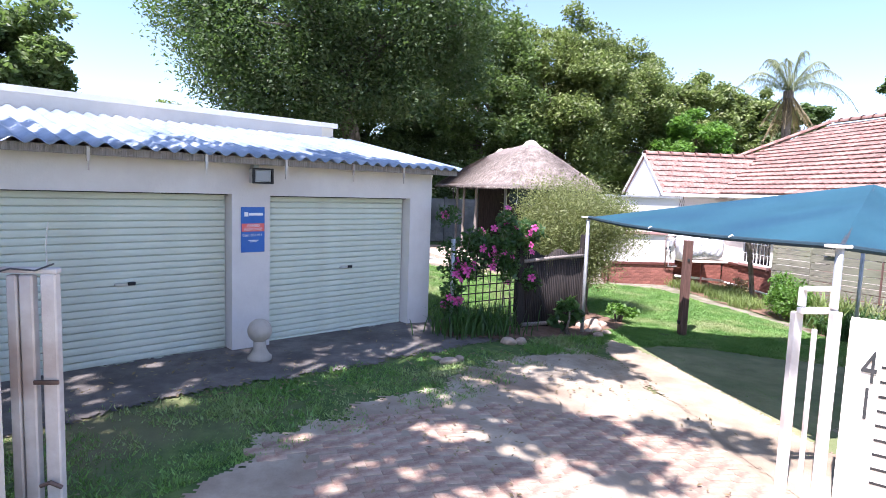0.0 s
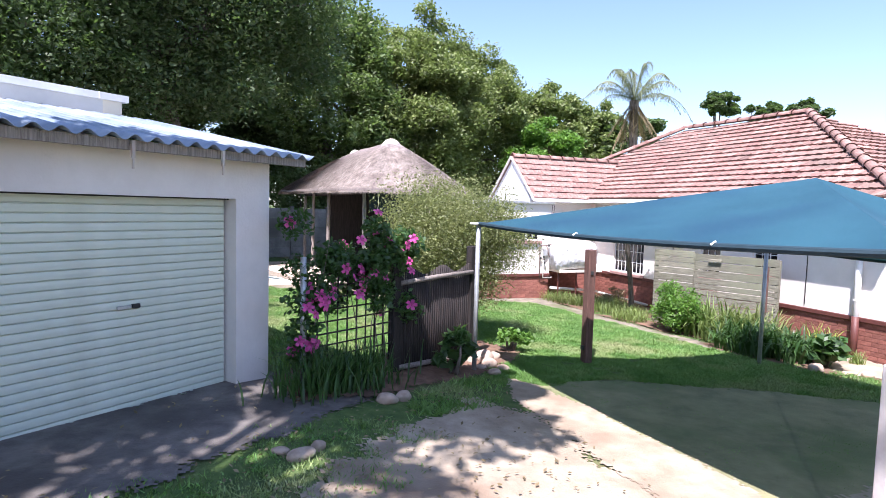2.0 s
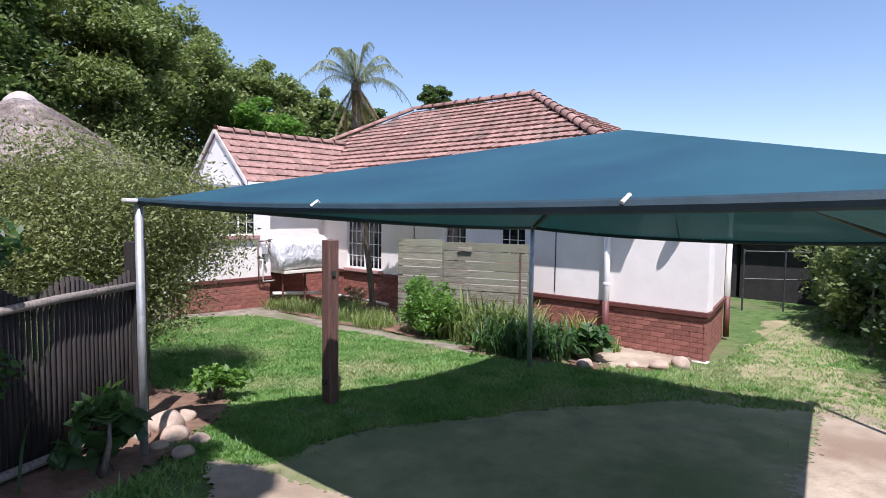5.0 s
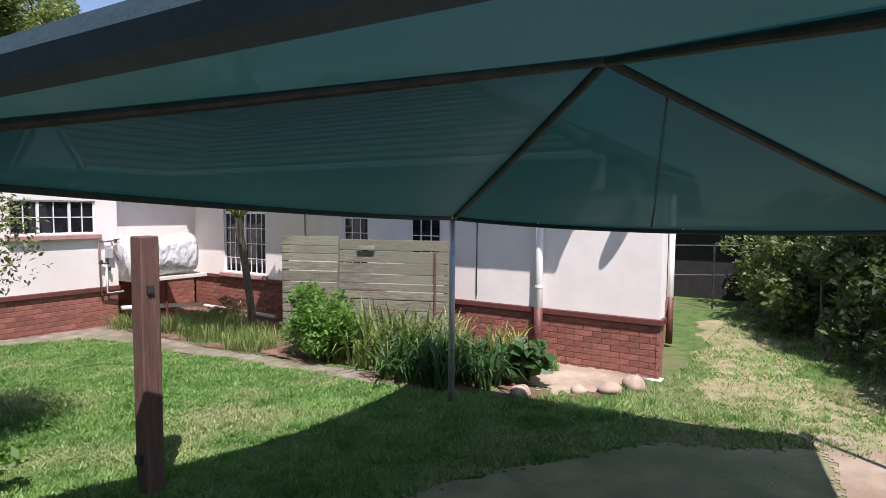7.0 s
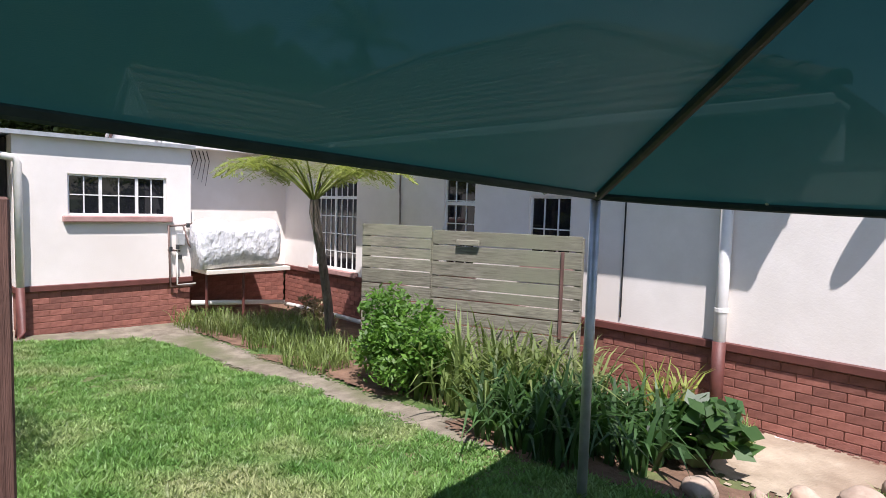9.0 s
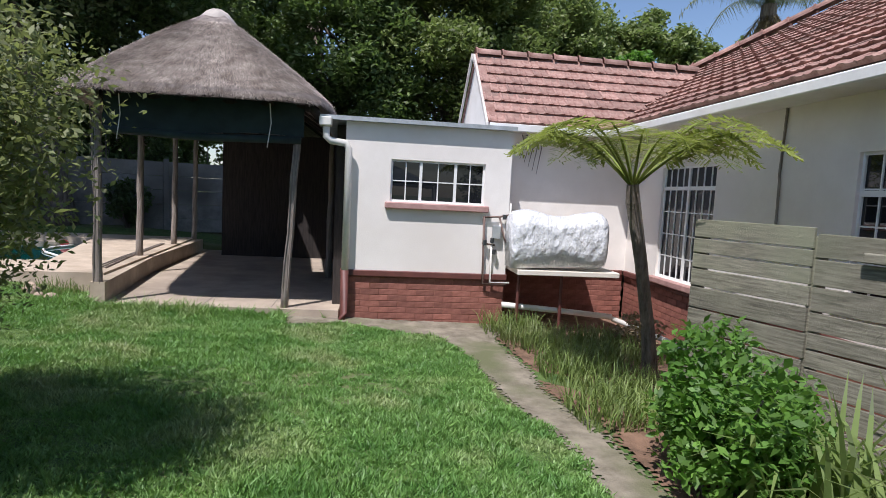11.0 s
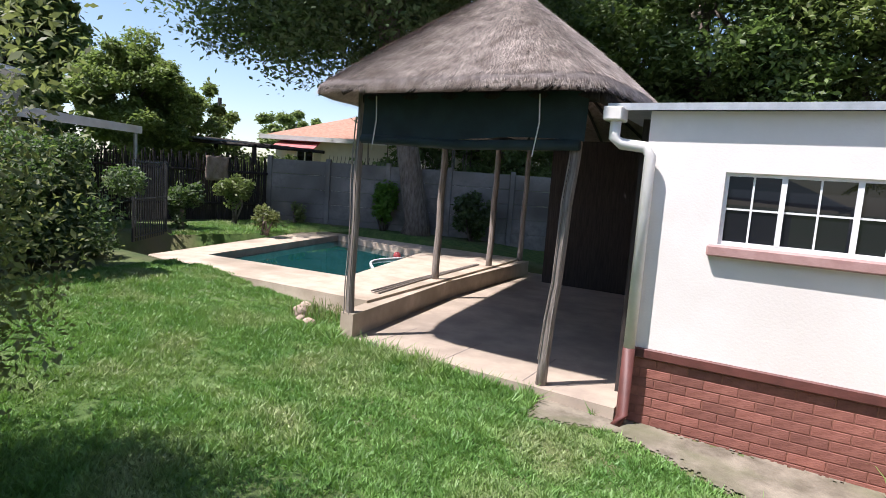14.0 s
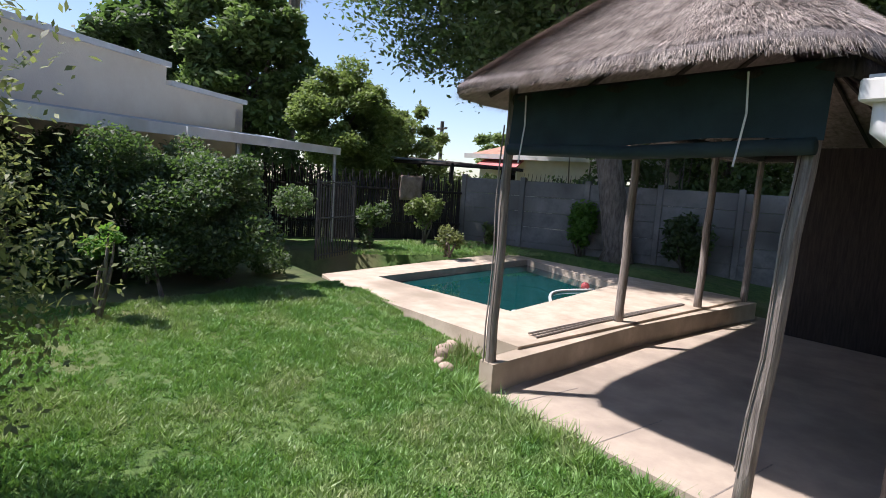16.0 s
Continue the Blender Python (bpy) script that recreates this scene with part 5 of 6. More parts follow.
part("waste_pipe", tubebm([(7.55, 15.98, -0.1), (8.3, 15.98, -0.16), (8.95, 15.98, -0.22)], 0.035, 10), M_PIPE, geyser, "white waste pipe", smooth=True)
part("waste_pipe", tubebm([(8.98, 16.0, -0.25), (9.3, 15.3, -0.33), (9.4, 14.6, -0.37)], 0.032, 10), M_PIPE, geyser, "white waste pipe", smooth=True)
pw = KY - 0.04
pipes = empty("wall_pipework", "tangle of copper water pipes and valves on the wall", "pipes")
for k, pp in enumerate([
    [(7.31, pw, 0.95), (7.33, pw, 0.12), (7.62, pw - 0.03, 0.12)],
    [(7.42, pw, 0.62), (7.42, pw, 0.14), (7.66, pw - 0.03, 0.145)],
    [(7.31, pw, 0.94), (7.5, pw, 0.95), (7.62, pw - 0.05, 0.98), (7.7, 15.95, 0.98)],
    [(7.42, pw, 0.6), (7.5, pw - 0.02, 0.75), (7.52, pw, 0.9)],
    [(7.5, pw, 0.95), (7.56, pw - 0.03, 0.7), (7.6, pw - 0.06, 0.62)],
    [(7.62, pw - 0.04, 1.12), (7.62, pw - 0.04, 0.75)],
    [(7.3, pw, 0.62), (7.46, pw, 0.6)],
]):
    part("pipe", tubebm(pp, 0.012 if k else 0.014, 8), M_COPPER if k % 2 == 0 else M_PIPE, pipes, smooth=True)
for x, z in ((7.42, 0.66), (7.45, 0.52), (7.56, 0.95), (7.62, 0.9), (7.33, 0.63)):
    part("valve", tubebm([(x, pw - 0.02, z - 0.03), (x, pw - 0.02, z + 0.03)], 0.025, 8), M_DARKSTEEL, pipes)
part("meter_box", boxbm(7.42, 7.52, KY - 0.07, KY, 0.68, 0.84, 0.006), M_STEEL, pipes, "small grey meter box")
vine = empty("dead_vine", "dry hanging vine strands on the wall", "plant")
bm = bmesh.new()
for k in range(5):
    x = 7.95 + 0.06 * k
    tube(bm, [(x, WY - 0.02, 2.05), (x + 0.03, WY - 0.05, 1.9), (x - 0.02, WY - 0.03, 1.72 - 0.05 * k)], [0.008, 0.006, 0.003], 5)
part("stem", bm, M_DARKPOLE, vine)
dish = empty("satellite_dish", "grey satellite dish on a wall arm", "satellite dish")
bm = bmesh.new()
bmesh.ops.create_uvsphere(bm, u_segments=24, v_segments=12, radius=0.6)
bmesh.ops.delete(bm, geom=[v for v in bm.verts if v.co.z > -0.42], context="VERTS")
thick(bm, 0.01)
bmesh.ops.transform(bm, matrix=Matrix.Translation((9.32, 8.44, 1.74)) @ look((0, 0, 0), (0.35, 0.9, -0.1)) @ Matrix.Scale(0.38, 4), verts=bm.verts)
part("reflector", bm, M_STEEL, dish, smooth=True)
part("arm", tubebm([(9.56, 8.75, 1.5), (9.44, 8.66, 1.52), (9.4, 8.64, 1.7)], 0.018, 8), M_STEEL, dish)

# ---------- thatched lapa ----------
lapa = empty("thatched_gazebo", "open thatched gazebo on gum poles beside the pool", "gazebo")
LC, LH = (3.85, 19.3), (1.57, 3.55)
RIDGE0, RIDGE1 = Vector((3.8, 17.55, 3.47)), Vector((3.5, 20.3, 3.4))


def lapa_ring(f, drop=0.0):
    """A closed ring of the roof: f = 0 at the ridge, 1 at the eave."""
    pts = []
    n = 72
    for i in range(n):
        an = i * math.tau / n
        c, s = math.cos(an), math.sin(an)
        sq = (abs(c) ** 10 + abs(s) ** 10) ** (-1 / 10)
        ex, ey = LC[0] + LH[0] * c * sq - 0.02 * s, LC[1] + LH[1] * s * sq
        if c < 0:
            ex += 0.14 * (17.0 - ey) * min(1, -c * 2)
        t = min(1, max(0, (ey - 17.2) / 3.3))
        r = RIDGE0.lerp(RIDGE1, t)
        x, y = r.x + (ex - r.x) * f, r.y + (ey - r.y) * f
        z = r.z + (2.18 - r.z) * (0.85 * f + 0.15 * f * f) - drop
        z += 0.025 * noise.noise(Vector((x * 1.5, y * 1.5, z)))
        pts.append(Vector((x, y, z)))
    return pts


bm = bmesh.new()
prev = None
fs = [0.06, 0.16, 0.3, 0.45, 0.6, 0.75, 0.88, 0.97, 1.0]
layers = [lapa_ring(f) for f in fs] + [lapa_ring(1.0, 0.05), lapa_ring(0.93, 0.1), lapa_ring(0.55, 0.22), lapa_ring(0.12, 0.2)]
for ring in layers:
    cur = [bm.verts.new(p) for p in ring]
    if prev:
        for i in range(len(cur)):
            bm.faces.new((prev[i], prev[(i + 1) % len(cur)], cur[(i + 1) % len(cur)], cur[i]))
    prev = cur
bmesh.ops.recalc_face_normals(bm, faces=bm.faces)
part("thatch", bm, M_THATCH, lapa, smooth=True)
for centre, r0 in ((RIDGE0, 0.26), (RIDGE1, 0.2)):
    bm = bmesh.new()
    prev = None
    for k, h in ((1.0, -0.17), (0.96, -0.12), (0.6, -0.02), (0.25, 0.03), (0.02, 0.04)):
        cur = [bm.verts.new((centre.x + r0 * k * math.cos(i * math.tau / 24), centre.y + r0 * k * math.sin(i * math.tau / 24), centre.z + h - 0.02 + 0.012 * math.sin(i * 1.7))) for i in range(24)]
        if prev:
            for i in range(24):
                bm.faces.new((prev[i], prev[(i + 1) % 24], cur[(i + 1) % 24], cur[i]))
        prev = cur
    part("ridge_cap", bm, M_THCAP, lapa, "grey cement ridge cap", smooth=True)
# straws laid down the slope and along the ragged eave
g = np.random.default_rng(131)
outer = np.array([[tuple(p) for p in lapa_ring(f)] for f in np.linspace(0.1, 1.0, 24)])
nst = 110000
ri = (np.sqrt(g.uniform(0.02, 1, nst)) * 22).astype(int).clip(0, 22)
ci = g.integers(0, 72, nst)
fr_ = g.uniform(0, 1, (nst, 1))
pa = outer[ri, ci] * (1 - fr_) + outer[ri, (ci + 1) % 72] * fr_
pb = outer[(ri + 1), ci] * (1 - fr_) + outer[(ri + 1), (ci + 1) % 72] * fr_
dn = pb - pa
dn /= np.linalg.norm(dn, axis=1)[:, None] + 1e-9
sd = np.cross(dn, np.array([0, 0, 1.0]))
sd /= np.linalg.norm(sd, axis=1)[:, None] + 1e-9
nm = np.cross(sd, dn)
start = pa + (pb - pa) * g.uniform(0, 1, (nst, 1)) + nm * 0.004
ln = g.uniform(0.05, 0.15, (nst, 1))
tip = start + dn * ln + nm * g.uniform(0.004, 0.024, (nst, 1)) + sd * g.normal(0, 0.014, (nst, 1))
w = sd * 0.0042
straw1 = np.stack([start - w, start + w, tip], 1)
n2 = 30000
ci = g.integers(0, 72, n2)
f2 = g.uniform(0, 1, (n2, 1))
e0 = outer[23, ci] * (1 - f2) + outer[23, (ci + 1) % 72] * f2
inn = outer[22, ci] * (1 - f2) + outer[22, (ci + 1) % 72] * f2
od = e0 - inn
od /= np.linalg.norm(od, axis=1)[:, None]
e0 = e0 - np.array([0, 0, 1.0]) * g.uniform(0, 0.055, (n2, 1))
t2 = e0 + od * g.uniform(0.0, 0.06, (n2, 1)) - np.array([0, 0, 1]) * g.uniform(0.0, 0.035, (n2, 1))
s2 = np.cross(od, np.array([0, 0, 1.0])) * 0.0022
straw2 = np.stack([e0 - od * 0.03 - s2, e0 - od * 0.03 + s2, t2], 1)
ob = soup("straw", np.concatenate([straw1, straw2]), 3, M_STRAW, lapa)
POSTS = [((2.86, 16.25), (2.84, 16.3), -0.35, 2.25, 0.043), ((4.95, 16.22), (5.08, 16.3), -0.35, 2.25, 0.043), ((2.44, 18.6), (2.46, 18.6), -0.1, 2.25, 0.05), ((2.34, 20.5), (2.36, 20.5), -0.1, 2.25, 0.05), ((2.3, 21.9), (2.32, 21.9), -0.1, 2.25, 0.05), ((5.3, 18.7), (5.3, 18.7), -0.25, 2.25, 0.05), ((5.3, 21.0), (5.3, 21.0), -0.25, 2.25, 0.05)]
for k, (b0, b1, z0, z1, r) in enumerate(POSTS):
    ps = []
    for i in range(9):
        f = i / 8
        ps.append((b0[0] + (b1[0] - b0[0]) * f + 0.005 * math.sin(i * 2.1 + k), b0[1] + (b1[1] - b0[1]) * f + 0.005 * math.cos(i * 1.7 + k), z0 + (z1 - z0) * f))
    part("pole", tubebm(ps, [r * (1.08 - 0.03 * i + 0.03 * math.sin(i * 3 + k)) for i in range(9)], 10), M_POLE, lapa, smooth=True)
    if k < 2:
        for q in (0.025, -0.03):
            part("rope", tubebm([(x + q + 0.006 * math.sin(i * 1.3 + q * 40), y - r - 0.008, z) for i, (x, y, z) in enumerate(ps[1:8])], 0.007, 5), M_POLE, lapa, "loose grey cord")
for a, b in (((2.9, 16.28, 2.12), (5.2, 16.28, 2.12)), ((2.9, 16.28, 2.12), (2.32, 21.9, 2.12)), ((5.2, 16.28, 2.12), (5.3, 21.0, 2.12)), ((2.32, 21.9, 2.12), (5.3, 21.9, 2.12))):
    part("beam", tubebm([a, b], 0.05, 10), M_DARKPOLE, lapa, smooth=True)
for i in range(22):
    k = int(i * 72 / 22)
    e = lapa_ring(0.88, 0.19)[k]
    r_ = lapa_ring(0.1, 0.24)[k]
    part("rafter", tubebm([e, r_], 0.024, 6), M_DARKPOLE, lapa)
blind = empty("rolled_blind", "dark green canvas blind half lowered under the thatch", "blind")
bm = bmesh.new()
pv = [(2.93 + 2.2 * i / 30, 16.2 + 0.014 * math.sin(i * 1.1)) for i in range(31)]
lo = [bm.verts.new((x, y, 1.75 - 0.03 * math.sin(i * 0.2))) for i, (x, y) in enumerate(pv)]
hi = [bm.verts.new((x, y + 0.03, 2.15)) for x, y in pv]
for i in range(30):
    bm.faces.new((lo[i], lo[i + 1], hi[i + 1], hi[i]))
part("canvas", bm, M_BLIND, blind, smooth=True)
part("roll", tubebm([(2.95, 16.2, 1.73), (4.0, 16.2, 1.7), (5.1, 16.2, 1.73)], 0.045, 10), M_BLIND, blind, smooth=True)
for x in (3.12, 4.75):
    part("cord", tubebm([(x, 16.16, 2.12), (x + 0.02, 16.15, 1.9), (x - 0.02, 16.15, 1.62)], 0.006, 5), M_WHITE, blind, "pale pull cord")

floor_l = part("lapa_floor", prism(bmesh.new(), LAPA_FLOOR, -0.6, -0.25), M_FLOOR)
tagged(floor_l, "smooth brown screed floor of the gazebo", "floor", kind="structure")
for k in range(3):
    part("joint", boxbm(3.2 + 0.8 * k, 3.212 + 0.8 * k, 16.2, 17.0, -0.25, -0.2485), M_POLE, floor_l)
kerb = part("kerb_wall", prism(bmesh.new(), [(2.79, 16.2), (2.95, 16.2), (2.6, 18.7), (2.45, 22), (2.27, 22), (2.36, 18.6)], -0.4, -0.01), M_SLAB)
tagged(kerb, "low rounded plaster kerb between deck and gazebo", "kerb", kind="structure")
for k in range(3):
    rp = part("rope", tubebm([(2.58 - 0.05 * k, 17.1, 0.032 + 0.006 * k), (2.42 - 0.045 * k, 18.2, 0.034), (2.28 - 0.03 * k, 19.6, 0.032), (2.2 - 0.02 * k, 20.4, 0.034)], 0.011, 6), M_POLE)
    tagged(rp, "weathered thin pole lying on the pool deck", "pole", "poles on the deck")
# back wall added near black, to stand for the gazebo's deep shade
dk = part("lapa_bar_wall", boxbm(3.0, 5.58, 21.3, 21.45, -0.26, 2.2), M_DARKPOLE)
tagged(dk, "near-black wall inside the gazebo, coloured for its deep shade", "wall", kind="structure")
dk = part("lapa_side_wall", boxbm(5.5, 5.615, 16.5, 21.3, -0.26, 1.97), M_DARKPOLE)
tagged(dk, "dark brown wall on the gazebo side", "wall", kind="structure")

# ---------- pool ----------
pool = empty("swimming_pool", "green-blue swimming pool with pale coping", "pool")
DECK = [(-1.35, 16.78), (-0.5, 16.58), (2.72, 16.72), (2.28, 22.0), (-2.95, 22.0)]
bm = bmesh.new()
ov = [bm.verts.new((x, y, 0.02)) for x, y in DECK]
iv = [bm.verts.new((x, y, 0.02)) for x, y in POOL]
for oi, ii in (((0, 1), (0,)), ((1, 2), (0, 1)), ((2, 3), (1, 2)), ((3, 4), (2, 3)), ((4, 0), (3, 0))):
    if len(ii) == 1:
        bm.faces.new((ov[oi[0]], ov[oi[1]], iv[ii[0]]))
    else:
        bm.faces.new((ov[oi[0]], ov[oi[1]], iv[ii[1]], iv[ii[0]]))
ol = [bm.verts.new((x, y, -0.45)) for x, y in DECK]
il = [bm.verts.new((x, y, -0.14)) for x, y in POOL]
for i in range(5):
    bm.faces.new((ov[i], ol[i], ol[(i + 1) % 5], ov[(i + 1) % 5]))
for i in range(4):
    bm.faces.new((iv[i], iv[(i + 1) % 4], il[(i + 1) % 4], il[i]))
bmesh.ops.recalc_face_normals(bm, faces=bm.faces)
part("deck", bm, M_SLAB, pool, "pale pinkish concrete deck")
bm = bmesh.new()
a = [bm.verts.new((x, y, -0.14)) for x, y in POOL]
b = [bm.verts.new((x, y, -1.6)) for x, y in POOL]
for i in range(4):
    bm.faces.new((a[i], a[(i + 1) % 4], b[(i + 1) % 4], b[i]))
bm.faces.new(b)
part("basin", bm, M_POOL, pool, "dark green painted basin")
M_WATER = glass_mat("pool_water", (0.004, 0.05, 0.05), 0.03)
wt = M_WATER.node_tree
wnz = wt.nodes.new("ShaderNodeTexNoise")
wnz.inputs["Scale"].default_value = 2.2
wbp = wt.nodes.new("ShaderNodeBump")
wbp.inputs["Strength"].default_value, wbp.inputs["Distance"].default_value = 0.25, 0.05
wt.links.new(wnz.outputs[0], wbp.inputs["Height"])
wt.links.new(wbp.outputs[0], wt.nodes["Principled BSDF"].inputs["Normal"])
bm = bmesh.new()
bm.faces.new([bm.verts.new((x, y, -0.1)) for x, y in POOL])
part("water", bm, M_WATER, pool, "still green-blue water")
hose = empty("pool_hose", "white floating pool cleaner hose with a red float", "hose")
hp = []
for i in range(20):
    f = i / 19
    hp.append((1.25 - 0.85 * f + 0.22 * math.sin(f * 7), 18.1 + 2.5 * f, -0.085))
part("tube", tubebm(hp, 0.022, 8), M_WHITE, hose, smooth=True)
bm = bmesh.new()
bmesh.ops.create_uvsphere(bm, u_segments=12, v_segments=8, radius=0.07, matrix=Matrix.Translation((0.42, 20.55, -0.05)))
part("float", bm, M_RED, hose, "coral red float", smooth=True)

# ---------- back boundary ----------
BW0, BW1 = Vector((-4.65, 22.1, 0)), Vector((6.4, 26.9, 0))
bd = (BW1 - BW0).normalized()
bmtx = Matrix(((bd.x, -bd.y, 0, BW0.x), (bd.y, bd.x, 0, BW0.y), (0, 0, 1, 0), (0, 0, 0, 1)))
vib = empty("precast_wall", "grey precast concrete panel boundary wall", "wall")
L = (BW1 - BW0).length
npan = 8
for k in range(npan + 1):
    s = L * k / npan
    part("post", boxbm(s - 0.06, s + 0.06, -0.06, 0.06, -0.3, 1.72, 0.01, m=bmtx), M_DIRTYCONC, vib)
    if k < npan:
        for j in range(5):
            z = -0.1 + j * 0.35
            part("panel", boxbm(s + 0.06, s + L / npan - 0.06, -0.025, 0.025, z, z + 0.345, 0.008, m=bmtx), M_DIRTYCONC, vib)
spikes = empty("wall_spikes", "row of dark steel spikes on the wall top", "spikes")
for k in range(26):
    s = 1.5 + k * 0.1
    part("spike", tubebm([bmtx @ Vector((s, 0, 1.64)), bmtx @ Vector((s + 0.02, 0, 1.82))], [0.01, 0.003], 5), M_DARKSTEEL, spikes)
latte = empty("stick_fence", "dark stick fence along the garden side", "fence")
LF0, LF1 = Vector((-5.6, 16.6, 0)), Vector((-4.67, 22.0, 0))
for k in range(128):
    p = LF0.lerp(LF1, k / 127)
    gk = math.sin(k * 7.7) * 0.5 + 0.5
    part("stick", tubebm([(p.x, p.y, 0.0), (p.x + 0.03 * (gk - 0.5), p.y + 0.02 * (gk - 0.5), 1.45 + 0.2 * gk)], [0.024, 0.016], 6), M_DARKPOLE, latte)
part("rail", tubebm([LF0 + Vector((0.04, 0, 0.5)), LF1 + Vector((0.04, 0, 0.5))], 0.03, 7), M_DARKPOLE, latte)
part("rail", tubebm([LF0 + Vector((0.04, 0, 1.25)), LF1 + Vector((0.04, 0, 1.25))], 0.03, 7), M_DARKPOLE, latte)
bk = empty("hanging_blanket", "faded brown blanket hung over the fence", "blanket")
bm = bmesh.new()
rows = []
for j in range(8):
    rows.append([bm.verts.new((-4.68 + 0.02 * math.sin(i * 1.4 + j), 20.25 + 0.6 * i / 10, 1.58 - 0.55 * j / 7)) for i in range(11)])
for r0, r1 in zip(rows, rows[1:]):
    for i in range(10):
        bm.faces.new((r0[i], r0[i + 1], r1[i + 1], r1[i]))
thick(bm, 0.015)
part("cloth", bm, M_BLANKET, bk, smooth=True)
tg = empty("garden_gate", "dark steel bar garden gate at the pool", "gate")
ga, gb = Vector((-2.25, 17.1, 0)), Vector((-3.05, 18.2, 0))
for k in range(15):
    p = ga.lerp(gb, k / 14)
    part("bar", tubebm([(p.x, p.y, 0.08), (p.x, p.y, 1.38)], 0.011 if 0 < k < 14 else 0.025, 6), M_DARKSTEEL, tg)
for z in (0.15, 0.75, 1.34):
    part("rail", tubebm([ga + Vector((0, 0, z)), gb + Vector((0, 0, z))], 0.014, 6), M_DARKSTEEL, tg)
shed = empty("pole_pergola", "rough dark pole pergola behind the fence", "pergola")
for k in range(5):
    part("beam", tubebm([(-8.6 + 0.2 * k, 20.4 + 0.55 * k, 2.0 + 0.03 * k), (-5.6 + 0.2 * k, 22.4 + 0.45 * k, 1.95)], 0.05, 6), M_DARKPOLE, shed)
for x, y in ((-8.3, 20.6), (-5.7, 22.5), (-7.6, 22.8)):
    part("post", tubebm([(x, y, 0), (x, y, 2.0)], 0.06, 7), M_DARKPOLE, shed)
part("roof_sheet", boxbm(-8.5, -6.4, 21.2, 23.0, 2.02, 2.06), M_ROOFSHEET, shed)

nb = empty("neighbour_house", "cream neighbour house with orange tile roof", "house")
NM = Matrix.Translation((-9.1, 25.9, 0)) @ Matrix.Rotation(radians(22), 4, "Z")
part("wall", wall(bmesh.new(), (0.3, 0.3), (9, 0.3), 0.2, 0, 2.5, [(0.75, 1.65, 1.3, 2.15), (4.2, 5.2, 1.2, 2.1)]), M_CREAMWALL, nb).matrix_world = NM
part("wall", wall(bmesh.new(), (0.3, 7), (0.3, 0.5), 0.2, 0, 2.5), M_CREAMWALL, nb).matrix_world = NM
bm = bmesh.new()
rv = [bm.verts.new(p) for p in ((-0.1, -0.1, 2.5), (9.4, -0.1, 2.5), (9.4, 7.2, 2.5), (-0.1, 7.2, 2.5), (3.2, 3.5, 3.9), (6.4, 3.5, 3.9))]
for f in ((0, 1, 5, 4), (1, 2, 5), (2, 3, 4, 5), (3, 0, 4)):
    bm.faces.new([rv[i] for i in f])
part("roof", bm, M_ORANGE, nb).matrix_world = NM
part("fascia", boxbm(-0.1, 9.4, -0.14, -0.1, 2.4, 2.55), M_WHITE, nb).matrix_world = NM
bm = bmesh.new()
aw = [bm.verts.new(p) for p in ((0.5, 0.3, 2.38), (1.9, 0.3, 2.38), (1.95, -0.4, 2.12), (0.45, -0.4, 2.12))]
bm.faces.new(aw)
thick(bm, 0.03)
part("awning", bm, M_PINKAWN, nb, "faded pink window awning").matrix_world = NM
for a in ((0.75, 1.65, 1.3, 2.15), (4.2, 5.2, 1.2, 2.1)):
    w = part("window", boxbm(a[0], a[1], 0.36, 0.4, a[2], a[3]), M_GLASS, nb)
    w.matrix_world = NM
    for k in range(4):
        x = a[0] + (a[1] - a[0]) * k / 3
        part("frame", boxbm(x - 0.02, x + 0.02, 0.33, 0.36, a[2], a[3]), M_FRAME, w).matrix_world = NM
    for k in range(3):
        z = a[2] + (a[3] - a[2]) * k / 2
        part("frame", boxbm(a[0], a[1], 0.335, 0.355, z - 0.02, z + 0.02), M_FRAME, w).matrix_world = NM
pole = empty("utility_pole", "wooden power line pole far behind the houses", "pole")
part("shaft", tubebm([(-29.4, 40.1, 0), (-29.4, 40.1, 6.2)], 0.14, 8), M_DARKPOLE, pole)
part("crossarm", boxbm(-30.0, -28.8, 40.05, 40.15, 5.6, 5.75), M_DARKPOLE, pole)

# ---------- side gate and shed by the house ----------
sg = empty("side_gate", "grey steel mesh gate between the house and hedge", "gate")
q0, q1 = Vector((15.0, 9.3, 0)), Vector((16.4, 7.2, 0))
for k in range(4):
    p = q0.lerp(q1, k / 3)
    part("post", tubebm([(p.x, p.y, -0.5), (p.x, p.y, 0.85)], 0.02, 8), M_DARKSTEEL, sg)
for z in (0.2, 0.8):
    part("rail", tubebm([q0 + Vector((0, 0, z)), q1 + Vector((0, 0, z))], 0.012, 6), M_DARKSTEEL, sg)
sh = empty("carport_shed", "open shed with a white roof edge, its inner shade coloured black", "shed")
part("roof", boxbm(16.8, 20, 4.6, 10.2, 1.22, 1.3), M_ROOFSHEET, sh)
part("fascia", boxbm(16.7, 16.8, 4.6, 10.2, 1.18, 1.34), M_WHITE, sh, "white roof edge")
# black boxes stand for the shade below the shed roof
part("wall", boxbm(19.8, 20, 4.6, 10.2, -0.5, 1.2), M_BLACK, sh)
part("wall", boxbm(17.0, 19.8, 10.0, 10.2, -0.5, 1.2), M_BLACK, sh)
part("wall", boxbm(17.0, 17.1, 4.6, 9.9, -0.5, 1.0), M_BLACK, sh)

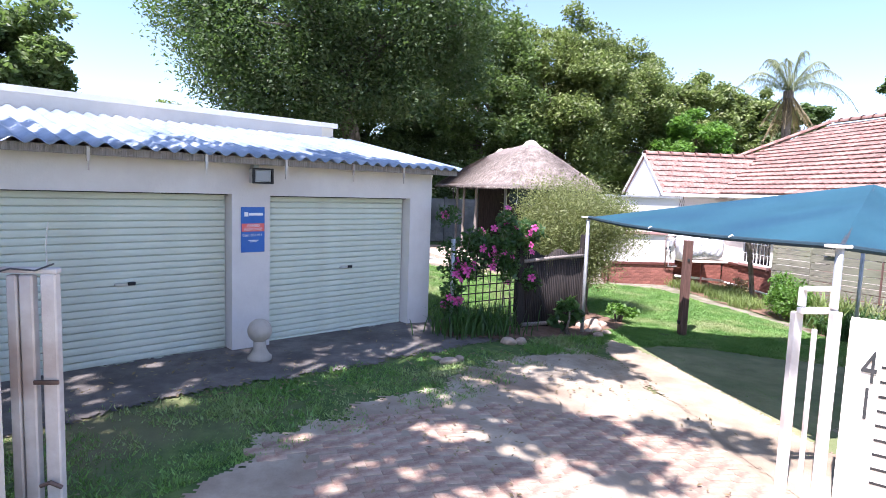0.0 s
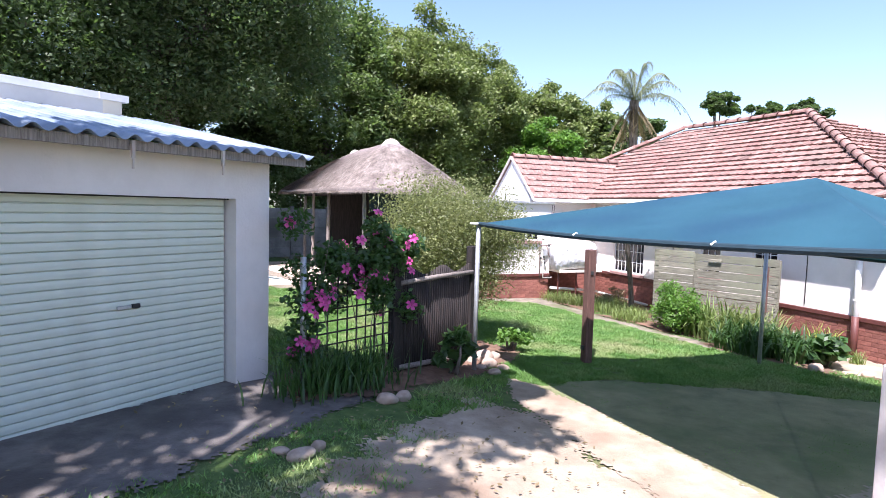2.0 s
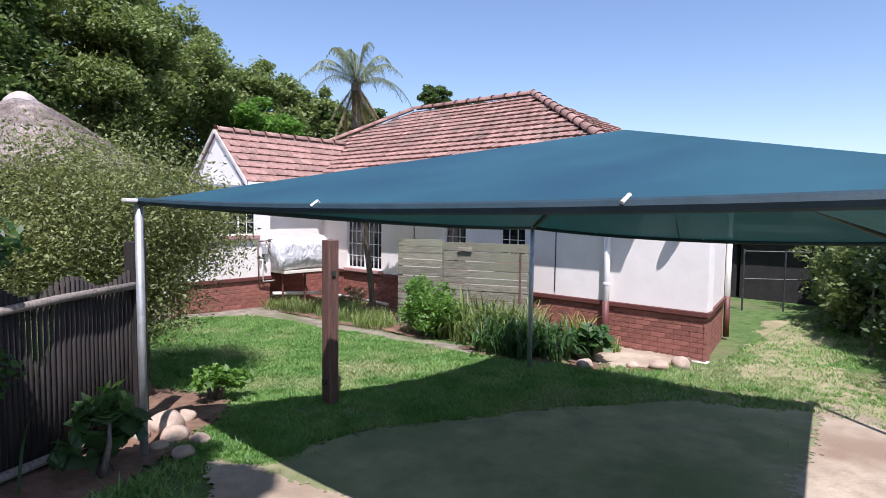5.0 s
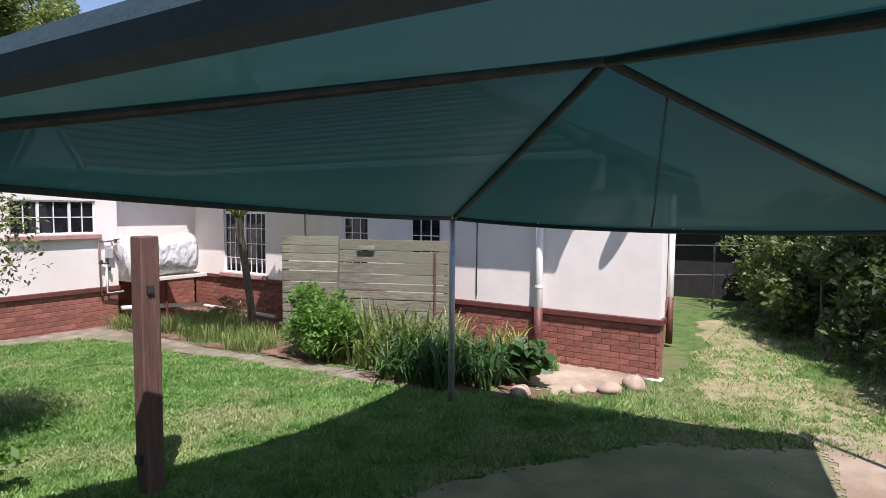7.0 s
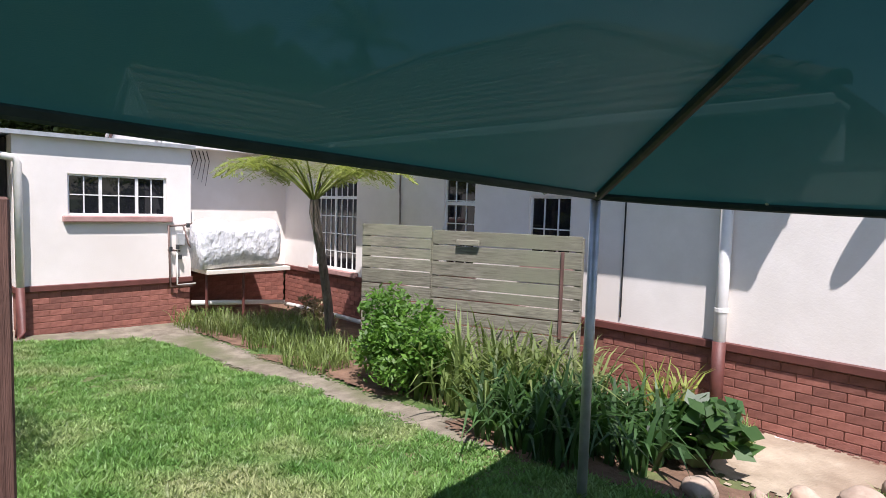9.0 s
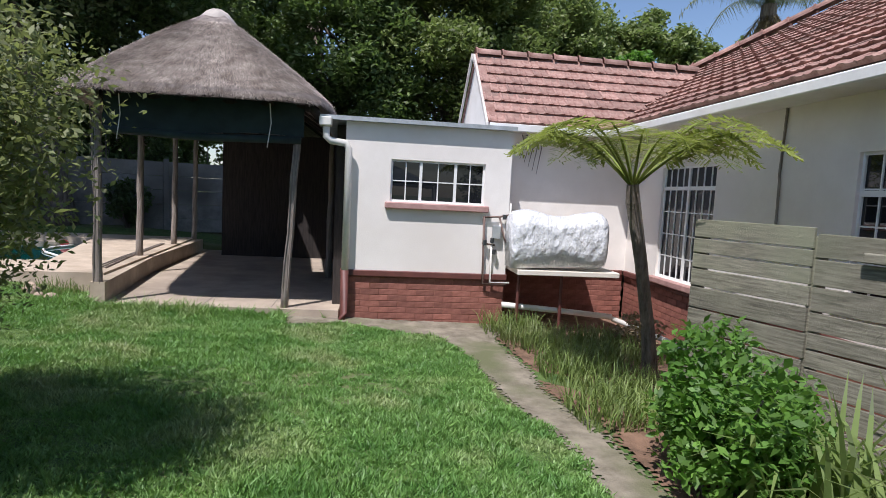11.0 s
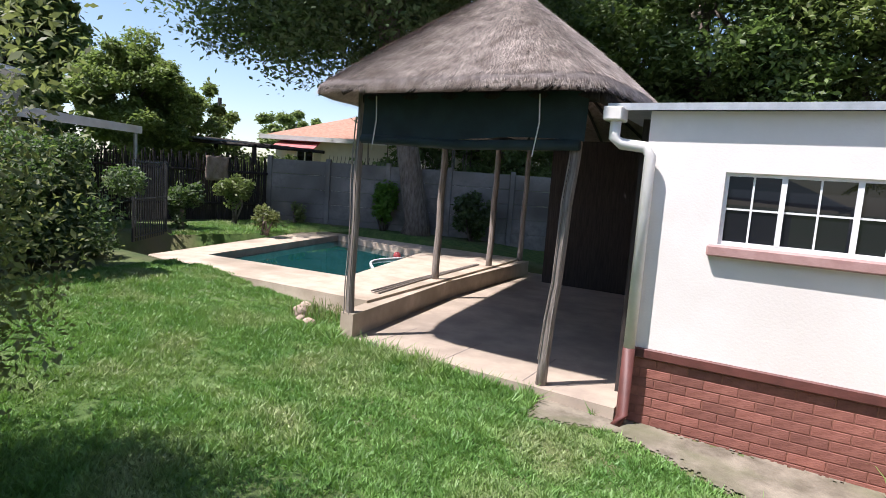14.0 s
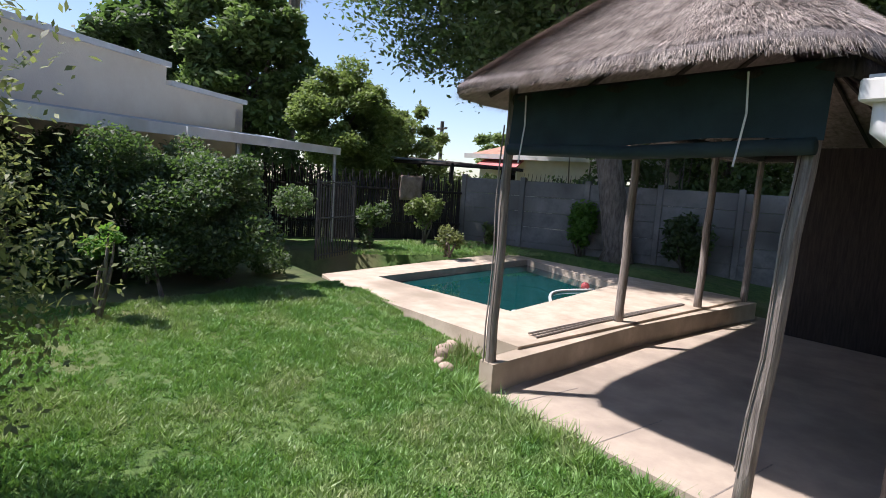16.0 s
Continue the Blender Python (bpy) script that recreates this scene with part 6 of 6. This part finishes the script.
# ---------- trees and hedges ----------
def hedge(name, a, b, width, h, material, label, count, leaf, seed):
    """A clipped row of leaf lumps from a to b over dark stems."""
    g = np.random.default_rng(seed)
    t = empty(name, label, "hedge")
    n = max(6, int((Vector(b) - Vector(a)).length * 26))
    cs, rs = [], []
    for i in range(n):
        f = g.uniform()
        x = a[0] + (b[0] - a[0]) * f + g.uniform(-0.48, 0.48) * width
        y = a[1] + (b[1] - a[1]) * f + g.uniform(-0.48, 0.48) * width
        z = gz(x) + g.uniform(0.1, 0.88) * h
        cs.append((x, y, z))
        r = g.uniform(0.15, 0.32) * min(width, h)
        rs.append((r, r, r * 0.8))
    pts = clump_points(cs, rs, [count // n] * n, seed + 1, 0.45)
    pts = pts[pts[:, 2] > gzv(pts[:, 0]) + 0.02]
    for i in range(n // 6):
        e = cs[i]
        part("stem", tubebm([(e[0] + g.normal() * 0.1, e[1] + g.normal() * 0.1, gz(e[0]) - 0.05), e], [0.03, 0.01], 5), M_BARK, t)
    soup("foliage", leaves(pts, leaf, 0.3, 0.55, seed + 2), 4, material, t)


hedge("pool_hedge", (-1.75, 12.8), (-0.5, 15.65), 1.25, 1.72, L_DARK, "dense dark hedge with pale flower specks beside the lawn", 100000, 0.026, 141)
hedge("side_hedge", (9.4, 4.7), (14.6, 6.9), 1.4, 2.4, L_DARK, "tall dark hedge along the side boundary", 30000, 0.06, 142)
hedge("side_hedge", (13.2, 6.7), (16.6, 7.9), 1.2, 1.9, L_MID, "tall dark hedge along the side boundary", 9000, 0.06, 143)
hedge("boundary_thicket", (-13.5, 14.5), (-8.8, 20.6), 1.4, 2.6, L_DARK, "dense dark thicket behind the garage side", 20000, 0.07, 155)
hedge("fence_hedge", (-9, 21.0), (-5.2, 23.4), 1.6, 1.75, L_MID, "mixed bushes behind the stick fence", 26000, 0.06, 144)
shrub("pool_shrub", (-1.7, 23.0, 0.75), (0.42, 0.42, 0.5), L_BRIGHT, "bright green shrub before the concrete wall", 2200, 0.06, 12, 145, 5)
shrub("pool_shrub", (0.3, 23.8, 0.7), (0.55, 0.45, 0.6), L_DARK, "dark shrub before the concrete wall", 2200, 0.06, 12, 146, 5)
shrub("lollipop_bush", (-3.9, 20.4, 0.85), (0.45, 0.45, 0.42), L_MID, "clipped round bush before the stick fence", 2600, 0.045, 12, 147, 4)
shrub("rose_bush", (-2.35, 19.9, 0.4), (0.32, 0.32, 0.3), L_OLIVE, "straggly flowering rose bush on the grass", 700, 0.04, 9, 148, 6)
shrub("rose_bush", (-3.6, 22.0, 0.35), (0.3, 0.3, 0.35), L_MID, "straggly flowering rose bush on the grass", 700, 0.04, 9, 149, 6)
shrub("gate_creeper", (-3.35, 18.75, 0.6), (0.35, 0.35, 0.55), L_DARK, "creeper bush beside the garden gate", 1800, 0.045, 10, 150, 5)
strap_plant("pool_edge_grass", 2.3, 16.45, 130, 0.25, 0.005, 0.16, 151, "tuft of fine grass beside the pool deck", L_MID, 0.8, 0.6)
shrub("soft_fern_sprig", (0.35, 13.75, 0.72), (0.25, 0.25, 0.2), L_BRIGHT, "feathery green sprig before the hedge", 500, 0.03, 8, 152, 3)

tree("shade_tree", (-1.0, 23.3), 13.0, (6.4, 5.0, 5.1), L_DARK, "large dark broad-leaved tree behind the pool", 330, 0.078, 400, 0.3, 201, (-1.5, -0.9), 0.27, 40)
hedge("boundary_thicket", (-3.2, 24.6), (5.5, 28.2), 1.6, 4.2, L_MIDDARK, "dense dark thicket behind the concrete wall", 42000, 0.07, 145)
tree("background_tree", (-1.5, 28.8), 9.5, (4.2, 3.0, 4.4), L_MIDDARK, "dense dark tree behind the concrete wall", 120, 0.12, 300, 0.25, 208, (0, 0), 0.12, 8)
tree("evergreen_tree", (4.0, 29.0), 11.5, (4.0, 3.2, 5.2), L_MIDDARK, "dense dark evergreen behind the gazebo", 170, 0.11, 330, 0.3, 202, (0, 0), 0.15, 10)
tree("round_tree", (8.6, 30.0), 11.6, (4.0, 3.4, 5.0), L_MID, "tall rounded olive green tree", 210, 0.1, 360, 0.3, 203, (0, 0), 0.16, 10)
tree("round_tree", (12.6, 32.0), 11.2, (3.3, 3.2, 4.6), L_MID, "tall rounded olive green tree", 150, 0.1, 340, 0.28, 204, (0, 0), 0.2, 10)
tree("background_tree", (17.0, 31.9), 9.5, (3.2, 2.4, 3.0), L_MID, "distant green tree behind the roof", 90, 0.13, 300, 0.25, 207, (0, 0), 0.3, 6)
tree("bright_tree", (15.0, 28.5), 7.2, (2.5, 2.0, 2.8), L_BRIGHT, "bright green garden tree behind the house", 50, 0.12, 300, 0.18, 205, (0, 0), 0.2, 6)
tree("background_tree", (20.2, 33.4), 9.3, (3.0, 2.5, 2.6), L_MID, "distant green tree behind the roof", 60, 0.16, 300, 0.25, 206, (0, 0), 0.2, 6)
for i, (x, y, h, r) in enumerate(((25.1, 28.0, 9.2, 1.15), (28.0, 27.7, 8.7, 0.9), (30.9, 27.3, 9.2, 1.3), (22.0, 31.0, 8.2, 2.2))):
    tree("distant_tree", (x, y), h, (r, r, r * 0.75), L_DARK, "distant tree top above the roof ridge", 26, 0.17, 190, 0.2, 210 + i, (0, 0), 0.45, 5)
tree("distant_tree", (23.2, 11.9), 4.1, (1.8, 1.9, 1.5), L_DARK, "distant tree at the boundary", 30, 0.2, 220, 0.2, 216, (0, 0), 0.2, 5)
tree("garden_tree", (-7.3, 20.2), 4.25, (1.5, 1.5, 1.6), L_LIGHT, "light green feathery tree behind the fence", 110, 0.06, 420, 0.12, 217, (0, 0), 0.2, 7)
tree("garden_tree", (-11.9, 25.2), 4.6, (1.9, 1.8, 1.7), L_MID, "green tree behind the fence", 40, 0.1, 320, 0.14, 218, (0, 0), 0.2, 7)
tree("dark_pine", (-11.0, 18.9), 7.2, (2.3, 2.2, 2.8), L_MIDDARK, "dark dense tree behind the garage parapet", 110, 0.12, 330, 0.25, 219, (0, 0), 0.18, 10)
tree("dark_pine", (-12.8, 17.0), 6.6, (2.6, 2.4, 2.8), L_DARK, "dark dense tree behind the garage parapet", 70, 0.12, 300, 0.25, 220, (0, 0), 0.18, 10)
tree("distant_tree", (-26.0, 44.0), 6.0, (4.5, 4.5, 2.4), L_MID, "hazy tree line beyond the street", 30, 0.22, 220, 0.2, 221, (0, 0), 0.2, 4)
tree("street_tree", (-5.8, 1.4), 8.8, (3.2, 3.7, 1.5), L_DARK, "overhanging street tree that shades the driveway", 110, 0.13, 42, 0.22, 222, (3.2, 2.5), 0.62, 30)
tree("street_tree", (-6.2, 0.4), 8.6, (1.6, 1.4, 0.95), L_DARK, "overhanging street tree that shades the flower bed", 130, 0.13, 150, 0.16, 224, (5.15, 5.5), 0.7, 22)
tree("street_tree", (-8.4, 0.6), 8.3, (2.7, 2.6, 1.2), L_DARK, "overhanging street tree that shades the driveway", 90, 0.13, 46, 0.2, 225, (3.2, 2.4), 0.66, 24)
tree("back_tree", (13.5, 2.0), 7.5, (2.4, 2.4, 2.6), L_DARK, "tree beyond the side hedge", 46, 0.13, 220, 0.2, 223, (0, 0), 0.25, 7)


def palm(name, x, y, h, label, nfr, ln, seed, dead=7):
    g = np.random.default_rng(seed)
    t = empty(name, label, "palm")
    z0 = gz(x)
    bm = tubebm([(x, y, z0 - 0.1), (x + 0.1, y, z0 + h * 0.5), (x, y, z0 + h)], [0.24, 0.17, 0.2], 10)
    part("trunk", bm, M_BARK, t)
    for mat_, cnt, lo_, hi_, nm_ in ((L_PALM, nfr, 0.25, 1.45, "frond"), (L_DRY, dead, -1.3, -0.7, "dead_frond")):
        quads = []
        for k in range(cnt):
            az = k * 2.399 + g.uniform(-0.2, 0.2)
            el = g.uniform(lo_, hi_)
            d, sd = Vector((math.cos(az), math.sin(az), 0)), Vector((-math.sin(az), math.cos(az), 0))
            L_ = ln * g.uniform(0.8, 1.1) * (0.7 if mat_ is L_DRY else 1)
            prev = None
            for s in np.linspace(0, 1, 60):
                p = Vector((x, y, z0 + h)) + d * L_ * s * math.cos(el) + Vector((0, 0, L_ * (s * math.sin(el) - 0.62 * s * s * s * (1.0 if el > 0 else 0.1))))
                if prev:
                    quads.append([prev + sd * 0.015, prev - sd * 0.015, p - sd * 0.012, p + sd * 0.012])
                    w = 0.42 * math.sin(math.pi * min(1, s * 0.9 + 0.1))
                    for q in (1, -1):
                        tipp = p + sd * q * w * 0.8 + d * 0.25 * w + Vector((0, 0, -0.75 * w + g.normal() * 0.08))
                        quads.append([p, p + d * 0.022, tipp, p - d * 0.006])
                prev = p
        soup(nm_, np.array([[tuple(v) for v in q] for q in quads]), 4, mat_, t)


palm("queen_palm", 16.0, 23.7, 7.0, "tall palm with drooping feathery fronds behind the house", 21, 3.0, 301, 12)
palm("queen_palm", -13.0, 21.1, 8.2, "tall palm with fronds hanging above the garden", 16, 2.4, 302, 2)

# ---------- roof tiles ----------
near_eave = lambda p: p.y > 11.6 and p.y < 17.5 and p.z < 2.95
lay_tiles([SW, RS, RN, NW], SW, NW, RS, 0.23, 0.245, house, near_eave)
lay_tiles([SW, SE, RS], SW, SE, RS, 0.23, 0.245, house, lambda p: False)
lay_tiles([WE0, WE1 + Vector((0.2, 0, 0)), WR1, WR0], WE0, WE1, WR0, 0.23, 0.235, house, lambda p: True)
ridge_caps(SW + Vector((0, 0, 0.05)), RS + Vector((0, 0, 0.05)), house)
ridge_caps(RS + Vector((0, 0, 0.05)), RN + Vector((0, 0, 0.05)), house)
ridge_caps(RN + Vector((0, 0, 0.05)), NW + Vector((0, 0, 0.05)), house)
ridge_caps(WR0 + Vector((0, 0, 0.02)), WR1 + Vector((0, 0, 0.02)), house)

# ---------- plinth bricks ----------
bm = boxbm(0, 0.217, 0, 0.03, 0, 0.066, 0.003)
brick_me = bpy.data.meshes.new("brick")
bm.to_mesh(brick_me)
bm.free()
brick_me.materials.append(M_BRICK)


def brick_face(m, length, z0, z1, parent):
    """Bricks in stretcher bond on a face; local x along, y out of the wall is negative."""
    r = 0
    z = z1 - 0.073
    while z > z0:
        x = -0.1125 if r % 2 else 0.0
        while x < length - 0.05:
            a, b = max(0, x), min(length, x + 0.215)
            if b - a > 0.04:
                ob = new("brick", brick_me)
                ob.parent = parent
                k = math.sin(r * 12.3 + x * 57.1) * 0.5
                ob.matrix_world = m @ Matrix.Translation((a, 0.011 + 0.002 * k, z)) @ Matrix.Diagonal(((b - a) / 0.215, 1, 1, 1))
            x += 0.225
        z -= 0.073
        r += 1


brick_face(pose(KX + 0.01, KY, 0), KR - KX - 0.02, -0.5, PL - 0.075, house)
brick_face(facing_west(10.9, 0), 10.9 - HY, -0.55, PL - 0.075, house)
brick_face(facing_west(WY, 0), WY - 13.6, -0.5, PL - 0.075, house)
brick_face(pose(HX + 0.01, HY, 0, rz=math.degrees(math.atan2(0.34, 1.89))), 1.9, -0.55, PL - 0.075, house)
brick_face(pose(KR + 0.01, WY, 0), HX - KR - 0.02, -0.5, PL - 0.075, house)

# ---------- clay pavers in the driveway ----------
bm = boxbm(-0.105, 0.105, -0.05, 0.05, 0, 0.02, 0.004)
pv_me = bpy.data.meshes.new("paver")
bm.to_mesh(pv_me)
bm.free()
pv_me.materials.append(M_PAVER)
drive = bpy.data.objects["driveway"]
PAVED = [(-1.35, 5.3), (-0.2, 6.0), (0.9, 6.4), (2.6, 6.2), (2.65, 3.4), (-1.3, 3.4)]
cnt = 0
tv = np.array([v.co[:] for v in pv_me.vertices])
far_v, far_f = [], []
tf = [p.vertices[:] for p in pv_me.polygons]
for j in range(32):
    for i in range(20):
        x, y = -1.4 + i * 0.218 + (0.109 if j % 2 else 0), 6.4 - j * 0.108
        cov = wobble(np.array([x]), np.array([y]), 1.9, 1.0, 5)[0] + 0.35 * math.sin(x * 5.3 + 1.7 * math.sin(y * 3.1)) + random.uniform(-0.25, 0.25)
        if not inside(PAVED, np.array([x]), np.array([y]))[0] or cov > 0.55:
            continue
        m = pose(x, y, gz(x) - 0.003 - 0.01 * max(cov, -0.3), random.uniform(-1.2, 1.2), (6.5 if x > 0 else 1) + random.uniform(-1.2, 1.2), 14 + 3 * math.sin(x * 9 + y * 7))
        if cnt < 300:
            ob = new("paver", pv_me)
            ob.parent = drive
            ob.matrix_world = m
            cnt += 1
        else:
            mm = np.array(m)
            far_f += [[q + len(far_v) * len(tv) for q in f] for f in tf]
            far_v.append(tv @ mm[:3, :3].T + mm[:3, 3])
if far_v:
    ob = raw("paver_rest", np.concatenate(far_v).tolist(), far_f, M_PAVER2, drive)
    ob["kind"] = "stuff"

# ---------- fallen leaves ----------
gl_ = np.random.default_rng(404)
lx, ly = gl_.uniform(-3.2, 3.0, 3200), gl_.uniform(3.4, 9.2, 3200)
dens = wobble(lx, ly, 1.4, 1.0, 2) + gl_.uniform(-0.6, 0.6, 3200)
front = (lx - G0.x) * NN.x + (ly - G0.y) * NN.y
keep_ = (front < -0.05) & (dens + 0.35 * (front > -1.6) > 0.1)
lp_ = np.stack([lx, ly, gzv(lx) + 0.034], 1)[keep_]
litter = soup("leaf_litter", leaves(lp_, 0.022, 2.5, 0.5, 405), 4, L_DRY)
tagged(litter, "dry brown fallen leaves scattered on the driveway", "leaves", kind="stuff")

# ---------- grass ----------
def grass(name, poly, density, h, seed, holes=(), material=None, label="short green lawn grass", thin=None):
    g = np.random.default_rng(seed)
    xs, ys = [p[0] for p in poly], [p[1] for p in poly]
    n = int((max(xs) - min(xs)) * (max(ys) - min(ys)) * density)
    x, y = g.uniform(min(xs), max(xs), n), g.uniform(min(ys), max(ys), n)
    wx, wy = x + wobble(x, y, 3.1, 0.14), y + wobble(y, x, 3.7, 0.14, 2)
    keep = inside(poly, x, y)
    for p in holes:
        keep &= ~inside(p, wx, wy)
    if thin:
        keep &= g.uniform(size=n) < thin(x, y)
    x, y = x[keep], y[keep]
    n = len(x)
    z = gzv(x)
    clump = 0.8 + 0.45 * wobble(x, y, 4.0, 1.0, 3) + 0.5 * wobble(x, y, 17.0, 1.0, 1) + 0.4 * wobble(x, y, 43.0, 1.0, 5)
    hh = h * np.clip(clump, 0.2, 1.9) * g.uniform(0.6, 1.25, n)
    az = g.uniform(0, math.tau, n)
    w = g.uniform(0.005, 0.011, n)
    dx, dy = np.cos(az) * w, np.sin(az) * w
    tx, ty = x + g.normal(0, 0.7, n) * hh, y + g.normal(0, 0.7, n) * hh
    v = np.stack([np.stack([x - dx, y - dy, z - 0.005], 1), np.stack([x + dx, y + dy, z - 0.005], 1), np.stack([tx, ty, z + hh], 1)], 1)
    ob = soup(name, v, 3, material or M_BLADE)
    return tagged(ob, label, "grass", kind="stuff")


HARD = [DIRT, APRON, STRIP, UNDER, PATH_K, BED_HOUSE, BED_FENCE, DECK, LAPA_FLOOR]
LAWN = [(3.1, 9.3), (5.4, 8.8), (6.8, 8.1), (7.9, 8.6), (7.9, 9.3), (7.7, 10.4), (7.2, 13.4), (6.8, 15.6), (5.6, 16.1), (2.9, 16.25), (2.5, 16.75), (-0.5, 16.65), (0.2, 12.5), (2.6, 11.0)]
grass("lawn", LAWN, 12000, 0.036, 401, HARD)
grass("lawn_edge", [(3.2, 9.3), (7.4, 9.1), (8.6, 8.3), (9.4, 8.3), (9.4, 6.0), (7.3, 5.8), (7.3, 7.5), (6.5, 8.6), (5.2, 9.1)], 2600, 0.045, 402, HARD)
grass("side_lawn", [(8.5, 8.2), (17, 8.2), (17, 4.4), (8.0, 4.4)], 2600, 0.04, 403, [], thin=lambda x, y: np.clip(0.55 + 0.6 * wobble(x, y, 1.9, 1.0), 0.1, 1))
DRIVEGRASS = [(-5.2, 3.1), (-2.8, 3.4), (-1.4, 5.0), (-0.1, 5.9), (0.9, 6.9), (1.7, 7.9), (1.2, 8.4), (0.1, 8.2), (-1.6, 7.0), (-5.4, 4.6)]
grass("driveway_grass", DRIVEGRASS, 4200, 0.035, 404, [], thin=lambda x, y: np.clip(0.5 + 0.5 * wobble(x, y, 2.9, 1.0) + 0.5 * wobble(x, y, 7.3, 1.0, 2), 0.0, 1) * np.clip(2.1 - 1.9 * np.abs((x * 0.607 - y * 0.794) + 5.35), 0.06, 1))
grass("bed_grass", [(1.4, 8.3), (2.6, 8.8), (3.2, 9.9), (2.6, 9.8), (1.7, 9.1)], 3000, 0.07, 405, [STRIP], thin=lambda x, y: np.clip(0.7 + 0.9 * wobble(x, y, 3.9, 1.0), 0.0, 1))
grass("back_lawn", [(-4.4, 22.5), (-1.9, 22.2), (-2.6, 18.0), (-4.3, 19.2)], 1500, 0.05, 406)
grass("garage_side_grass", [(0.5, 9.9), (1.4, 10.4), (2.6, 11.2), (0.3, 13.5), (-1.0, 12.0)], 2600, 0.05, 407)
grass("carport_weeds", UNDER, 1900, 0.018, 408, thin=lambda x, y: np.clip(0.2 + 1.2 * wobble(x, y, 2.0, 1.0, 7), 0.0, 1))
grass("floor_edge_grass", [(2.4, 15.9), (5.5, 15.8), (5.5, 16.09), (2.74, 16.2), (2.4, 16.3)], 5200, 0.115, 409, [PATH_K])
grass("bed_edge_grass", [(7.3, 8.7), (8.4, 8.0), (9.3, 7.9), (9.35, 8.35), (8.5, 8.7), (7.9, 9.3), (7.6, 10.3), (7.4, 10.2)], 4200, 0.06, 410)
